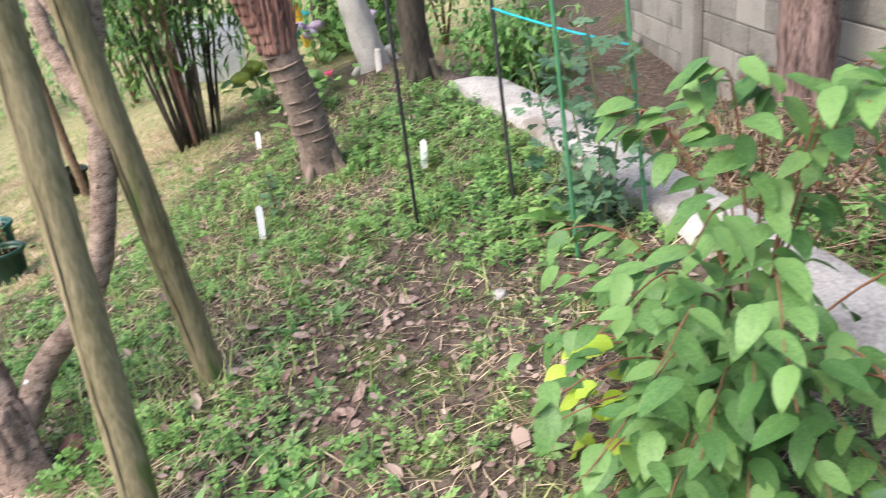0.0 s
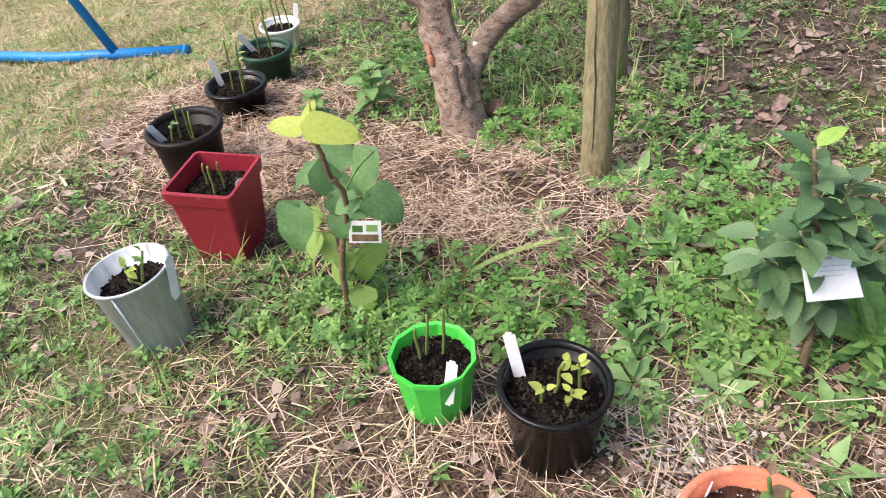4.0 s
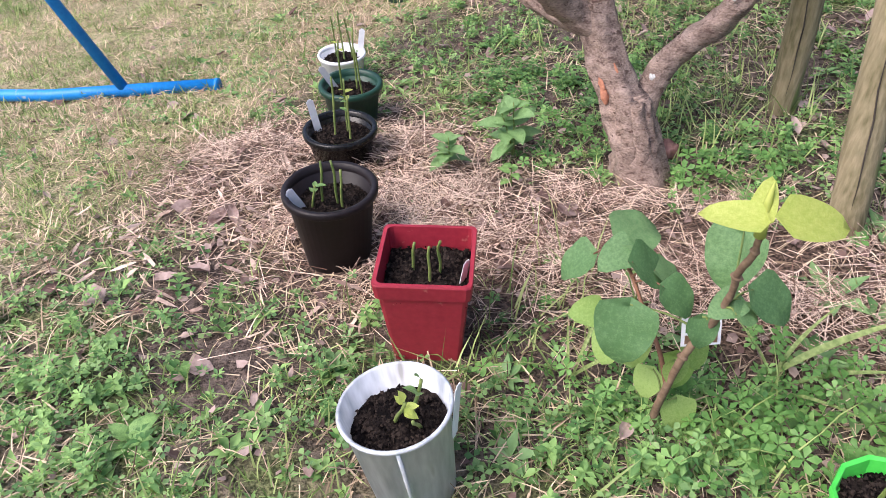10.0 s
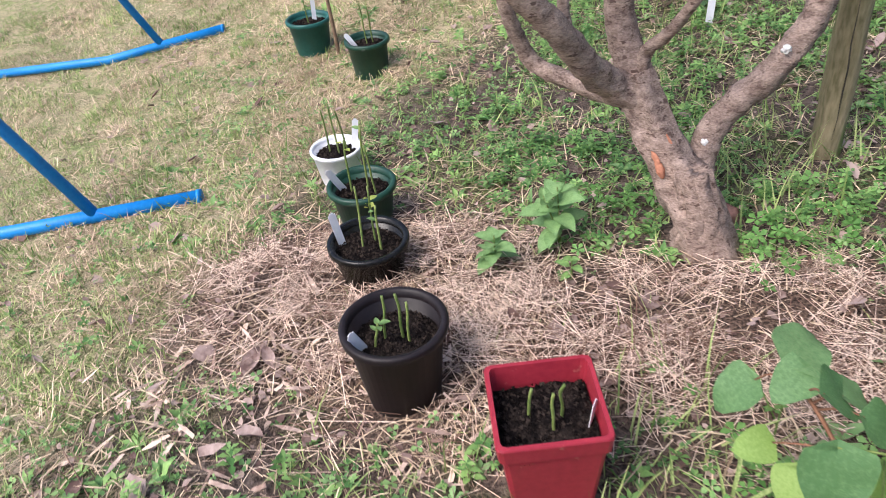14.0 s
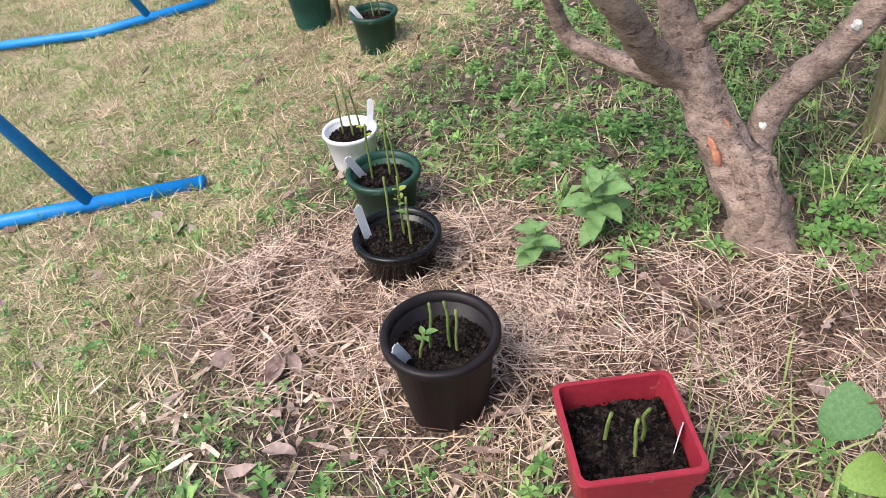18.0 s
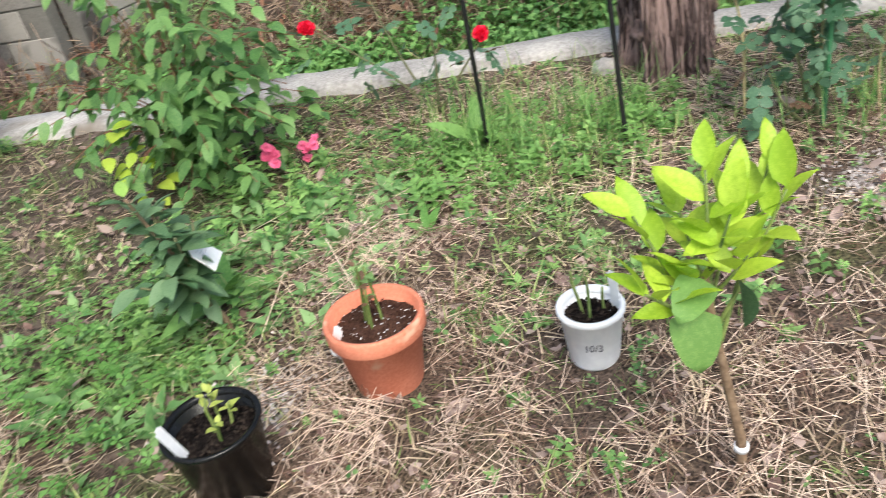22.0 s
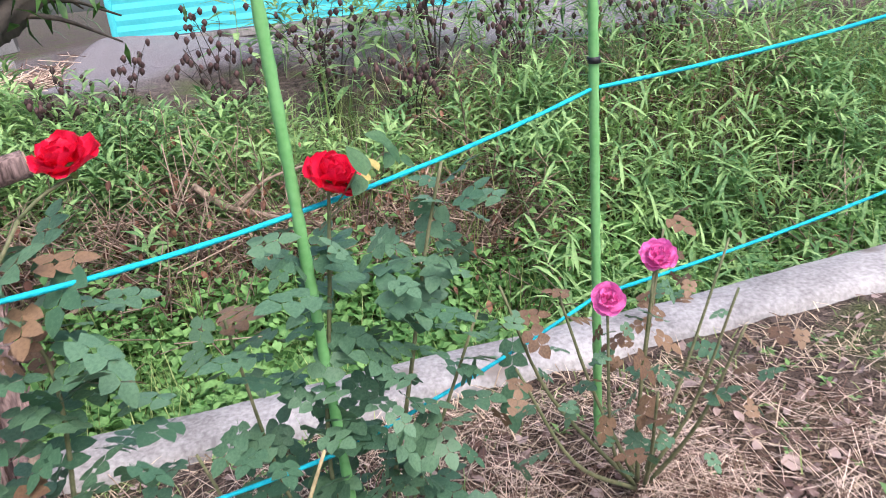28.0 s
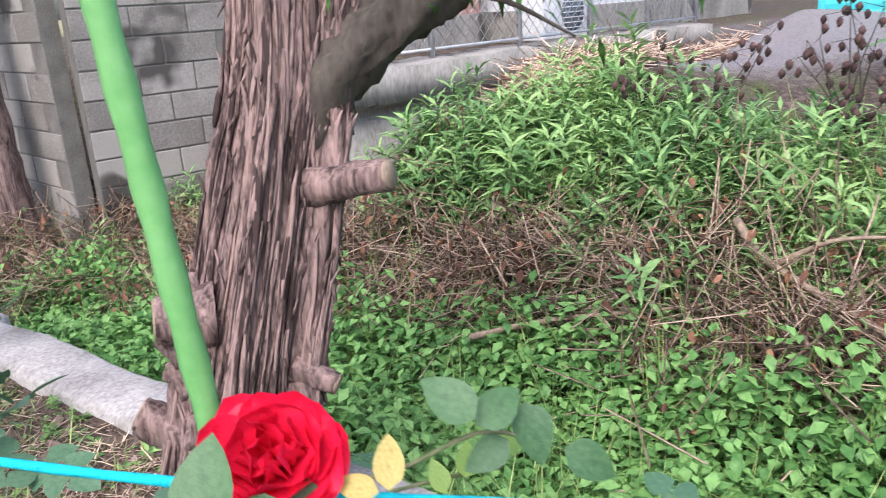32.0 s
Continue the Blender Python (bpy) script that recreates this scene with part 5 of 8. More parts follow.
def grey_citrus():
    x, y = -0.295, 0.66
    z = height(x, y)
    o = Vector((x, y, z))
    at = lambda *q: Vector(q) - o
    rnd = random.Random(3)
    t = thing("citrus_seedling", o, "young citrus tree with dusty grey green leaves and a white tag", "plant")
    trunk = curve_pts([(0.005, -0.005, -0.03), (0.0, 0.0, 0.08), at(-0.285, 0.70, 0.19), at(-0.305, 0.715, 0.33), at(-0.335, 0.735, 0.45), at(-0.37, 0.755, 0.60)], 6)
    part("trunk", tube(trunk, taper(0.0105, 0.004, len(trunk)), 9, 0.2), TWIG, t, "grey brown stem, bare at its foot")
    lines = [(trunk, 0.42, 40)]
    for p, e, n in ((10, (-0.44, 0.66, 0.40), 16), (12, (-0.20, 0.72, 0.42), 14), (14, (-0.38, 0.64, 0.48), 14), (9, (-0.42, 0.79, 0.34), 12), (16, (-0.28, 0.78, 0.52), 14)):
        q = trunk[p]
        e = at(*e)
        ln = curve_pts([q, q.lerp(e, 0.5) + Vector((0, 0, 0.02)), e], 6)
        part("branch", tube(ln, taper(0.0055, 0.003, len(ln)), 7, 0.15), CANE, t)
        lines.append((ln, 0.35, n))
    for ln, lo, n in lines:
        for k in range(n):
            f = lo + (1 - lo) * (k + rnd.random()) / n
            q = ln[min(int(f * (len(ln) - 1) + 0.5), len(ln) - 1)]
            hgt = (q.z - 0.08) / 0.5
            up = -30 + 70 * hgt + rnd.uniform(-16, 16)
            young = hgt > 0.86 and rnd.random() < 0.6
            lf = part("leaf", L_CITY if young else L_CITD, None, t, "fresh light green leaf" if young else "")
            lf.matrix_basis = Matrix.Translation(q) @ pose(0, 0, 0, up, rnd.uniform(-24, 24), k * 137.5 + rnd.uniform(-25, 25)) @ Matrix.Translation((0, 0.006, 0)) @ Matrix.Scale(rnd.uniform(0.075, 0.115) * (1.1 - 0.38 * hgt), 4)
    # hanging tag: one corner cut off
    bm = bmesh.new()
    ring = [(-0.035, 0.052), (0.04, 0.05), (0.064, -0.052), (-0.058, -0.054), (-0.066, 0.02)]
    for sy in (0.0008, -0.0008):
        bm.faces.new([bm.verts.new((px, sy, pz)) for px, pz in (ring if sy < 0 else ring[::-1])])
    bmesh.ops.bridge_loops(bm, edges=bm.edges)
    tag = part("tag", bm, LABEL_WHITE, t, "white printed hanging tag with a cut corner", smooth=False)
    tag.matrix_basis = Matrix.Translation(at(-0.30, 0.635, 0.385)) @ pose(0, 0, 0, -38, 6, 22)
    for w, hgt, dx, dz in ((0.022, 0.006, -0.012, 0.032), (0.06, 0.0015, 0, 0.016), (0.06, 0.0015, 0, 0.006), (0.05, 0.0015, -0.004, -0.004)):
        part("print", box(w, 0.001, hgt, 0.0, (dx, -0.0016, dz)), FADED_INK, tag, smooth=False)


grey_citrus()


def lime_citrus():
    x, y = -0.725, -0.783
    rnd = random.Random(4)
    z = height(x, y)
    o = Vector((x, y, z))
    at = lambda *q: Vector(q) - o
    t = thing("citrus_seedling", o, "young citrus tree with glossy lime green leaves on a bare stem", "plant")
    trunk = curve_pts([(0.0, 0.0, -0.03), (0.0, 0.004, 0.08), at(-0.72, -0.765, 0.29), at(-0.712, -0.745, 0.40), at(-0.70, -0.725, 0.50), at(-0.69, -0.715, 0.58)], 6)
    part("trunk", tube(trunk, taper(0.0115, 0.007, len(trunk)), 9, 0.2), TWIG, t, "grey brown stem")
    part("graft_clip", tube([trunk[5] - Vector((0, 0, 0.006)), trunk[5] + Vector((0, 0, 0.008))], 0.0145, 10), LABEL_WHITE, t, "white graft clip")
    for k, e in enumerate(((-0.57, -0.82, 0.735), (-0.665, -0.595, 0.69), (-0.62, -0.845, 0.71), (-0.645, -0.715, 0.765), (-0.80, -0.62, 0.62), (-0.61, -0.76, 0.70), (-0.715, -0.69, 0.6), (-0.715, -0.78, 0.64), (-0.60, -0.67, 0.67), (-0.665, -0.755, 0.69))):
        e = at(*e)
        q0 = trunk[min(20 + k, len(trunk) - 1)]
        q = curve_pts([q0, q0.lerp(e, 0.45) + Vector((0, 0, -0.01)), e], 6)
        part("shoot", tube(q, taper(0.005, 0.0025, len(q)), 6), GREEN_STEM, t)
        out = math.degrees(math.atan2(-(e.x - q0.x), e.y - q0.y))
        for j in range(6):
            f = 0.5 + 0.5 * (j + 0.5) / 6
            p = q[min(int(len(q) * f), len(q) - 1)]
            lf = part("leaf", L_CITL, None, t)
            lf.matrix_basis = Matrix.Translation(p) @ pose(0, 0, 0, 18 + 46 * f ** 2 + rnd.uniform(-22, 16), rnd.uniform(-22, 22), out + (j * 137.5 if j < 4 else rnd.uniform(-50, 50)) + rnd.uniform(-20, 20)) @ Matrix.Translation((0, 0.004, 0)) @ Matrix.Scale(rnd.uniform(0.075, 0.108), 4)
    for c, h, u, r, sz, me in (((-0.776, -0.70, 0.505), 100, -62, 8, 0.12, L_CITB), ((-0.71, -0.78, 0.54), -150, -70, 0, 0.105, L_CITD), ((-0.76, -0.69, 0.58), 70, -10, -14, 0.10, L_CITB), ((-0.68, -0.70, 0.50), -60, -50, 0, 0.09, L_CITD)):
        leaf_at(t, me, at(*c), h, u, r, sz)


lime_citrus()


def rosette(name, x, y, n, size, mesh, label, seed, up=(15, 60), category="weed"):
    rnd = random.Random(seed)
    t = thing(name, (x, y, height(x, y) - 0.005), label, category)
    leaves_on(t, mesh, [(Vector((0, 0, rnd.uniform(0, 0.03))), k * 360 / n + rnd.uniform(-25, 25), rnd.uniform(*up), size * rnd.uniform(0.65, 1.1)) for k in range(n)])


rosette("dock_plant", -0.14, 0.75, 11, 0.27, L_DOCK, "broad-leaved dock with long wavy green leaves", 1, up=(0, 75))
rosette("dock_plant", 0.02, 0.95, 7, 0.13, L_DOCK, "broad-leaved dock with long wavy green leaves", 2)
rosette("dock_plant", 0.78, 0.12, 8, 0.2, L_DOCK, "broad-leaved dock beside a black stake", 5, up=(25, 75))
rosette("dock_plant", 0.55, 2.7, 9, 0.22, L_DOCK, "broad-leaved dock by the stakes", 6, up=(25, 75))
rosette("dock_plant", 0.2, 0.15, 6, 0.13, L_DOCK, "small dock with rounded green leaves", 7)
rosette("broad_weed", -2.62, 0.62, 10, 0.075, L_WEED, "pale green weed rosette in short grass", 8)
rosette("broad_weed", -2.85, 0.95, 8, 0.06, L_WEED, "pale green weed rosette in short grass", 9)
leafy_shoot("nettle_plant", -1.80, 1.96, 0.22, L_DOCKW, 22, 0.105, "young leafy green weed in the straw mulch", "weed", 11, start=0.25, up=(-5, 45), stem_mat=GREEN_STEM, r=0.004, stems=2, spread=0.08)
leafy_shoot("nettle_plant", -2.02, 1.86, 0.13, L_DOCKW, 12, 0.09, "young leafy green weed in the straw mulch", "weed", 12, start=0.25, up=(0, 40), stem_mat=GREEN_STEM, r=0.004)
leafy_shoot("nettle_plant", -1.80, 1.74, 0.10, L_WEED, 8, 0.05, "young leafy green weed in the straw mulch", "weed", 13, start=0.25, up=(0, 40), stem_mat=GREEN_STEM, r=0.004)
leafy_shoot("nettle_plant", 0.45, 0.95, 0.25, L_WEED, 16, 0.07, "leafy green weed under the shrub", "weed", 14, start=0.2, up=(0, 40), stem_mat=GREEN_STEM, r=0.004)
leafy_shoot("grey_seedling", -0.84, 3.62, 0.25, L_CITD, 24, 0.08, "grey green seedling beside a white label", "plant", 15, start=0.1, up=(0, 45))


def petals(root, centre, r, material, n, seed, face=(0, 0, 1), layers=4):
    """A double flower of curved petals, tighter towards the heart."""
    rnd = random.Random(seed)
    me = bpy.data.meshes.get("petal_" + material.name)
    if not me:
        bm = bmesh.new()
        g = {}
        for i in range(7):
            for j in range(6):
                u, v = i / 6 * 2 - 1, j / 5
                w = 0.76 * math.sin(math.pi * (0.12 + 0.74 * v)) ** 0.6
                curl = 0.16 * math.cos(u * 7) * v ** 3
                g[i, j] = bm.verts.new((u * w, v * (1 - 0.12 * u * u), 0.35 * u * u * v + 0.30 * v * v - 0.55 * max(v - 0.72, 0) ** 1.2 + 0.22 * curl))
        for i in range(6):
            for j in range(5):
                bm.faces.new((g[i, j], g[i + 1, j], g[i + 1, j + 1], g[i, j + 1]))
        me = bpy.data.meshes.new("petal_" + material.name)
        bm.to_mesh(me)
        bm.free()
        me.polygons.foreach_set("use_smooth", [True] * len(me.polygons))
        me.materials.append(material)
    tilt = Vector((0, 0, 1)).rotation_difference(Vector(face)).to_matrix().to_4x4()
    k = 0
    for l in range(layers):
        m = max(3, int(n * (l + 1.2) / layers / 1.6))
        for i in range(m):
            o = part("petal", me, None, root)
            up = 78 - 72 * (l / max(layers - 1, 1)) + rnd.uniform(-8, 8)
            s = r * (0.62 + 0.42 * l / max(layers - 1, 1)) * rnd.uniform(0.9, 1.1)
            o.matrix_basis = Matrix.Translation(centre) @ tilt @ pose(0, 0, -0.1 * r * l, up, rnd.uniform(-10, 10), i * 360 / m + l * 31 + rnd.uniform(-12, 12)) @ Matrix.Translation((0, 0.06 * r * l, 0)) @ Matrix.Scale(s, 4)
            k += 1


def compound_data(n=5):
    """A rose leaf: leaflets in pairs along a stalk with one at its end."""
    ch = []
    one = leaf_data(0.44, 0.35, 4, 0.08, 0.12, point=0.5)
    for k in range(n // 2):
        for s in (1, -1):
            a = radians(62) * -s
            c, q = math.cos(a), math.sin(a)
            R = np.array([[c, -q, 0], [q, c, 0], [0, 0, 1]])
            ch.append((one[0] @ R.T + np.array([0, 0.22 + 0.32 * k, 0]), one[1]))
    ch.append((one[0] * 1.1 + np.array([0, 0.22 + 0.32 * (n // 2) - 0.12, 0]), one[1]))
    ch.append((np.array([(-0.008, 0, 0), (0.008, 0, 0), (0, 0.85, 0)], float), np.array([[0, 1, 2]])))
    return joined(ch)


L_ROSE = tri_mesh("rose_leaf", *compound_data(5))
L_ROSE.materials.append(ROSE_LEAF)
L_ROSEB = tri_mesh("rose_leaf_bronze", *compound_data(5))
L_ROSEB.materials.append(ROSE_BRONZE)


def rose_bush(x, y, canes, n, label, seed, size=0.11, bronze=0.12, flowers=(), low=0.2, high=9.0):
    rnd = random.Random(seed)
    z = height(x, y)
    t = thing("rose_bush", (x, y, z), label, "rose bush", "roses along the kerb")
    o = Vector((x, y, z))
    lines = []
    for c in canes:
        p = curve_pts([Vector(q) - o for q in c], 6)
        lines.append(p)
        part("cane", tube(p, taper(0.006, 0.003, len(p)), 7, 0.15), CANE, t)
    spots, spots_b = [], []
    for k in range(n):
        p = rnd.choices(lines, [len(q) ** 2 * (q[-1] - q[0]).length for q in lines])[0]
        f = low + (1 - low) * rnd.random()
        q = p[min(int(f * (len(p) - 1)), len(p) - 1)]
        s = (q + Vector((rnd.gauss(0, 0.065), rnd.gauss(0, 0.065), rnd.gauss(0, 0.05))), rnd.uniform(0, 360), rnd.uniform(-65, 45), size * rnd.uniform(0.6, 1.25))
        if s[0].z + z > high:
            continue
        (spots_b if f > 0.7 and rnd.random() < bronze * 1.6 else spots).append(s)
    leaves_on(t, L_ROSE, spots)
    leaves_on(t, L_ROSEB, spots_b)
    for fx, fy, fz, r, material, face, cnt in flowers:
        c = Vector((fx, fy, fz)) - o
        fl = part("flower", tube([c - Vector(face).normalized() * r * 0.9, c - Vector(face).normalized() * r * 0.15], [0.004, r * 0.28], 10), GREEN_STEM, t, "open double rose")
        petals(fl, c, r, material, cnt, seed + int(fx * 100), face)
        tip = min((q for p in lines for q in p), key=lambda q: (q - c).length)
        part("stalk", tube(curve_pts([tip, (tip + c) / 2 + Vector((0, 0, -0.01)), c - Vector(face).normalized() * r * 0.8], 4), 0.003, 6), CANE, t)
    return t


rose_bush(0.80, -1.08, [[(0.79, -1.09, 0.15), (0.77, -1.08, 0.55), (0.75, -1.07, 0.95), (0.84, -1.25, 1.26)], [(0.80, -1.08, 0.15), (0.80, -1.0, 0.5), (0.79, -0.93, 0.85), (0.78, -0.92, 1.05)], [(0.80, -1.07, 0.15), (0.86, -1.15, 0.55), (0.86, -1.22, 0.95), (0.85, -1.2, 1.12)], [(0.78, -1.08, 0.15), (0.7, -0.97, 0.3), (0.66, -0.92, 0.42)], [(0.8, -1.1, 0.15), (0.82, -1.05, 0.6), (0.8, -1.02, 1.0)]],
          260, "tall blue green rose bush with a red rose on top", 1, bronze=0.10, size=0.088, flowers=[(0.885, -1.32, 1.335, 0.042, PETAL_RED, (-0.4, 0.1, 1.0), 15)])
rose_bush(1.10, -1.61, [[(1.10, -1.62, 0.2), (1.07, -1.6, 0.6), (1.05, -1.66, 1.0), (1.03, -1.69, 1.2)], [(1.11, -1.6, 0.2), (1.08, -1.5, 0.55), (1.06, -1.45, 1.0)], [(1.12, -1.62, 0.2), (1.13, -1.75, 0.6), (1.14, -1.85, 1.02), (1.13, -1.9, 1.2)], [(1.1, -1.6, 0.2), (1.0, -1.45, 0.45), (0.95, -1.38, 0.75)], [(1.1, -1.64, 0.2), (1.18, -1.8, 0.5), (1.2, -1.95, 0.85)]],
          240, "tall blue green rose bush with a large red rose", 2, bronze=0.03, high=1.13, size=0.088, flowers=[(1.027, -1.702, 1.224, 0.044, PETAL_RED, (-0.45, -0.6, 0.85), 18)])
L_ROSE1 = leaf_mesh("rose_leaflet", ROSE_DARK, length=1.0, width=0.66, segs=6, fold=0.1, droop=0.2)
near_rose = [o for o in scene.objects if o.name.startswith("rose_bush")][-1]


def leaf_facing(root, me, centre, normal, tip, size):
    """One leaf of a plant by its middle, the way it faces and the way its tip points."""
    nz = Vector(normal).normalized()
    ty = (Vector(tip) - nz * Vector(tip).dot(nz)).normalized()
    tx = ty.cross(nz)
    o = part("leaf", me, None, root)
    o.matrix_basis = Matrix.Translation(Vector(centre) - root.location) @ Matrix((tx, ty, nz)).transposed().to_4x4() @ Matrix.Scale(size, 4) @ Matrix.Translation((0, -0.5, 0.04))
    return o


L_ROSE_OLD = leaf_mesh("yellowing_rose_leaflet", KIWI_LIGHT, length=1.0, width=0.6, segs=6, fold=0.1, droop=0.2)
L_ROSE_YEL = leaf_mesh("yellow_rose_leaflet", YELLOWED_LEAF, length=1.0, width=0.55, segs=6, fold=0.16, droop=0.3)
FACE = (-0.4, -0.6, 0.6)
for c, n, tip, sz, me in (
        ((0.955, -1.75, 1.262), (-0.5, -0.5, 0.4), (0.05, 0.0, 1), 0.062, L_ROSE1), ((0.985, -1.745, 1.212), FACE, (-0.8, 0.4, -0.5), 0.05, L_ROSE1), ((1.03, -1.735, 1.20), FACE, (0.6, -0.4, -0.7), 0.046, L_ROSE1),
        ((1.128, -1.785, 1.262), FACE, (-0.5, 0.3, 0.8), 0.05, L_ROSE1), ((1.165, -1.80, 1.245), FACE, (0.5, -0.5, 0.7), 0.046, L_ROSE1), ((1.19, -1.812, 1.215), FACE, (0.1, -0.1, -1), 0.05, L_ROSE1), ((1.15, -1.80, 1.21), FACE, (-0.6, 0.5, -0.6), 0.04, L_ROSE1), ((1.225, -1.84, 1.185), FACE, (0.6, -0.5, -0.6), 0.048, L_ROSE1),
        ((1.175, -1.75, 1.172), FACE, (0.2, 0, 1), 0.032, L_ROSE_OLD), ((1.145, -1.748, 1.17), FACE, (-0.2, 0, 1), 0.03, L_ROSE_OLD), ((1.21, -1.765, 1.175), FACE, (0.8, -0.5, 0.3), 0.034, L_ROSE_OLD),
        ((1.081, -1.77, 1.226), FACE, (0.1, 0, 1), 0.042, L_ROSE_YEL), ((1.062, -1.752, 1.205), FACE, (-0.6, 0.3, 0.4), 0.036, L_ROSE_YEL)):
    leaf_facing(near_rose, me, c, n, tip, sz)
for line in ([(1.03, -1.69, 1.19), (1.09, -1.75, 1.20), (1.15, -1.79, 1.225), (1.19, -1.81, 1.21)], [(1.05, -1.66, 1.12), (1.11, -1.71, 1.15), (1.17, -1.75, 1.16)], [(1.03, -1.69, 1.16), (0.995, -1.72, 1.20), (0.965, -1.745, 1.24)]):
    part("leaf_stalk", tube([q - near_rose.location for q in curve_pts(line, 4)], 0.0018, 5), CANE, near_rose)
rose_bush(1.25, -2.32, [[(1.25, -2.31, 0.3), (1.2, -2.3, 0.55), (1.15, -2.32, 0.9)], [(1.24, -2.3, 0.3), (1.15, -2.22, 0.5), (1.12, -2.21, 0.84)], [(1.26, -2.33, 0.3), (1.25, -2.45, 0.5), (1.24, -2.55, 0.8)], [(1.27, -2.33, 0.3), (1.34, -2.45, 0.5), (1.4, -2.6, 0.86)], [(1.23, -2.3, 0.3), (1.1, -2.12, 0.5), (1.05, -2.0, 0.78)], [(1.25, -2.3, 0.3), (1.22, -2.1, 0.6), (1.2, -2.0, 0.9)], [(1.26, -2.31, 0.3), (1.3, -2.22, 0.55), (1.33, -2.15, 0.82)], [(1.24, -2.33, 0.3), (1.15, -2.42, 0.52), (1.1, -2.5, 0.78)], [(1.27, -2.3, 0.3), (1.33, -2.36, 0.6), (1.36, -2.42, 0.92)], [(1.23, -2.32, 0.3), (1.12, -2.3, 0.48), (1.02, -2.28, 0.7)]],
          85, "sparse rose bush with bare canes, bronze leaves and two pink roses", 3, size=0.065, bronze=0.45, low=0.55, flowers=[(1.165, -2.335, 0.935, 0.032, PETAL_PINK, (-0.6, 0.1, 0.8), 14), (1.125, -2.215, 0.87, 0.03, PETAL_PINK, (-0.8, 0.2, 0.6), 12)])
rose_bush(1.05, 0.35, [[(1.05, 0.35, 0.2), (1.0, 0.5, 0.4), (0.9, 0.72, 0.63)], [(1.06, 0.34, 0.2), (1.02, 0.3, 0.5), (0.97, 0.33, 0.78)], [(1.05, 0.33, 0.2), (1.02, 0.2, 0.38), (0.99, 0.1, 0.5)], [(1.07, 0.36, 0.2), (1.1, 0.5, 0.5), (1.12, 0.62, 0.85)]],
          36, "loose rose bush with small red roses before the kerb", 4, size=0.09, bronze=0.1, low=0.3, flowers=[(0.9, 0.77, 0.655, 0.03, PETAL_RED, (-0.6, -0.3, 0.8), 12), (0.985, 0.33, 0.79, 0.05, PETAL_RED, (-0.7, -0.1, 0.6), 12), (1.0, 0.09, 0.535, 0.028, PETAL_RED, (-0.7, -0.2, 0.6), 10)])
rose_bush(0.68, 2.6, [[(0.68, 2.6, 0.2), (0.62, 2.65, 0.6), (0.56, 2.7, 1.0)], [(0.69, 2.59, 0.2), (0.76, 2.58, 0.6), (0.82, 2.6, 0.95)], [(0.68, 2.61, 0.2), (0.71, 2.7, 0.6), (0.68, 2.77, 1.05)], [(0.67, 2.6, 0.2), (0.55, 2.75, 0.5), (0.48, 2.85, 0.85)]],
          230, "rose bush climbing between green stakes", 6, size=0.075, bronze=0.02, low=0.1)


def flower_bits(x, y, z, n, material, seed, r=0.022):
    rnd = random.Random(seed)
    t = thing("flower_cluster", (x, y, z), "cluster of coral pink flowers on the shrub" if material is PETAL_CORAL else "small pink flower growing in the ditch", "flower")
    for k in range(n):
        c = Vector((rnd.gauss(0, 0.02), rnd.gauss(0, 0.022), rnd.gauss(0, 0.016)))
        petals(t, c, r, material, 5, seed * 10 + k, (rnd.uniform(-0.9, -0.2), rnd.uniform(-0.5, 0.5), 0.8), layers=2)


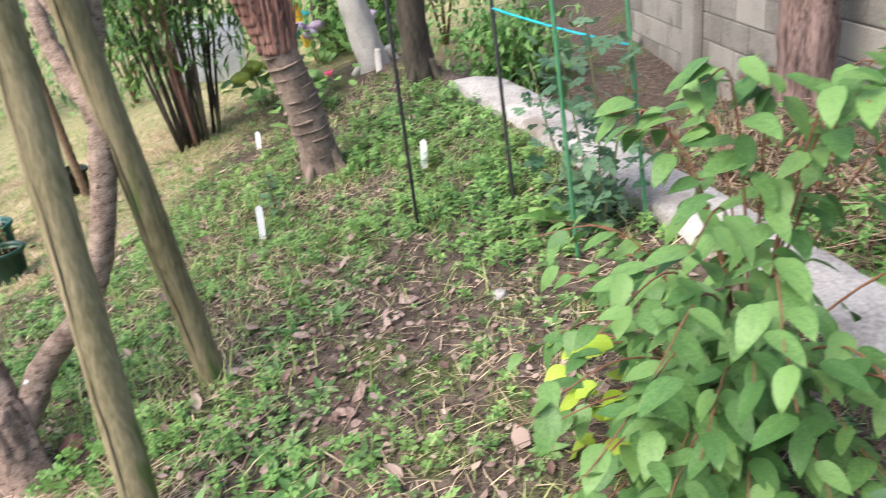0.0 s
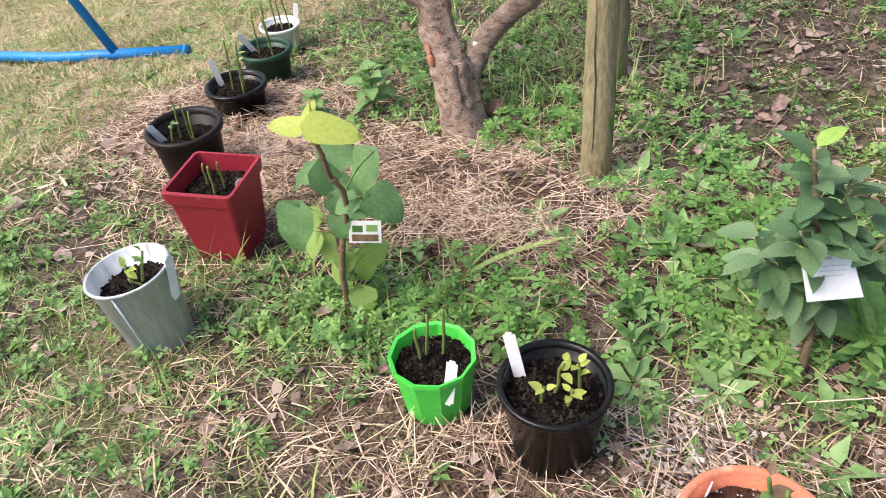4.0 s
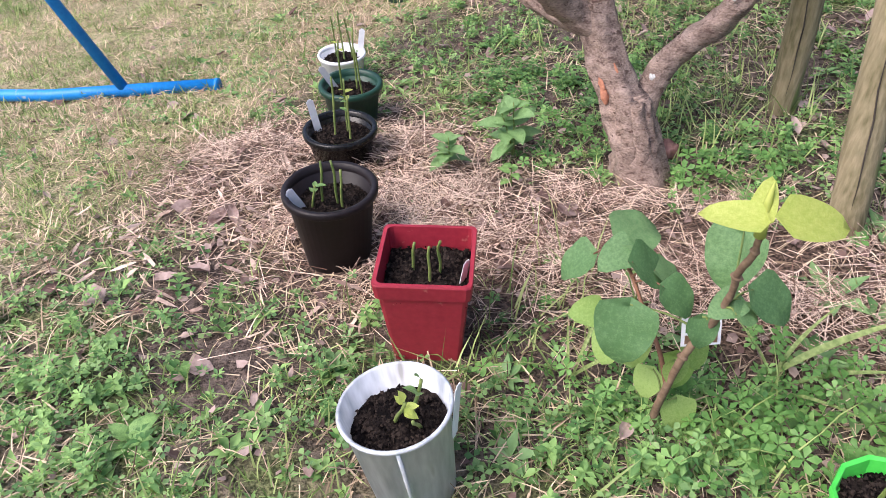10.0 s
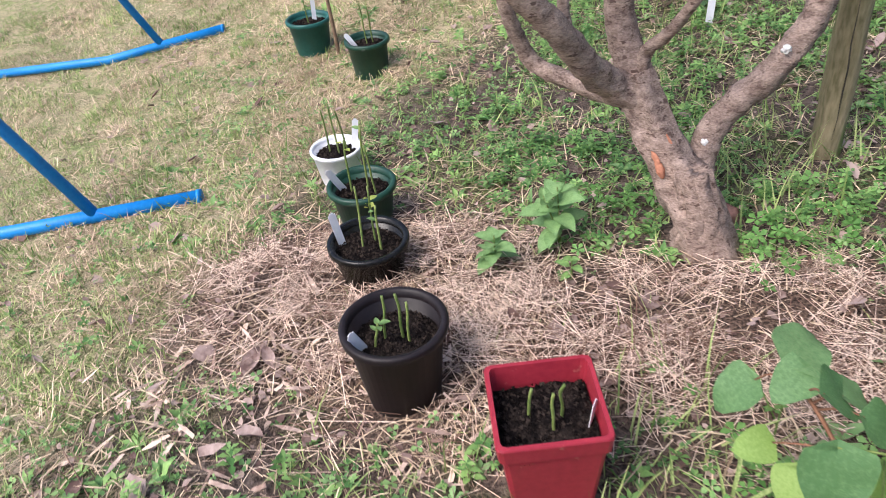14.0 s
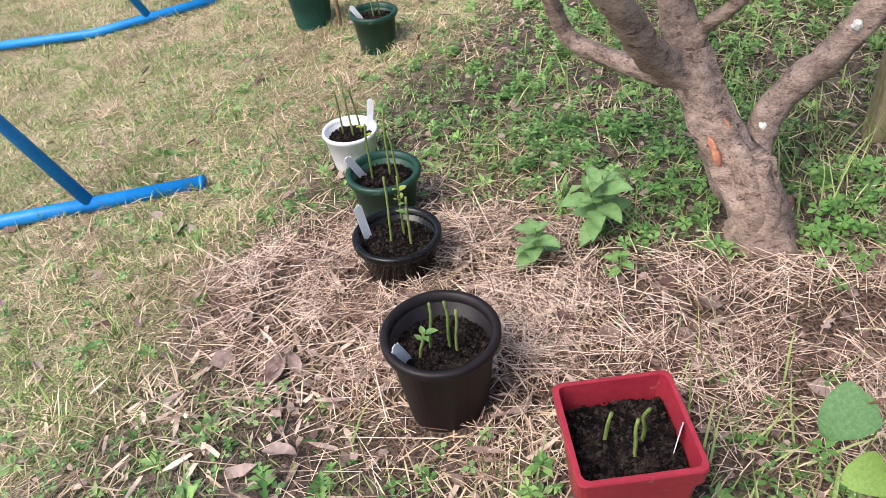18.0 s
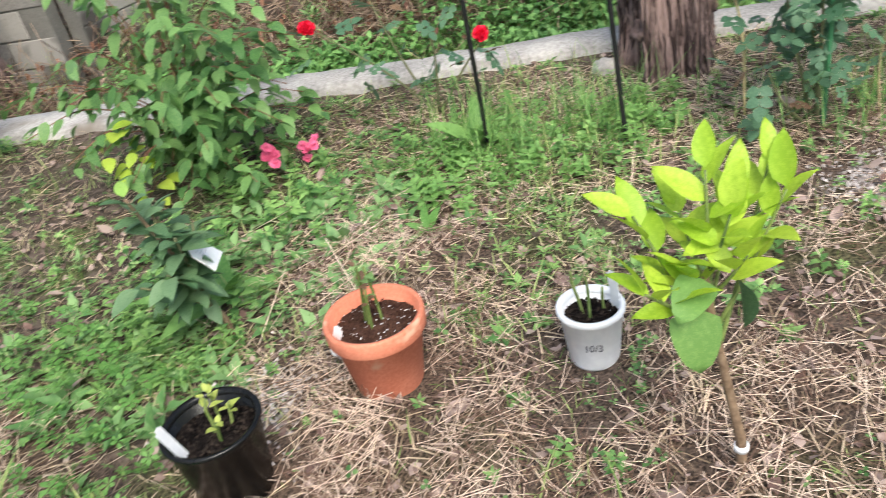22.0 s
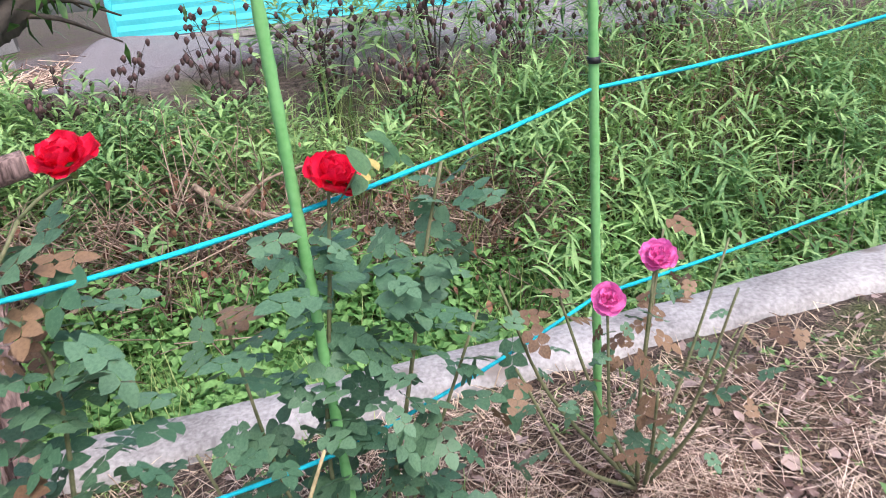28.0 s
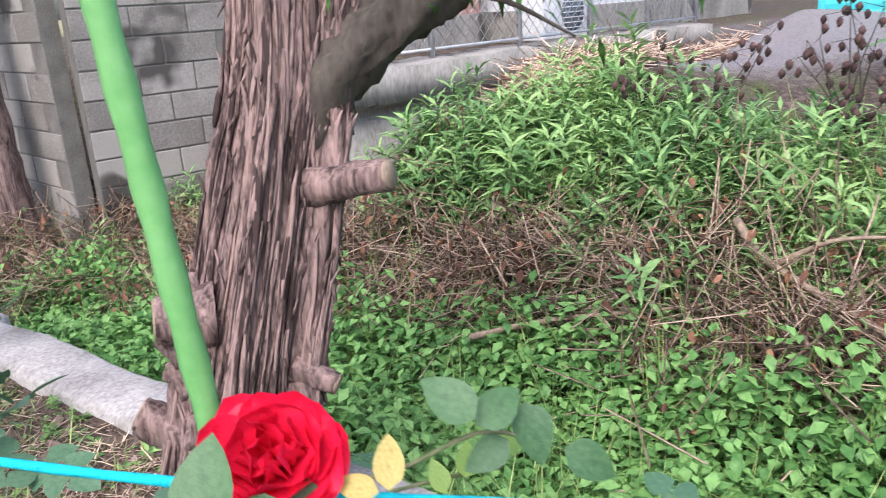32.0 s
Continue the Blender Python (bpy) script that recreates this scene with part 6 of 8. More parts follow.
def shrub():
    x, y = 0.80, 1.38
    z = height(x, y)
    rnd = random.Random(21)
    t = thing("shrub", (x, y, z), "leafy green shrub with pointed leaves overhanging the kerb", "shrub")
    o = Vector((x, y, z))
    tips = [(0.34, 1.46, 0.42), (0.38, 1.44, 0.28), (0.35, 1.40, 0.16), (0.30, 1.5, 0.75), (0.33, 1.3, 0.6),  (0.45, 1.05, 0.6), (0.42, 1.1, 0.25), (0.55, 0.95, 0.4), (0.6, 0.9, 0.72), (0.6, 1.2, 1.16), (0.85, 1.1, 1.12), (0.62, 1.05, 0.55), (0.5, 1.3, 0.3),  (0.72, 0.82, 0.5), (0.7, 0.85, 0.22), (0.85, 0.8, 0.65), (0.92, 0.82, 0.38), (1.05, 1.25, 1.15), (1.1, 1.0, 0.5), (0.5, 1.6, 1.0), (0.75, 1.75, 0.95), (1.05, 1.65, 0.9), (0.5, 1.75, 0.55), (0.42, 1.62, 0.35),  (0.75, 1.3, 1.12), (0.95, 1.2, 1.14), (0.48, 1.2, 0.45), (0.55, 1.05, 0.15), (1.2, 1.35, 0.95), (0.36, 1.15, 0.2), (0.27, 1.32, 0.32), (0.24, 1.55, 0.42), (0.32, 1.78, 0.5), (0.9, 0.76, 0.3), (1.0, 0.82, 0.55), (1.15, 0.92, 0.8), (0.4, 1.9, 0.6), (0.52, 1.5, 0.98), (0.62, 1.0, 0.35), (0.8, 0.95, 0.55), (0.5, 0.98, 0.5)]
    # shoots that lean out over the pots
    tips += [(0.3, 0.85, 0.6), (0.42, 0.85, 0.8), (0.5, 0.86, 0.6), (0.4, 0.8, 0.48), (0.25, 0.92, 0.45), (0.35, 0.95, 0.82), (0.6, 0.8, 0.85), (0.55, 0.76, 0.4), (0.2, 1.02, 0.58), (0.32, 0.82, 0.28), (0.5, 0.95, 0.95), (0.66, 0.86, 0.68)]
    dark, lime = [], []
    for k, tp in enumerate(tips):
        d = Vector(tp) - o
        p = curve_pts([(0, 0, 0.0), Vector((d.x * 0.2, d.y * 0.2, d.z * 0.5 + 0.05)), Vector((d.x * 0.6, d.y * 0.6, d.z * 0.9 + 0.07)), d], 6)
        part("branch", tube(p, taper(0.0045, 0.0015, len(p)), 6, 0.1), RED_TWIG, t)
        m = len(p)
        for j in range(19):
            f = 0.25 + 0.75 * (j + rnd.random()) / 19
            q = p[min(int(f * (m - 1)), m - 1)] + Vector((rnd.gauss(0, 0.025), rnd.gauss(0, 0.025), rnd.gauss(0, 0.02)))
            head = math.degrees(math.atan2(-d.x, d.y)) + (62 if j % 2 else -62) * (1.15 - 0.5 * f) + rnd.uniform(-30, 30)
            s = (q, head, rnd.uniform(-42, 16), rnd.uniform(0.068, 0.115) * (1.1 - 0.25 * f))
            (lime if (k in (0, 1, 2) and f > 0.72) else dark).append(s)
    leaves_on(t, L_SHRUB, dark)
    leaves_on(t, L_SHRUBL, lime)


shrub()
flower_bits(0.62, 0.93, 0.235, 7, PETAL_CORAL, 1)
flower_bits(0.70, 0.80, 0.24, 7, PETAL_CORAL, 2)
flower_bits(-0.74, 5.58, 0.3, 6, PETAL_CORAL, 3, 0.035)


def hydrangea(x, y, material, label, seed):
    """A low round bush with domed flower heads."""
    rnd = random.Random(seed)
    t = thing("hydrangea", (x, y, height(x, y)), label, "shrub", "hydrangeas under the trees")
    leaves_on(t, L_WEED, [(Vector((rnd.gauss(0, 0.16), rnd.gauss(0, 0.16), rnd.uniform(0.05, 0.28))), rnd.uniform(0, 360), rnd.uniform(-30, 40), rnd.uniform(0.09, 0.14)) for _ in range(60)])
    for k in range(5):
        c = Vector((rnd.gauss(0, 0.13), rnd.gauss(0, 0.13), rnd.uniform(0.28, 0.36)))
        part("stem", tube([(c.x * 0.3, c.y * 0.3, -0.02), c], 0.005, 5), GREEN_STEM, t)
        bm = bmesh.new()
        bmesh.ops.create_icosphere(bm, subdivisions=3, radius=0.07)
        for v in bm.verts:
            v.co *= 1 + 0.22 * noise.noise(v.co * 90 + c * 50)
            v.co.z *= 0.6
        bmesh.ops.translate(bm, vec=c, verts=bm.verts)
        part("flower_head", bm, material, t)


hydrangea(-0.95, 6.9, LILAC, "low hydrangea with lilac flower heads", 1)
hydrangea(-0.55, 6.6, LILAC, "low hydrangea with pale lilac blue flower heads", 2)
hydrangea(-1.3, 6.0, KIWI_PALE, "low bush with yellow green tips", 3)
hydrangea(-0.9, 5.2, CLOVER, "low leafy bush behind the palm", 4)
part("yellow_pole", tube([(-1.25, 8.3, -0.1), (-1.4, 8.28, 0.6), (-1.75, 8.25, 1.9)], 0.055, 12), YELLOW_PAINT)
tagged(scene.objects["yellow_pole"], "slanting yellow painted pole at the garden's end", "pole")
part("plastic_tub", lathe([(0.26, 0), (0.34, 0.3), (0.36, 0.32), (0.33, 0.32), (0.25, 0.03)]), ROPE)
scene.objects["plastic_tub"].location = (-1.75, 9.4, height(-1.75, 9.4))
tagged(scene.objects["plastic_tub"], "turquoise plastic tub standing on the far grass", "tub")
part("metal_sheet", box(0.75, 0.05, 0.7, 0.01), STEEL)
scene.objects["metal_sheet"].matrix_basis = pose(-2.35, 8.2, height(-2.35, 8.2) + 0.38, -12, 8, 10)
tagged(scene.objects["metal_sheet"], "grey metal sheet leaning behind the cane clump", "sheet")
flower_bits(2.4, -3.9, 0.75, 1, PETAL_PINK, 4, 0.035)


def sapling(x, y, h, label, seed, lean=(0, 0), crown=0, leafm=None, r=0.012):
    rnd = random.Random(seed)
    z = height(x, y)
    t = thing("sapling", (x, y, z), label, "young tree")
    pts = curve_pts([(0, 0, -0.03), (rnd.uniform(-0.02, 0.02), rnd.uniform(-0.02, 0.02), h * 0.35), (lean[0] * 0.6, lean[1] * 0.6, h * 0.7), (lean[0], lean[1], h)], 6)
    part("trunk", tube(pts, taper(r, r * 0.5, len(pts)), 9, 0.2), TWIG, t)
    ends = []
    for k in range(5):
        f = 0.55 + 0.1 * k
        b = pts[int(f * (len(pts) - 1))]
        e = b + Vector((rnd.uniform(-0.3, 0.3), rnd.uniform(-0.3, 0.3), rnd.uniform(0.1, 0.35)))
        part("branch", tube(curve_pts([b, (b + e) / 2 + Vector((0, 0, 0.04)), e], 4), taper(r * 0.5, 0.002, 9), 6), TWIG, t)
        ends.append((b, e))
    spots = [(rnd.choice(ends)[0].lerp(rnd.choice(ends)[1], rnd.random()), rnd.uniform(0, 360), rnd.uniform(-40, 20), rnd.uniform(0.08, 0.13)) for _ in range(crown)]
    leaves_on(t, leafm or L_SHRUB, spots)


sapling(1.50, -3.21, 1.5, "thin bare-stemmed young tree beside the kerb", 31, (-0.03, 0.02), 30, r=0.014)
sapling(-2.75, 4.3, 1.3, "thin young tree with large leaves by the lawn", 32, (-0.1, 0.1), 40, r=0.012)
stake(-2.62, 5.2, (-2.7, 5.22, 1.1), TWIG, "short wooden stake beside the lawn", 0.03)


# ---- large trunks ----
def cypress():
    base = Vector((1.43, -0.60, 0.18))
    t = thing("cypress_tree", base, "old cypress trunk with stringy reddish bark and sawn stubs", "tree")
    line = [(1.40, -0.61, 0.0), (1.43, -0.60, 0.2), (1.52, -0.58, 0.5), (1.62, -0.555, 0.8), (1.73, -0.53, 1.12), (1.82, -0.51, 1.42), (1.88, -0.48, 1.8), (1.95, -0.44, 2.6)]
    p = [q - base for q in curve_pts(line, 8)]
    rad = taper(0.165, 0.125, len(p))
    rad = [r * (1 + 0.22 * math.exp(-i / 6)) for i, r in enumerate(rad)]
    part("trunk", tube(p, rad, 56, 0.14, lobes=0.15, lobe_n=5, seed=2.0, twist=0.03), CYPRESS_BARK, t, "fluted trunk with peeling bark")
    rng = random.Random(8)
    bm = bmesh.new()
    for k in range(1250):
        ln = rng.randrange(4, 12)
        i0 = rng.randrange(0, len(p) - ln)
        a = rng.uniform(0, 2 * math.pi)
        w = rng.uniform(0.002, 0.0085)
        lift = rng.uniform(-0.002, 0.006)
        pts = []
        for i in range(i0, i0 + ln):
            d = (p[min(i + 1, len(p) - 1)] - p[max(i - 1, 0)]).normalized()
            side = d.cross(Vector((0.3, 1, 0.2))).normalized()
            up = d.cross(side)
            aa = a + 0.03 * math.sin(i * 0.5 + k)
            r = rad[i] * (1 + 0.15 * math.sin(5 * aa + 2.0 + 0.03 * i) + 0.075 * math.sin(11 * aa + 3.4)) + lift + (0.018 if i in (i0, i0 + ln - 1) and rng.random() < 0.35 else 0)
            pts.append(p[i] + (side * math.cos(aa) + up * math.sin(aa)) * r)
        tube(pts, [w * 0.4] + [w] * (ln - 2) + [w * 0.3], 4, 0.4, bm=bm, seed=k)
    tagged(part("bark_strip", bm, BARK_STRIP, t, "shaggy strips of peeling bark"), kind="stuff")
    L = lambda *q: Vector(q) - base
    limb = curve_pts([L(1.74, -0.52, 1.22), L(1.86, -0.61, 1.38), L(1.98, -0.69, 1.49), L(2.1, -0.76, 1.56), L(2.2, -0.82, 1.6)], 6)
    part("limb", tube(limb, taper(0.10, 0.04, len(limb)), 24, 0.35, lobes=0.12, seed=4), DARK_BARK, t, "dark mossy side limb")
    rnd = random.Random(3)
    for k in range(9):
        q = limb[rnd.randrange(10, len(limb))]
        e = q + Vector((rnd.uniform(-0.05, 0.3), rnd.uniform(-0.3, 0.05), rnd.uniform(-0.12, 0.25)))
        part("twig", tube(curve_pts([q, q.lerp(e, 0.5) + Vector((0, 0, 0.03)), e], 4), taper(0.012, 0.003, 9), 6, 0.3, seed=k), DARK_BARK, t)
    for a, b, r, nm in (((1.72, -0.60, 1.12), (1.83, -0.83, 1.17), 0.04, "stub"), ((1.5, -0.55, 0.86), (1.38, -0.50, 0.87), 0.06, "stub"), ((1.42, -0.52, 0.55), (1.33, -0.43, 0.62), 0.05, "stub"), ((1.5, -0.7, 0.42), (1.5, -0.78, 0.43), 0.045, "stub"), ((1.62, -0.68, 0.72), (1.68, -0.76, 0.68), 0.03, "stub")):
        a, b = L(*a), L(*b)
        s = part(nm, tube(curve_pts([a, a.lerp(b, 0.5), b], 3), [r * 1.3, r * 1.15, r * 1.05, r, r, r * 0.97, r * 0.92], 16, 0.25, lobes=0.06, seed=r * 50), CYPRESS_BARK, t, "sawn branch stub")
        dd = (b - a).normalized()
        part("cut_face", tube([b - dd * 0.002, b + dd * 0.005], [r * 0.86, r * 0.8], 16, 0.08), CUT_WOOD, s, "pale sawn wood")
    # burls swelling round the old stubs
    for c, r, sd in (((1.49, -0.51, 0.80), 0.085, 1.0), ((1.46, -0.49, 0.70), 0.07, 2.0), ((1.43, -0.52, 0.56), 0.075, 3.0), ((1.49, -0.47, 0.9), 0.05, 4.0), ((1.49, -0.69, 0.40), 0.055, 6.0), ((1.40, -0.51, 0.36), 0.065, 7.0)):
        bm = bmesh.new()
        bmesh.ops.create_icosphere(bm, subdivisions=4, radius=r)
        for v in bm.verts:
            d = v.co.normalized()
            v.co *= 1 + 0.5 * noise.noise(d * 1.5 + Vector((sd * 7, 0, 0))) + 0.22 * noise.noise(Vector((d.x * 7, d.y * 7, d.z * 2.5)) + Vector((0, sd * 5, 0)))
        bmesh.ops.translate(bm, vec=L(*c), verts=bm.verts)
        part("burl", bm, CYPRESS_BARK, t, "gnarled swelling round an old stub")
    rng = np.random.default_rng(9)
    n = 260
    pos = np.array([2.25, -0.85, 1.72]) + rng.standard_normal((n, 3)) * np.array([0.16, 0.12, 0.1]) - np.array(base)
    part("foliage", tri_mesh("foliage", *scatter(leaf_data(1, 0.25, 2, 0.1, 0.4), pos, turns(n, -0.5, rng, 0.6), rng.uniform(0.05, 0.11, n))), DARK_FOLIAGE, t, "dark green scale foliage")


cypress()


def plain_trunk(name, line, r0, r1, material, label, sides=18, rough=0.25, lobes=0.04):
    base = Vector(line[0])
    t = thing(name, base, label, "tree")
    p = [q - base for q in curve_pts(line, 7)]
    rad = taper(r0, r1, len(p))
    rad = [r * (1 + 0.25 * math.exp(-i / 3)) for i, r in enumerate(rad)]
    part("trunk", tube(p, rad, sides, rough, lobes=lobes, seed=r0 * 31), material, t)
    foot = Vector((0, 0, height(base.x, base.y) - base.z))
    for k in range(4):
        a = k * 1.6 + r0 * 40
        d = Vector((math.cos(a), math.sin(a), 0))
        part("root", tube(curve_pts([foot + d * r0 * 0.7 + Vector((0, 0, 0.14)), foot + d * r0 * 1.05 + Vector((0, 0, 0.05)), foot + d * r0 * 1.7 - Vector((0, 0, 0.05))], 4), taper(r0 * 0.3, r0 * 0.25, 9), 9, 0.3, seed=k), material, t)
    return t, base, p


plain_trunk("tree", [(2.05, 3.75, -0.5), (2.03, 3.8, 0.4), (2.0, 3.85, 1.2), (1.95, 3.9, 3.2)], 0.16, 0.13, CYPRESS_BARK, "brown barked tree in front of the block wall")
plain_trunk("tree", [(-0.36, 5.85, 0.1), (-0.48, 5.85, 0.7), (-0.62, 5.9, 1.3), (-0.95, 5.95, 3.0)], 0.12, 0.09, PALE_BARK, "leaning tree with smooth whitish bark")
plain_trunk("tree", [(0.0, 5.1, 0.1), (-0.03, 5.12, 0.7), (-0.02, 5.15, 1.3), (0.0, 5.2, 3.0)], 0.10, 0.085, DARK_BARK, "dark mossy tree trunk")
plain_trunk("tree", [(-0.85, 7.5, 0.1), (-1.0, 7.5, 0.9), (-1.15, 7.5, 3.0)], 0.14, 0.11, DARK_BARK, "dark tree trunk at the end of the garden")


def palm():
    t, base, p = plain_trunk("palm_tree", [(-0.63, 4.13, 0.02), (-0.67, 4.12, 0.4), (-0.75, 4.10, 0.85), (-0.86, 4.08, 1.3), (-1.0, 4.05, 2.4)], 0.105, 0.10, PALM_BARK, "young fan palm with a ringed lower trunk and fibrous sheath", 20, 0.15)
    for k in range(3, 17):
        q = p[k]
        d = (p[k + 1] - p[k - 1]).normalized()
        part("ring_scar", tube([q - d * 0.008, q, q + d * 0.008], [0.098, 0.113, 0.098], 18, 0.2, seed=k), PALM_BARK, t)
    rng = random.Random(4)
    for k in range(240):
        i = rng.randrange(14, len(p) - 3)
        a = rng.uniform(0, 6.28)
        q = p[i] + Vector((math.cos(a), math.sin(a), 0)) * 0.10
        e = q + Vector((math.cos(a) * rng.uniform(0.0, 0.05), math.sin(a) * rng.uniform(0.0, 0.05), rng.uniform(0.08, 0.26)))
        part("leaf_base", tube(curve_pts([q - Vector((0, 0, 0.06)), q, e], 3), [0.012, 0.018, 0.018, 0.014, 0.011, 0.007, 0.002], 6, 0.6, seed=k), PALM_FIBRE, t)


palm()


def bamboo_clump():
    t = thing("bamboo_clump", (-1.85, 5.65, height(-1.85, 5.65)), "dense clump of canes with dark green leaves", "shrub")
    rng = random.Random(6)
    g = np.random.default_rng(6)
    for k in range(34):
        a, r = rng.uniform(0, 6.28), rng.uniform(0, 0.2)
        b = Vector((r * math.cos(a), r * math.sin(a), -0.03))
        e = Vector((b.x * 3.2 + rng.uniform(-0.2, 0.2), b.y * 3.2 + rng.uniform(-0.2, 0.2), rng.uniform(1.2, 2.2)))
        part("cane", tube(curve_pts([b, b.lerp(e, 0.5) + Vector((0, 0, 0.12)), e], 4), taper(0.015, 0.007, 9), 6, 0.15), DARK_BARK if k % 3 else PALM_FIBRE, t)
    n = 3200
    pos = g.standard_normal((n, 3)) * np.array([0.42, 0.42, 0.38]) + np.array([0, 0, 1.25])
    pos = pos[pos[:, 2] > 0.55]
    n = len(pos)
    part("foliage", tri_mesh("clump_leaves", *scatter(leaf_data(1, 0.22, 2, 0.1, 0.3), pos, turns(n, -0.45, g, 0.5), g.uniform(0.08, 0.16, n))), DARK_FOLIAGE, t, "mass of narrow dark leaves")


bamboo_clump()


def far_hedge():
    """Bushes that close the end of the garden."""
    g = np.random.default_rng(12)
    for k, (x, y, r, h) in enumerate([(-0.6, 7.2, 0.6, 0.5), (0.7, 6.3, 0.5, 0.5), (-3.6, 9.0, 0.9, 1.2), (-5.6, 10.0, 1.1, 1.4), (-7.8, 9.6, 1.0, 1.3), (-1.9, 9.2, 0.9, 1.6), (0.2, 9.4, 1.0, 1.4), (-10, 8, 1.2, 1.5)]):
        z = height(x, y)
        t = thing("bush", (x, y, z), "green bush at the end of the garden", "bush", "far bushes")
        n = 1500
        pos = g.standard_normal((n, 3)) * np.array([r, r, h]) * 0.45 + np.array([0, 0, h * 0.75])
        pos[:, 2] = np.abs(pos[:, 2])
        part("foliage", tri_mesh("bush_leaves", *scatter(leaf_data(1, 0.5, 2, 0.1, 0.3), pos, turns(n, -0.3, g, 0.6), g.uniform(0.06, 0.12, n))), NETTLE if k % 2 else WEED, t)
        for s in range(4):
            a = s * 1.6
            part("stem", tube([(0, 0, -0.05), (0.15 * math.cos(a), 0.15 * math.sin(a), h * 0.5), (0.3 * math.cos(a), 0.3 * math.sin(a), h)], [0.02, 0.014, 0.006], 6), TWIG, t)


far_hedge()

# ---- ground cover: countless small plants, straw and leaves ----
RNG = np.random.default_rng(77)


LATTICE = np.random.default_rng(5).uniform(0, 1, (64, 64))


def fuzz(x, y, size, seed=0):
    """Soft random patches of about a size in metres, from 0 to 1, with finer ones on top."""
    out, amp, tot = 0.0, 1.0, 0.0
    for k in range(3):
        u, v = np.asarray(x) / size + 17.3 * seed + 5.1 * k, np.asarray(y) / size + 9.7 * seed + 3.3 * k
        i, j = np.floor(u).astype(int), np.floor(v).astype(int)
        f, g = step01(u - i), step01(v - j)
        q = lambda m, n: LATTICE[(i + m) % 64, (j + n) % 64]
        out = out + amp * ((q(0, 0) * (1 - f) + q(1, 0) * f) * (1 - g) + (q(0, 1) * (1 - f) + q(1, 1) * f) * g)
        tot += amp
        amp, size = amp * 0.5, size * 0.47
    return np.clip((out / tot - 0.5) * 1.7 + 0.5, 0, 1)


def wob(x, y, s, a=0.0):
    return np.sin(s * x + 1.7 * np.sin(s * 0.7 * y + a)) * np.sin(s * 0.9 * y + 1.3 * np.sin(s * 0.8 * x + 2 * a)) * 0.5 + 0.5


def grown(n, x0, x1, y0, y1, density, rng=RNG, margin=0.02):
    """Places inside the garden, picked by a density from 0 to 1."""
    x, y = rng.uniform(x0, x1, n), rng.uniform(y0, y1, n)
    keep = rng.uniform(0, 1, n) < density(x, y)
    keep &= x < kerb_x(y) - margin
    for px, py, pr in POTS:
        keep &= (x - px) ** 2 + (y - py) ** 2 > pr * pr
    x, y = x[keep], y[keep]
    return np.stack([x, y, land_z(x, y) + land_n(x, y)], 1)


def lush(x, y):
    """Where weeds grow thick."""
    w = 0.9 * blob(x, y, -1.35, 0.72, 0.34, 0.26) + 0.8 * blob(x, y, -0.55, 0.95, 0.35, 0.5) + 0.7 * blob(x, y, -1.15, 2.1, 0.4, 0.35) + 0.6 * blob(x, y, -0.45, 1.9, 0.6, 0.6)
    w += 0.7 * blob(x, y, -1.75, 2.75, 0.7, 0.5) + 0.75 * blob(x, y, 0.45, 0.75, 0.6, 0.45) + 0.5 * blob(x, y, 0.75, -0.1, 0.35, 0.55) + 0.85 * blob(x, y, 0.0, 3.9, 1.2, 0.9) + 0.6 * blob(x, y, -2.65, 0.55, 0.6, 0.5)
    w += 0.5 * blob(x, y, 0.2, 0.55, 0.6, 0.45) + 0.3 * blob(x, y, 0.1, -0.6, 0.7, 0.5) + 0.55 * blob(x, y, -1.0, 3.3, 0.8, 0.8) + 0.6 * blob(x, y, -2.0, 0.65, 0.4, 0.3) + 0.5 * blob(x, y, 1.0, -1.35, 0.3, 0.5) + 0.45 * blob(x, y, -0.1, -0.1, 0.6, 0.5) + 0.35 + 0.4 * blob(x, y, -0.6, 3.0, 0.7, 0.5) + 0.5 * blob(x, y, -3.2, 0.2, 0.8, 0.8)
    return np.clip(w, 0, 1.2)


def thin_straw(x, y):
    return np.clip(1.15 - 1.15 * mulch(x, y), 0.04, 1)


BLADE = (np.array([(-0.5, 0, 0), (0.5, 0, 0), (-0.38, 0.55, 0.04), (0.38, 0.55, 0.04), (0, 1, -0.06)], float) * np.array([0.045, 1, 1]), np.array([[0, 1, 3], [0, 3, 2], [2, 3, 4]]))
TURF = (BLADE[0] * np.array([1.7, 1, 1]), BLADE[1])
SWARD = (BLADE[0] * np.array([1.55, 1, 1]), BLADE[1])
DRY_BLADE = (BLADE[0] * np.array([1.0, 1, 1]), BLADE[1])
STICK = (np.array([(-0.5, -0.5, 0.3), (0.5, -0.5, 0.3), (0, -0.5, -0.4), (-0.5, 0.5, 0.3), (0.5, 0.5, 0.3), (0, 0.5, -0.4)], float) * np.array([0.016, 1, 0.016]), np.array([[0, 1, 4], [0, 4, 3], [1, 2, 5], [1, 5, 4], [2, 0, 3], [2, 3, 5]]))


def kite(width, fold=0.1, droop=0.15, wide=0.5):
    """The simplest folded leaf, one long."""
    return np.array([(0, 0, 0), (-width / 2, wide, fold), (0, wide + 0.05, 0), (width / 2, wide, fold), (0, 1, -droop)], float), np.array([[0, 2, 1], [0, 3, 2], [1, 2, 4], [2, 3, 4]])


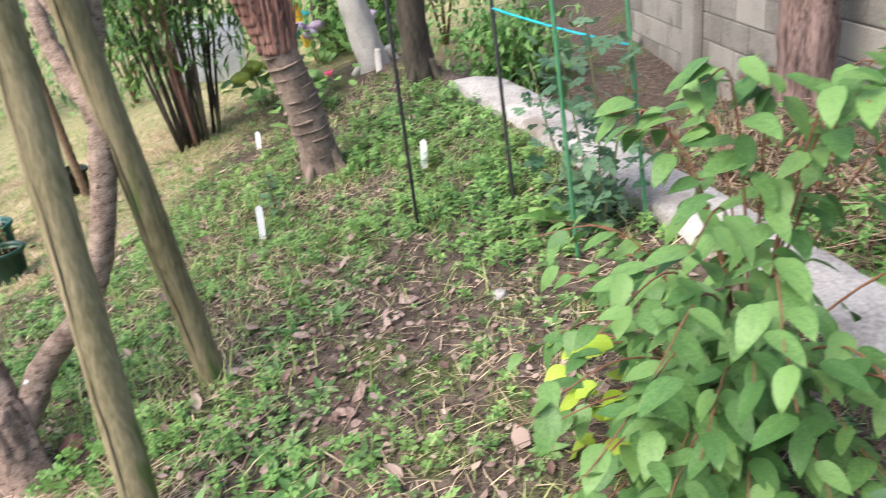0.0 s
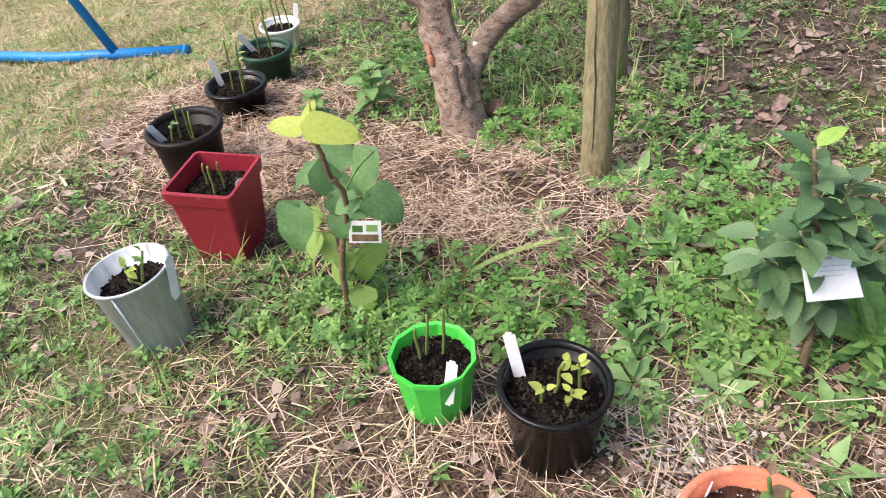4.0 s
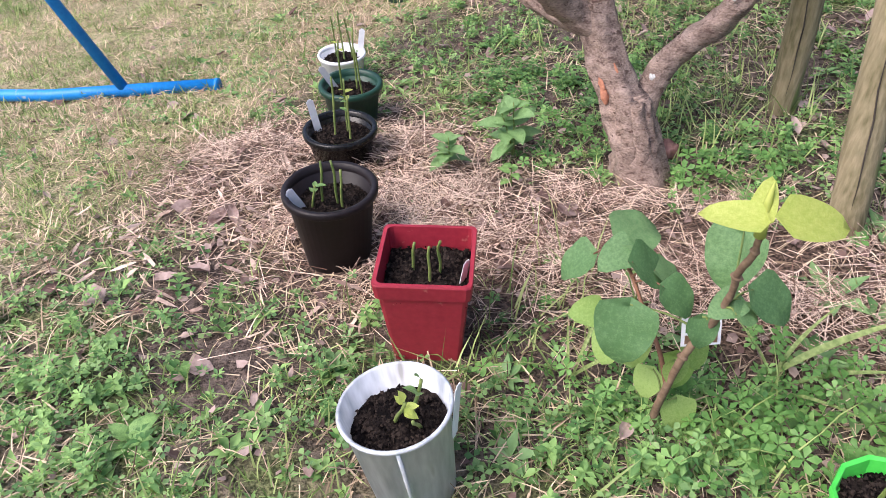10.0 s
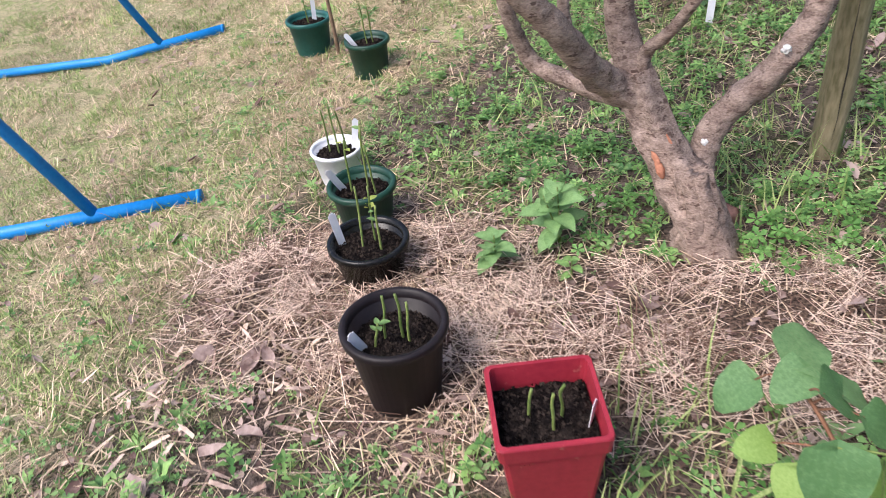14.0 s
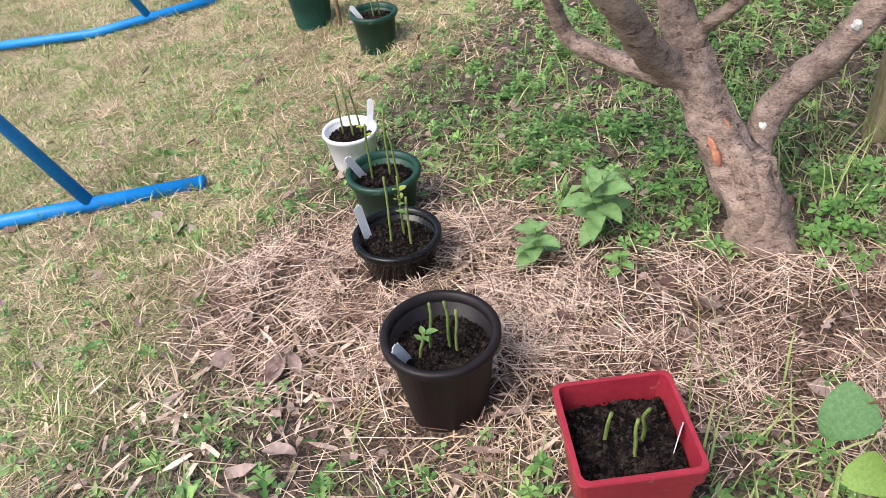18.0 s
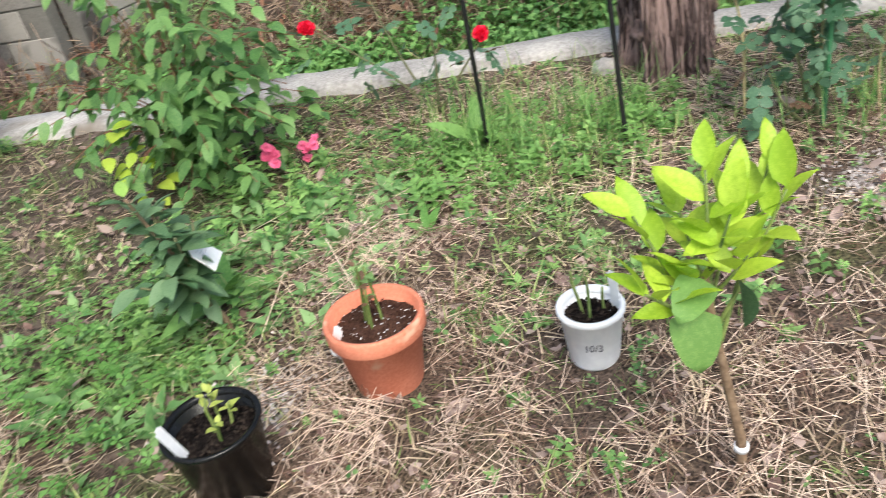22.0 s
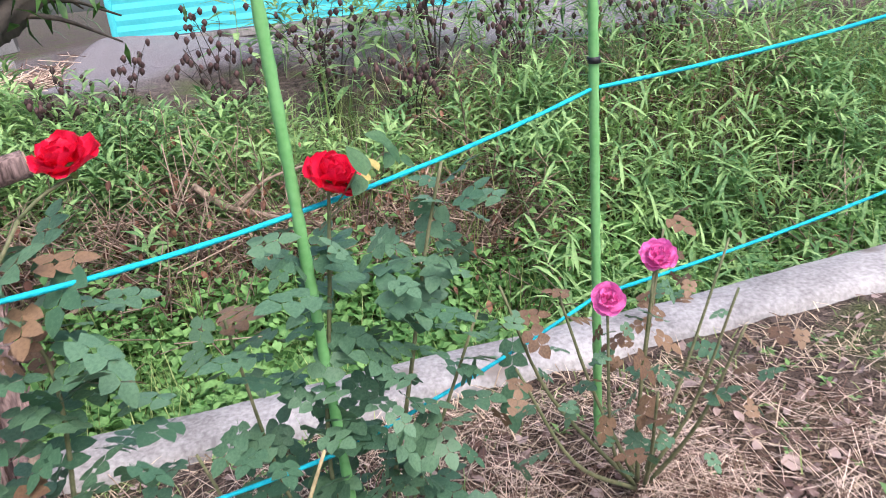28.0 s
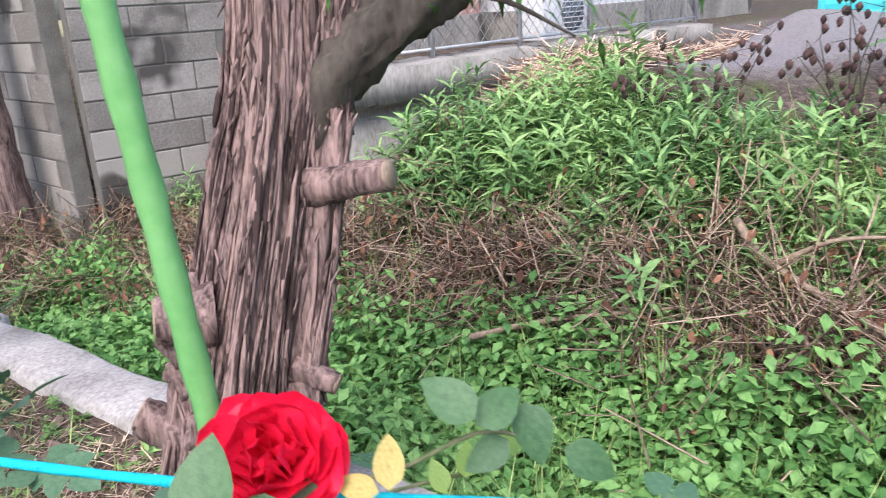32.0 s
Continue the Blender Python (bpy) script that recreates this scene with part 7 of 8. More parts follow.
def ring_of(leaf, n, tips, r0=0.0, twist=0.0):
    """Leaves set round a point, each tipped up by its own angle."""
    out = []
    for k in range(n):
        a = k * 2 * math.pi / n + twist * math.sin(k * 5.0)
        c, s = math.cos(a), math.sin(a)
        tip = tips[k % len(tips)]
        v = (leaf[0] + np.array([0, r0, 0])) @ np.array([[1, 0, 0], [0, math.cos(tip), -math.sin(tip)], [0, math.sin(tip), math.cos(tip)]]).T
        out.append((v @ np.array([[c, -s, 0], [s, c, 0], [0, 0, 1]]).T * (0.82 + 0.18 * math.sin(k * 7)), leaf[1]))
    return joined(out)


CLOVER_LEAF = ring_of(kite(0.8, 0.1, 0.05, 0.62), 3, (0.1, 0.2, 0.05))
ROSETTE = ring_of(kite(0.42), 7, (0.2, 0.5, 0.32, 0.7), 0.04, 0.2)
SPRIG = joined([(ring_of(kite(0.5), 4, (0.15, 0.35), 0.03, 0.3)[0] * s + np.array([0.03 * k, 0.02 * k, h]), ring_of(kite(0.5), 4, (0.15, 0.35))[1]) for k, (s, h) in enumerate([(0.5, 0.12), (0.46, 0.42), (0.32, 0.68)])] + [(np.array([(-0.012, 0, 0), (0.012, 0, 0), (0.06, 0.04, 0.7)], float), np.array([[0, 1, 2]]))])


LOBED = ring_of(kite(0.62, 0.06, 0.1, 0.66), 5, (0.1, 0.25, 0.0), 0.05)


def stuff(name, label, category, material, chunks):
    ob = part(name, tri_mesh(name, *joined(chunks)), material)
    return tagged(ob, label, category, kind="stuff")


def bare(x, y):
    """Trodden soil with leaf litter, where little grows."""
    return np.clip(1.1 * blob(x, y, -0.25, 2.0, 0.75, 0.85) + 0.45 * blob(x, y, 0.3, -0.7, 0.9, 0.8) + 0.8 * blob(x, y, 1.0, -2.3, 0.7, 1.2) + 0.8 * blob(x, y, 0.3, 0.35, 0.5, 0.3) + 0.6 * blob(x, y, -1.0, 2.9, 0.6, 0.4), 0, 1)


# short lawn at the swing
p = grown(330000, -6.0, -1.0, -0.8, 7.5, lambda x, y: covers(x, y)[0] * np.clip(1.9 * fuzz(x, y, 0.22, 1) - 0.35, 0.06, 1) * thin_straw(x, y))
cut = RNG.uniform(0, 1, len(p)) < 0.06 + 0.55 * np.clip(1.8 * fuzz(p[:, 0], p[:, 1], 0.5, 2) - 0.4, 0, 1)
stuff("lawn_grass", "short green lawn grass", "grass", GRASS, [scatter(TURF, p[cut], turns(cut.sum(), 0.6, RNG, 0.4), RNG.uniform(0.02, 0.06, cut.sum()))])
stuff("dry_lawn_grass", "short yellowed lawn grass", "grass", DRY_GRASS, [scatter(TURF, p[~cut], turns((~cut).sum(), 0.3, RNG, 0.35), RNG.uniform(0.02, 0.065, (~cut).sum()))])
p = grown(90000, -6.0, -1.2, -0.8, 7.0, lambda x, y: covers(x, y)[0] * np.clip(3.0 * fuzz(x, y, 0.14, 3) - 1.5, 0, 1) * thin_straw(x, y))
cut = fuzz(p[:, 0], p[:, 1], 0.35, 4) + 0.2 * RNG.standard_normal(len(p)) > 0.45
stuff("lawn_tufts", "thicker green tufts in the lawn", "grass", GRASS, [scatter(TURF, p[cut], turns(cut.sum(), 0.8, RNG, 0.35), RNG.uniform(0.03, 0.085, cut.sum()))])
stuff("dry_lawn_tufts", "matted dry tufts in the lawn", "grass", DRY_GRASS, [scatter(TURF, p[~cut], turns((~cut).sum(), 0.12, RNG, 0.2), RNG.uniform(0.04, 0.10, (~cut).sum()))])
p = grown(16000, -14.0, 0.5, 7.4, 16.0, lambda x, y: 0.4 + 0.6 * wob(x, y, 2.0))
stuff("far_lawn_grass", "lawn grass at the end of the garden", "grass", GRASS, [scatter(TURF, p, turns(len(p), 0.7, RNG, 0.3), RNG.uniform(0.05, 0.12, len(p)))])

# grass and weeds among the plants
p = grown(190000, -4.2, 2.2, -3.8, 5.4, lambda x, y: (0.2 + 0.65 * lush(x, y) + 0.08 * step01((-1.0 - x) / 0.6)) * np.clip(2.3 * fuzz(x, y, 0.17, 5) - 0.55, 0.03, 1) * thin_straw(x, y) * (1 - 0.6 * covers(x, y)[0]) * (1 - 0.6 * bare(x, y)))
big = RNG.uniform(0, 1, len(p)) < 0.12 * lush(p[:, 0], p[:, 1]) * np.clip(2 * fuzz(p[:, 0], p[:, 1], 0.3, 6) - 0.4, 0, 1)
stuff("garden_grass", "green grass blades among the weeds", "grass", GRASS, [scatter(SWARD, p[~big], turns((~big).sum(), 0.55, RNG, 0.45), RNG.uniform(0.025, 0.07, (~big).sum())), scatter(BLADE, p[big], turns(big.sum(), 0.9, RNG, 0.35), RNG.uniform(0.07, 0.16, big.sum()))])
p = grown(190000, -4.2, 2.2, -4.5, 5.6, lambda x, y: (0.5 + 0.3 * blob(x, y, 0.3, -1.0, 1.0, 1.3) + 0.5 * blob(x, y, -0.8, 3.2, 0.7, 0.8) + 0.4 * step01((-1.3 - x) / 0.6)) * np.clip(2.0 * fuzz(x, y, 0.25, 7) - 0.4, 0.03, 1) * (1 - 0.3 * covers(x, y)[0]) * (1 - 0.6 * blob(x, y, -0.25, 2.0, 0.75, 0.85)))
p[:, 2] += RNG.uniform(0.0, 0.012, len(p))
stuff("withered_grass", "withered pale grass blades", "grass", DRY_GRASS, [scatter(DRY_BLADE, p, turns(len(p), 0.12, RNG, 0.22), RNG.uniform(0.03, 0.11, len(p)))])

p = grown(60000, -4.0, 1.8, -3.5, 5.4, lambda x, y: np.clip(lush(x, y) * 1.0 - 0.05, 0, 1) * np.clip(3.0 * fuzz(x, y, 0.2, 8) - 1.1, 0, 1) * thin_straw(x, y) * (1 - 0.35 * bare(x, y)))
p[:, 2] += RNG.uniform(0.008, 0.045, len(p))
stuff("clover", "clover leaves in the grass", "clover", CLOVER, [scatter(CLOVER_LEAF, p, turns(len(p), 0.0, RNG, 0.4), RNG.uniform(0.010, 0.024, len(p)))])
p = grown(30000, -4.0, 1.8, -3.2, 5.6, lambda x, y: (0.06 + 0.6 * lush(x, y)) * thin_straw(x, y) * (1 - 0.5 * covers(x, y)[0]) * np.clip(2.2 * fuzz(x, y, 0.25, 9) - 0.5, 0.02, 1) * (1 - 0.3 * bare(x, y)))
stuff("weeds", "small leafy weeds on the soil", "weeds", WEED, [scatter(ROSETTE, p, turns(len(p), 0.0, RNG, 0.25), RNG.uniform(0.018, 0.05, len(p)) * RNG.uniform(0.6, 1.3, len(p)))])
p = grown(1100, -3.8, 1.5, -2.4, 5.4, lambda x, y: (0.1 + 0.5 * lush(x, y)) * thin_straw(x, y) * (1 - 0.6 * covers(x, y)[0]) * np.clip(2.2 * fuzz(x, y, 0.5, 10) - 0.6, 0, 1))
stuff("broad_weeds", "broad-leaved weed rosettes in the grass", "weeds", NETTLE_LEAF, [scatter(ROSETTE, p, turns(len(p), 0.0, RNG, 0.25), RNG.uniform(0.035, 0.075, len(p)))])
p = grown(26000, -3.6, 1.8, -1.6, 5.6, lambda x, y: np.clip(lush(x, y) - 0.3, 0, 1) * thin_straw(x, y) * (1 - 0.85 * covers(x, y)[0]) * np.clip(2.4 * fuzz(x, y, 0.3, 11) - 0.8, 0, 1) * (1 - 0.8 * bare(x, y)) * 0.8)
stuff("leafy_weeds", "upright small-leaved green weeds", "weeds", WEED, [scatter(SPRIG, p, turns(len(p), 0.0, RNG, 0.22), RNG.uniform(0.03, 0.09, len(p)))])
q = np.concatenate([(RNG.standard_normal((150, 2)) * np.array([0.25, 0.22]) + np.array([0.12, 0.62]))[:85], RNG.standard_normal((14, 2)) * np.array([0.25, 0.4]) + np.array([0.8, -2.3]), RNG.standard_normal((70, 2)) * np.array([0.3, 0.25]) + np.array([-0.5, 1.05])])
stuff("broad_weeds", "broad-leaved weeds crowding under the shrub", "weeds", NETTLE_LEAF, [scatter(ROSETTE, np.stack([q[:, 0], q[:, 1], land_z(q[:, 0], q[:, 1])], 1), turns(len(q), 0.0, RNG, 0.3), RNG.uniform(0.05, 0.11, len(q)))])
# taller growth before the far end of the kerb
p = grown(5200, -0.5, 1.4, -0.8, 5.4, lambda x, y: np.clip(0.75 * blob(x, y, 0.45, 3.2, 0.4, 0.6) + 0.4 * blob(x, y, 0.3, 4.4, 0.7, 0.6) + 0.5 * blob(x, y, 0.8, -0.1, 0.22, 0.45) + 0.6 * blob(x, y, 0.35, 0.95, 0.4, 0.25) + 0.4 * blob(x, y, -0.15, 0.95, 0.35, 0.3), 0, 1) * (0.3 + 0.7 * wob(x, y, 4.0, 2)))
stuff("leafy_weeds", "knee-high leafy weeds around the stakes", "weeds", WEED, [scatter(SPRIG, p, turns(len(p), 0.0, RNG, 0.2), RNG.uniform(0.05, 0.14, len(p)))])
p = grown(2600, 0.3, 1.3, -0.75, 0.5, lambda x, y: np.clip(0.9 * blob(x, y, 0.72, 0.0, 0.2, 0.25) + 0.8 * blob(x, y, 0.85, -0.42, 0.2, 0.16) + 0.5 * blob(x, y, 0.5, 0.15, 0.2, 0.2), 0, 1))[::3]
stuff("leafy_weeds", "thick dark green weeds round the black stakes", "weeds", DOCK, [scatter(SPRIG, p, turns(len(p), 0.0, RNG, 0.25), RNG.uniform(0.05, 0.12, len(p)))])
# geranium-like weeds at the foot of the vine and round the tree
p = grown(9000, -2.2, 0.4, 0.4, 3.0, lambda x, y: np.clip(0.85 * blob(x, y, -1.18, 0.72, 0.2, 0.17) + 0.5 * blob(x, y, -0.95, 0.75, 0.2, 0.2) + 0.6 * blob(x, y, -1.62, 2.05, 0.17, 0.14) + 0.5 * blob(x, y, -1.1, 1.75, 0.25, 0.15) + 0.5 * blob(x, y, -0.5, 1.15, 0.25, 0.3) + 0.35 * blob(x, y, -1.62, 0.92, 0.12, 0.16), 0, 1))
p[:, 2] += RNG.uniform(0.02, 0.09, len(p))
stuff("lobed_weeds", "mound of lobed fresh green weeds", "weeds", DOCK, [scatter(LOBED, p, turns(len(p), 0.0, RNG, 0.4), RNG.uniform(0.018, 0.034, len(p)))])

p = grown(11000, -2.6, 1.6, -2.2, 2.9, lambda x, y: np.clip(0.9 * blob(x, y, 0.85, 0.0, 0.25, 0.3) + 0.7 * blob(x, y, 0.95, -1.35, 0.25, 0.4) + 0.8 * blob(x, y, -1.2, 0.7, 0.22, 0.2) + 1.2 * blob(x, y, -1.10, 2.08, 0.22, 0.22) + 0.7 * blob(x, y, -0.75, 2.35, 0.2, 0.2) + 0.6 * blob(x, y, -2.0, 0.75, 0.3, 0.2) + 1.2 * blob(x, y, 0.72, -0.2, 0.28, 0.28) + 0.7 * blob(x, y, -1.64, 1.15, 0.14, 0.2) + 0.6 * blob(x, y, -1.62, 0.88, 0.09, 0.1), 0, 1))
long = np.stack([RNG.uniform(0.07, 0.15, len(p)), RNG.uniform(0.08, 0.24, len(p)), RNG.uniform(0.1, 0.25, len(p))], 1)[:, None, :]
stuff("long_grass", "tufts of long thin green grass", "grass", GRASS, [scatter(BLADE, p, turns(len(p), 1.0, RNG, 0.35), long)])
# taller thin grass round the stakes and under the roses
GROW = np.random.default_rng(77)
p = grown(10000, 0.3, 1.7, -2.1, 0.6, lambda x, y: np.clip(0.75 * blob(x, y, 0.78, 0.05, 0.22, 0.22) + 0.8 * blob(x, y, 0.86, -0.42, 0.2, 0.16) + 0.55 * blob(x, y, 0.85, -1.15, 0.22, 0.2) + 0.5 * blob(x, y, 1.08, -1.55, 0.2, 0.25), 0, 1) * np.clip(2.4 * fuzz(x, y, 0.15, 14) - 0.6, 0, 1), GROW)
long = np.stack([GROW.uniform(0.07, 0.13, len(p)), GROW.uniform(0.15, 0.36, len(p)), GROW.uniform(0.16, 0.4, len(p))], 1)[:, None, :]
stuff("long_grass", "tall thin grass under the roses", "grass", WEED, [scatter(BLADE, p, turns(len(p), 1.0, GROW, 0.35), long)])

# straw mulch and scattered dry stalks
p = grown(430000, -4.0, 2.2, -4.5, 3.2, lambda x, y: np.clip(mulch(x, y) * 0.9 - 0.14, 0, 1) * np.clip(2.6 * fuzz(x, y, 0.13, 12) - 0.7, 0.06, 1))
p[:, 2] += RNG.uniform(0.0, 0.045, len(p)) * np.clip(mulch(p[:, 0], p[:, 1]), 0.2, 1.2)
size = np.stack([RNG.uniform(0.06, 0.15, len(p)), RNG.uniform(0.03, 0.17, len(p)), RNG.uniform(0.06, 0.15, len(p))], 1)[:, None, :]
stuff("straw_mulch", "loose dry straw mulch", "straw", STRAW, [scatter(STICK, p, turns(len(p), 0.0, RNG, 0.24), size)])
p = grown(30000, -4.4, 2.2, -4.5, 5.4, lambda x, y: 0.25 + 0.5 * np.clip(mulch(x, y), 0, 1))
p[:, 2] += RNG.uniform(0.0, 0.03, len(p))
size = np.stack([RNG.uniform(0.07, 0.18, len(p)), RNG.uniform(0.03, 0.17, len(p)), RNG.uniform(0.07, 0.18, len(p))], 1)[:, None, :]
stuff("dry_stalks", "scattered dry stalks on the ground", "straw", BROWN_STEM, [scatter(STICK, p, turns(len(p), 0.0, RNG, 0.2), size)])
p = grown(1500, -3.2, 1.8, -3.4, 2.4, lambda x, y: 0.25 * np.clip(mulch(x, y), 0.15, 1) + 0.5 * blob(x, y, -2.5, 1.6, 0.35, 0.35))
p[:, 2] += RNG.uniform(0.015, 0.045, len(p))
size = np.stack([RNG.uniform(0.12, 0.24, len(p)), RNG.uniform(0.14, 0.34, len(p)), RNG.uniform(0.12, 0.2, len(p))], 1)[:, None, :]
stuff("long_straw", "single long pale straws lying on top", "straw", STRAW, [scatter(STICK, p, turns(len(p), 0.0, RNG, 0.1), size)])

# litter of dead leaves and flakes of bark
CURLED = leaf_data(1.0, 0.5, 4, 0.35, -0.25, wave=0.06)
SCRAP = (np.array([(-0.35, 0, 0.03), (0.3, 0.05, 0), (0.42, 0.55, 0.09), (-0.3, 0.6, -0.02), (0.02, 1, 0.12), (0.05, 0.5, 0.03)], float), np.array([[0, 1, 5], [1, 2, 5], [2, 4, 5], [4, 3, 5], [3, 0, 5]]))
p = grown(60000, -4.0, 2.0, -4.0, 5.4, lambda x, y: (0.14 + 0.6 * bare(x, y) + 0.4 * np.clip(mulch(x, y), 0, 1)) * (0.25 + 0.75 * wob(x, y, 6.3, 6)) * (1 - 0.7 * covers(x, y)[0]))
p[:, 2] += RNG.uniform(0.003, 0.016, len(p))
stuff("leaf_litter", "crumbled dead leaves and bark flakes on the soil", "leaves", DEAD_LEAF, [scatter(SCRAP, p, turns(len(p), 0.0, RNG, 0.35), RNG.uniform(0.008, 0.038, len(p)))])
p = grown(2200, -4.4, 2.0, -4.5, 5.4, lambda x, y: 0.16 + 0.5 * wob(x, y, 2.3, 6) * (1 - 0.6 * covers(x, y)[0]) + 0.3 * bare(x, y))
p[:, 2] += RNG.uniform(0.004, 0.016, len(p))
cut = RNG.uniform(0, 1, len(p)) < 0.6
stuff("dead_leaves", "curled dead brown leaves", "leaves", DEAD_LEAF, [scatter(CURLED, p[cut], turns(cut.sum(), 0.0, RNG, 0.3), RNG.uniform(0.025, 0.08, cut.sum())), scatter(SCRAP, p[~cut], turns((~cut).sum(), 0.0, RNG, 0.3), RNG.uniform(0.03, 0.09, (~cut).sum()))])
p = grown(1700, -3.5, -1.7, 1.0, 2.5, lambda x, y: 0.5 * blob(x, y, -2.3, 1.6, 0.35, 0.4) + 0.5 * blob(x, y, -2.85, 1.5, 0.4, 0.3))
p[:, 2] += RNG.uniform(0.008, 0.03, len(p))
flat = np.stack([RNG.uniform(0.005, 0.022, len(p)), RNG.uniform(0.03, 0.11, len(p)), RNG.uniform(0.01, 0.04, len(p))], 1)[:, None, :]
stuff("bark_flakes", "pale pinkish bark flakes and dry sheaths on the straw", "bark", FLAKE, [scatter(SCRAP, p, turns(len(p), 0.0, RNG, 0.3), flat)])
p = grown(70, -3.6, -2.2, 1.0, 2.1, lambda x, y: 0.8 * blob(x, y, -2.85, 1.5, 0.4, 0.25))
p[:, 2] += 0.02
stuff("fallen_leaves", "large flat fallen leaves of a pinkish grey", "leaves", DEAD_LEAF, [scatter(CURLED, p[::2], turns(len(p[::2]), 0.0, RNG, 0.2), RNG.uniform(0.07, 0.15, len(p[::2]))), scatter(SCRAP, p[1::2], turns(len(p[1::2]), 0.0, RNG, 0.25), np.stack([RNG.uniform(0.02, 0.05, len(p[1::2])), RNG.uniform(0.06, 0.14, len(p[1::2])), RNG.uniform(0.02, 0.05, len(p[1::2]))], 1)[:, None, :])])

# pale grit
GRIT = (np.array([(1, 0, 0), (-0.5, 0.8, 0), (-0.5, -0.8, 0), (0.1, 0, 0.8)], float), np.array([[0, 1, 3], [1, 2, 3], [2, 0, 3]]))
q = np.array([(0.33, -1.3), (-0.55, 0.42), (0.37, -1.22)])[RNG.integers(0, 3, 1800)] + RNG.standard_normal((1800, 2)) * np.array([0.1, 0.09])
stuff("grit", "pale grit and perlite on the soil", "grit", GRIT_WHITE, [scatter(GRIT, np.stack([q[:, 0], q[:, 1], land_z(q[:, 0], q[:, 1]) + land_n(q[:, 0], q[:, 1]) + 0.004], 1), turns(len(q), 0, RNG, 0.5), RNG.uniform(0.003, 0.012, len(q)))])


# ---- the ditch ----
def ditch(n, u0, u1, y0, y1, density=None, rng=RNG):
    u, y = rng.uniform(u0, u1, n), rng.uniform(y0, y1, n)
    x = kerb_x(y) + u
    if density is not None:
        k = rng.uniform(0, 1, n) < density(u, y)
        x, y = x[k], y[k]
    return np.stack([x, y, land_z(x, y)], 1)


OVAL = leaf_data(1.0, 0.66, 2, 0.12, 0.28)
p = ditch(52000, 0.30, 1.55, -5.5, 3.0, lambda u, y: step01((1.55 - u) / 0.35) * (0.35 + 0.65 * wob(u, y, 4.1, 7)))
p[:, 2] += 0.10 + 0.30 * wob(p[:, 0], p[:, 1], 2.9, 8) * RNG.uniform(0.45, 1.0, len(p)) + 0.12 * RNG.uniform(0, 1, len(p))
stuff("ditch_weeds", "bed of oval green leaves filling the ditch", "weeds", NETTLE, [scatter(OVAL, p, turns(len(p), -0.15, RNG, 0.35), RNG.uniform(0.035, 0.075, len(p)))])
low = ditch(50000, 0.28, 1.4, -5.5, 3.0)
low[:, 2] += RNG.uniform(0.02, 0.28, len(low))
stuff("ditch_weeds", "lower layer of green leaves in the ditch", "weeds", NETTLE, [scatter(kite(0.6), low, turns(len(low), -0.1, RNG, 0.4), RNG.uniform(0.035, 0.07, len(low)))])
p = ditch(14000, 0.3, 2.6, -6.5, 4.5, lambda u, y: 0.25 + 0.75 * wob(u, y, 1.9, 9) * step01((0.4 - y) / 3 + 0.5))
stuff("ditch_grass", "long arching grass in the ditch", "grass", GRASS, [scatter(BLADE, p, turns(len(p), 1.15, RNG, 0.3), np.stack([RNG.uniform(0.12, 0.2, len(p)), RNG.uniform(0.3, 0.62, len(p)), RNG.uniform(0.3, 0.62, len(p))], 1)[:, None, :])])

TALL = []
for k in range(28):
    f = 0.25 + 0.75 * k / 27
    a = k * 2.4
    c, s = math.cos(a), math.sin(a)
    tip = 0.15 + 0.8 * f ** 2
    v, f3 = leaf_data(0.40 * (1.15 - 0.6 * f), 0.055, 2, 0.1, 0.45)
    v = v @ np.array([[1, 0, 0], [0, math.cos(tip), -math.sin(tip)], [0, math.sin(tip), math.cos(tip)]]).T
    TALL.append((v @ np.array([[c, -s, 0], [s, c, 0], [0, 0, 1]]).T + np.array([0, 0, f]), f3))
TALL.append((np.array([(-0.006, 0, 0), (0.006, 0, 0), (0, 0.008, 0), (0, 0, 1)], float), np.array([[0, 1, 3], [1, 2, 3], [2, 0, 3]])))
TALL = joined(TALL)
p = ditch(1500, 1.6, 2.6, -5.5, 3.2, lambda u, y: np.clip(2.6 * fuzz(u, y, 0.45, 21) - 0.9, 0.02, 1) * step01((2.9 - u) / 0.6))
rot = turns(len(p), 0.0, RNG, 0.12)
stuff("willowherb", "tall narrow-leaved green weeds on the bank", "weeds", FERNY, [scatter(TALL, p, rot, RNG.uniform(0.2, 0.46, len(p)))])
q = np.array([(4.05, -0.3), (3.75, 0.45), (4.0, -0.8), (4.2, 0.3), (3.6, 1.0), (3.9, -1.7), (4.0, -2.6), (3.5, -3.4), (3.8, -4.4)])[RNG.integers(0, 9, 560)] + RNG.standard_normal((560, 2)) * np.array([0.17, 0.2])
stuff("willowherb", "bushy clumps of narrow-leaved light green weeds", "weeds", FERNY, [scatter(TALL, np.stack([q[:, 0], q[:, 1], land_z(q[:, 0], q[:, 1])], 1), turns(560, 0.0, RNG, 0.2), RNG.uniform(0.22, 0.5, 560))])
p = ditch(60, 2.9, 4.2, -6.0, -0.8)
stuff("bank_weeds", "single tall green weeds before the gravel", "weeds", FERNY, [scatter(TALL, p, turns(len(p), 0.0, RNG, 0.08), RNG.uniform(0.4, 0.95, len(p)))])
p = ditch(6500, 0.4, 2.7, -5.4, -2.4, None)
p[:, 2] += RNG.uniform(0.1, 0.6, len(p))
stuff("fern_fronds", "lush light green fronds over the ditch", "ferns", FERNY, [scatter(leaf_data(1, 0.10, 3, 0.1, 0.5), p, turns(len(p), 0.4, RNG, 0.5), RNG.uniform(0.08, 0.22, len(p)))])

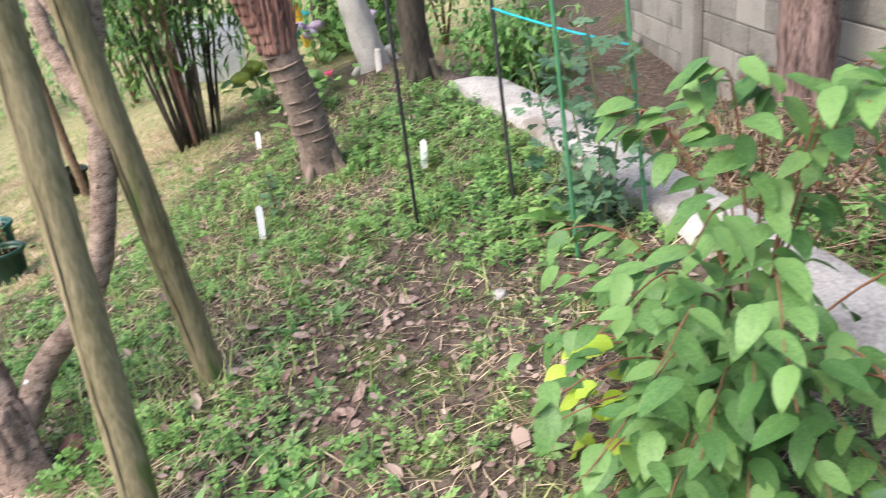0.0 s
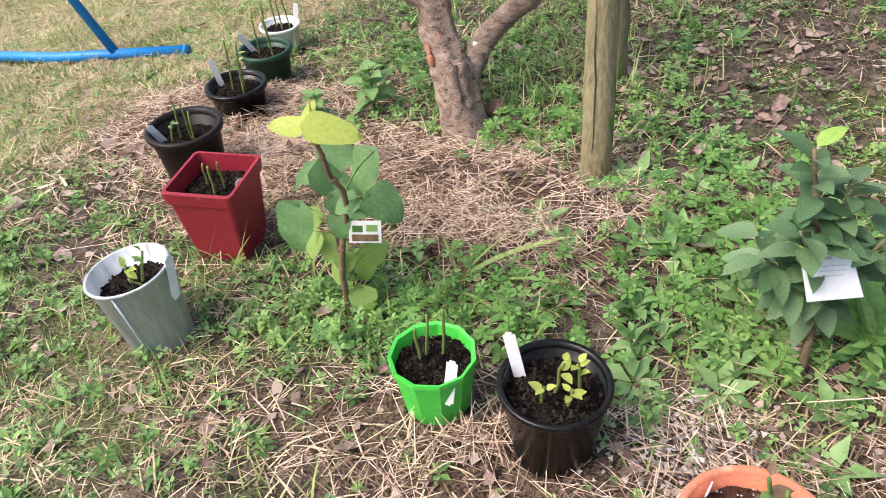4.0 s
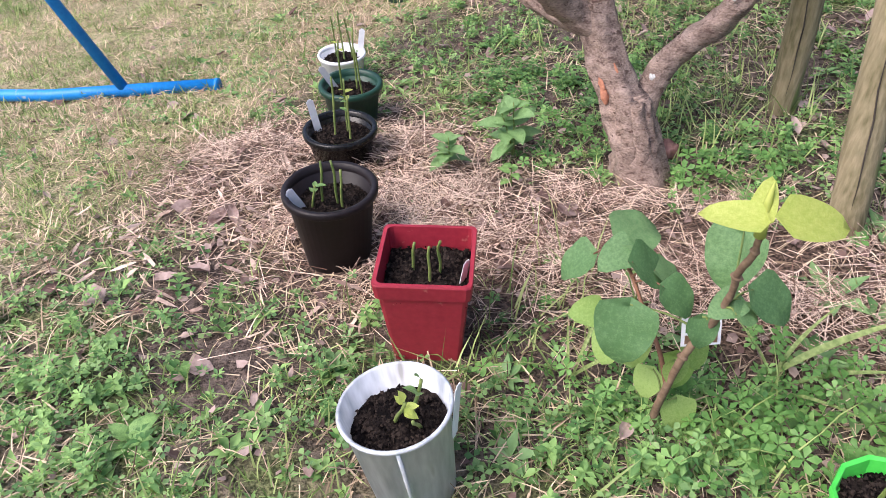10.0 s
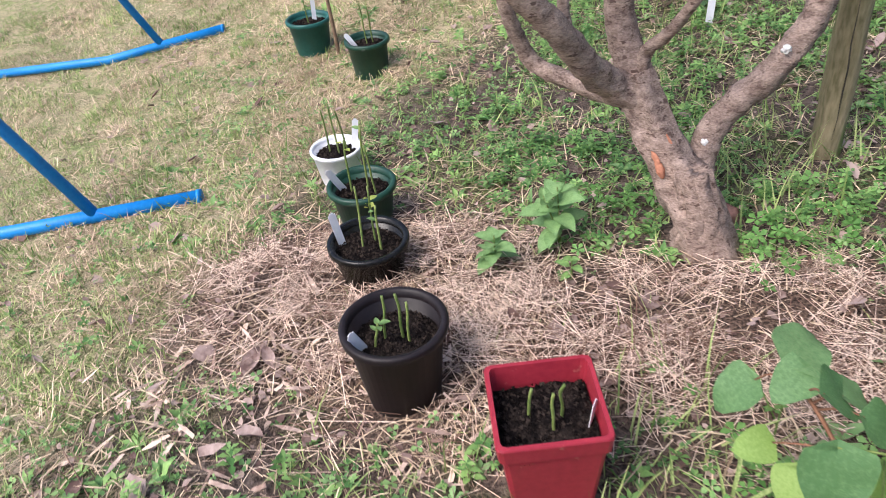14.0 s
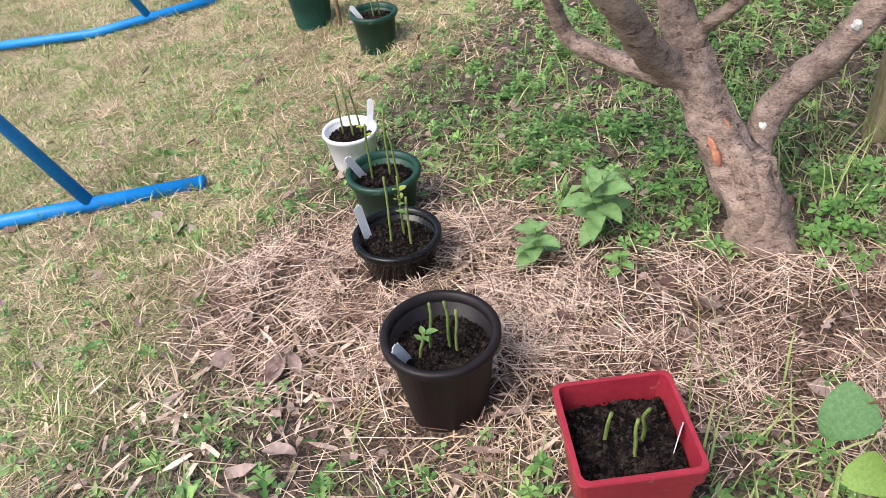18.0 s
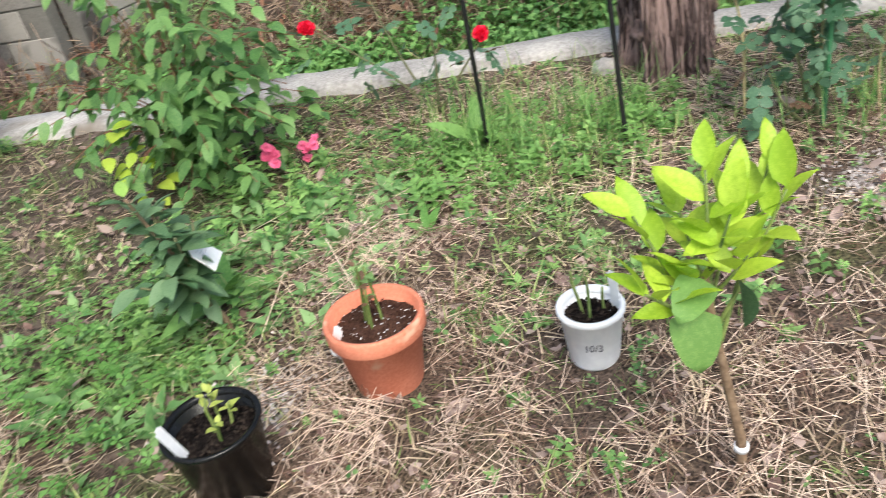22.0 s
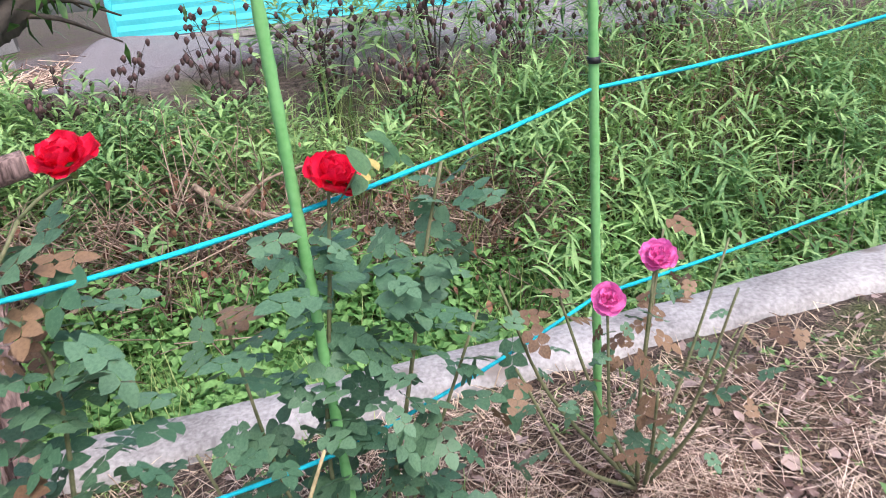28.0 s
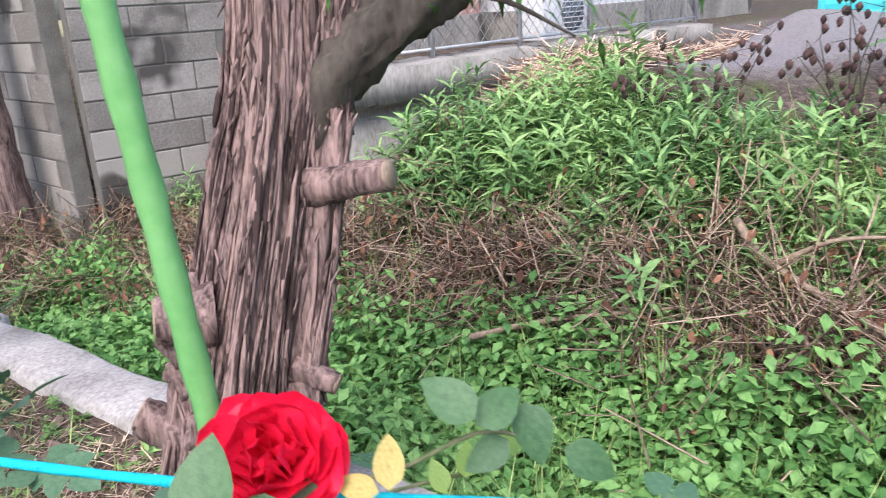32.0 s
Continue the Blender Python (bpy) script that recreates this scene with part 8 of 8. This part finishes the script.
p = ditch(5200, 0.9, 2.5, -4.5, 4.5, lambda u, y: np.clip(1.5 * wob(u, y, 2.6, 11) - 0.35, 0, 1))
p[:, 2] += RNG.uniform(0.05, 0.42, len(p))
size = np.stack([RNG.uniform(0.25, 0.5, len(p)), RNG.uniform(0.15, 0.55, len(p)), RNG.uniform(0.25, 0.5, len(p))], 1)[:, None, :]
stuff("withered_stems", "tangle of withered brown stems in the ditch", "dead stems", BROWN_STEM, [scatter(STICK, p, turns(len(p), 0.5, RNG, 0.5), size)])
p = ditch(3600, 0.9, 2.6, -4.0, 4.5, lambda u, y: np.clip(1.5 * wob(u, y, 2.6, 11) - 0.3, 0, 1))
p[:, 2] += RNG.uniform(0.05, 0.5, len(p))
stuff("withered_leaves", "withered brown leaves hanging in the ditch", "dead leaves", RUST_LEAF, [scatter(CURLED, p, turns(len(p), -1.1, RNG, 0.4), RNG.uniform(0.025, 0.065, len(p)))])


def withered_shrub(x, y, h, seed):
    rnd = random.Random(seed)
    z = height(x, y)
    t = thing("withered_shrub", (x, y, z), "withered bush with dark dry seed heads", "shrub", "withered bushes")
    for k in range(9):
        a = rnd.uniform(0, 6.28)
        e = Vector((math.cos(a) * rnd.uniform(0.15, 0.45), math.sin(a) * rnd.uniform(0.15, 0.45), h * rnd.uniform(0.7, 1.1)))
        pts = curve_pts([(0, 0, -0.03), e * 0.5 + Vector((rnd.uniform(-0.06, 0.06), rnd.uniform(-0.06, 0.06), 0.05)), e], 5)
        part("stem", tube(pts, taper(0.006, 0.002, len(pts)), 5), DARK_BARK, t)
        for j in range(8):
            q = pts[rnd.randrange(4, len(pts))]
            d = Vector((rnd.uniform(-0.1, 0.1), rnd.uniform(-0.1, 0.1), rnd.uniform(-0.05, 0.1)))
            part("twig", tube([q, q + d], [0.002, 0.001], 4), DARK_BARK, t)
            part("seed_head", tube(curve_pts([q + d, q + d + Vector((0.004, 0.002, -0.02)), q + d + Vector((0.002, 0.004, -0.045))], 2), [0.005, 0.013, 0.016, 0.012, 0.004], 6, 0.5, seed=j), SEED_HEAD, t)


for k, (wx, wy, wh) in enumerate([(4.4, -0.9, 0.75), (4.7, -1.5, 0.8), (4.3, -2.0, 0.7), (4.6, -2.7, 0.75), (4.2, -0.2, 0.6), (5.0, -2.2, 0.8), (4.5, -3.6, 0.7)]):
    withered_shrub(wx, wy, wh, k)

def fallen(line, r, label):
    bm = tube(curve_pts(line, 6), taper(r, r * 0.35, 6 * (len(line) - 1) + 1), 8, 0.35)
    tagged(part("fallen_branch", bm, CUT_WOOD), label, "branch")


fallen([(3.52, -0.81, 0.66), (3.46, -0.95, 0.56), (3.39, -1.16, 0.5), (3.3, -1.5, 0.42), (3.2, -1.9, 0.3)], 0.02, "bare pale fallen branch lying across the ditch weeds")
fallen([(3.44, -1.02, 0.55), (3.5, -1.2, 0.66), (3.6, -1.5, 0.7)], 0.012, "short forked bare branch in the ditch weeds")
fallen([(2.75, -0.1, 0.22), (2.95, -0.35, 0.30), (3.2, -0.7, 0.36), (3.45, -1.0, 0.42)], 0.014, "thin bare fallen branch in the ditch")

# brown tangle of last year's stalks between the green beds
f = RNG.uniform(-2.6, 4.2, 5200)
sx = 3.2 - 0.15 * f + 0.17 * RNG.standard_normal(5200)
pos = np.stack([sx, f, land_z(sx, f) + RNG.uniform(0.05, 0.42, 5200) * (0.6 + 0.4 * wob(sx, f, 3.0, 2))], 1)
size = np.stack([RNG.uniform(0.2, 0.55, 5200), RNG.uniform(0.12, 0.5, 5200), RNG.uniform(0.2, 0.55, 5200)], 1)[:, None, :]
stuff("withered_stems", "brown tangle of last year's stalks in the ditch", "dead stems", BROWN_STEM, [scatter(STICK, pos, turns(5200, 0.2, RNG, 0.5), size)])
pos = pos[:1500] + np.array([0, 0, 0.03])
stuff("withered_leaves", "rust brown hanging leaves in the ditch", "dead leaves", RUST_LEAF, [scatter(CURLED, pos, turns(1500, -1.1, RNG, 0.4), RNG.uniform(0.03, 0.075, 1500))])

# straw dumped below the retaining wall
f = RNG.uniform(0, 1, 4200)
sx, sy = 4.15 + 3.6 * f + 0.12 * RNG.standard_normal(4200), 0.85 + 0.62 * f + 0.13 * RNG.standard_normal(4200) * (1.2 - 0.5 * f)
pos = np.stack([sx, sy, land_z(sx, sy) + RNG.uniform(0, 0.09, 4200)], 1)
size = np.stack([RNG.uniform(0.35, 0.6, 4200), RNG.uniform(0.2, 0.6, 4200), RNG.uniform(0.35, 0.6, 4200)], 1)[:, None, :]
stuff("straw_heap", "heap of long dry straw below the retaining wall", "straw", STRAW, [scatter(STICK, pos, turns(4200, 0.0, RNG, 0.25), size)])

# brown tangle and scrub heaped before the block wall
n = 2600
sx, sy = RNG.uniform(1.25, 2.05, n), RNG.uniform(2.5, 3.75, n)
ok = sx > kerb_x(sy) + 0.38
sx, sy = sx[ok], sy[ok]
hump = 0.42 * fuzz(sx, sy, 0.4, 31) + 0.12
pos = np.stack([sx, sy, land_z(sx, sy) + hump * RNG.uniform(0.2, 1.0, len(sx))], 1)
size = np.stack([RNG.uniform(0.2, 0.5, len(sx)), RNG.uniform(0.12, 0.45, len(sx)), RNG.uniform(0.2, 0.5, len(sx))], 1)[:, None, :]
stuff("withered_stems", "brown heap of dead stalks before the block wall", "dead stems", BROWN_STEM, [scatter(STICK, pos, turns(len(sx), 0.25, RNG, 0.5), size)])
stuff("scrub_leaves", "low green scrub growing through dead stalks", "weeds", NETTLE, [scatter(kite(0.5), pos[::2] + np.array([0.02, 0.01, 0.03]), turns(len(pos[::2]), -0.1, RNG, 0.5), RNG.uniform(0.04, 0.08, len(pos[::2])))])


def tall_weed(x, y, h, seed):
    """A single upright weed with feathery narrow leaves up its stem."""
    rnd = random.Random(seed)
    t = thing("tall_weed", (x, y, height(x, y)), "tall feathery light green weed on the gravel bank", "weed", "tall weeds on the bank")
    pts = curve_pts([(0, 0, -0.03), (rnd.uniform(-0.02, 0.02), 0.01, h * 0.5), (rnd.uniform(-0.05, 0.05), rnd.uniform(-0.04, 0.04), h)], 8)
    part("stem", tube(pts, taper(0.007, 0.002, len(pts)), 6), GREEN_STEM, t)
    rng = np.random.default_rng(seed)
    n = 210
    f = rng.uniform(0.12, 1.0, n)
    pos = np.array([pts[int(q * (len(pts) - 1))] for q in f]) + np.stack([np.zeros(n), np.zeros(n), rng.uniform(-0.03, 0.03, n)], 1)
    part("foliage", tri_mesh("weed_foliage", *scatter(leaf_data(1, 0.09, 3, 0.1, 0.5), pos, turns(n, 0.45, rng, 0.3), rng.uniform(0.09, 0.19, n) * (1.1 - 0.5 * f))), FERNY, t, "narrow drooping leaves")


for k, (wx, wy, wh) in enumerate([(4.6, -1.46, 0.95), (4.6, -2.06, 0.85), (4.7, -2.43, 0.75), (4.8, -2.86, 0.95), (4.4, -1.1, 0.5), (5.1, -3.3, 0.8)]):
    tall_weed(wx, wy, wh, 70 + k)


def dry_cane(line, r, label):
    tagged(part("dry_cane", tube(curve_pts(line, 6), taper(r, r * 0.5, 6 * (len(line) - 1) + 1), 7, 0.2), DRY_CANE), label, "dead cane")


dry_cane([(0.80, -0.86, 0.22), (0.77, -0.84, 0.55), (0.75, -0.76, 0.76), (0.75, -0.58, 0.93), (0.76, -0.4, 1.08)], 0.005, "straw yellow dead cane leaning across the trunk")
dry_cane([(0.76, -1.39, 0.18), (0.75, -1.46, 0.42), (0.75, -1.56, 0.66), (0.77, -1.64, 0.84)], 0.006, "pale dry cane rising between the roses")
dry_cane([(0.80, -1.28, 0.18), (0.79, -1.26, 0.4), (0.77, -1.29, 0.62)], 0.004, "thin pale dry cane between the roses")
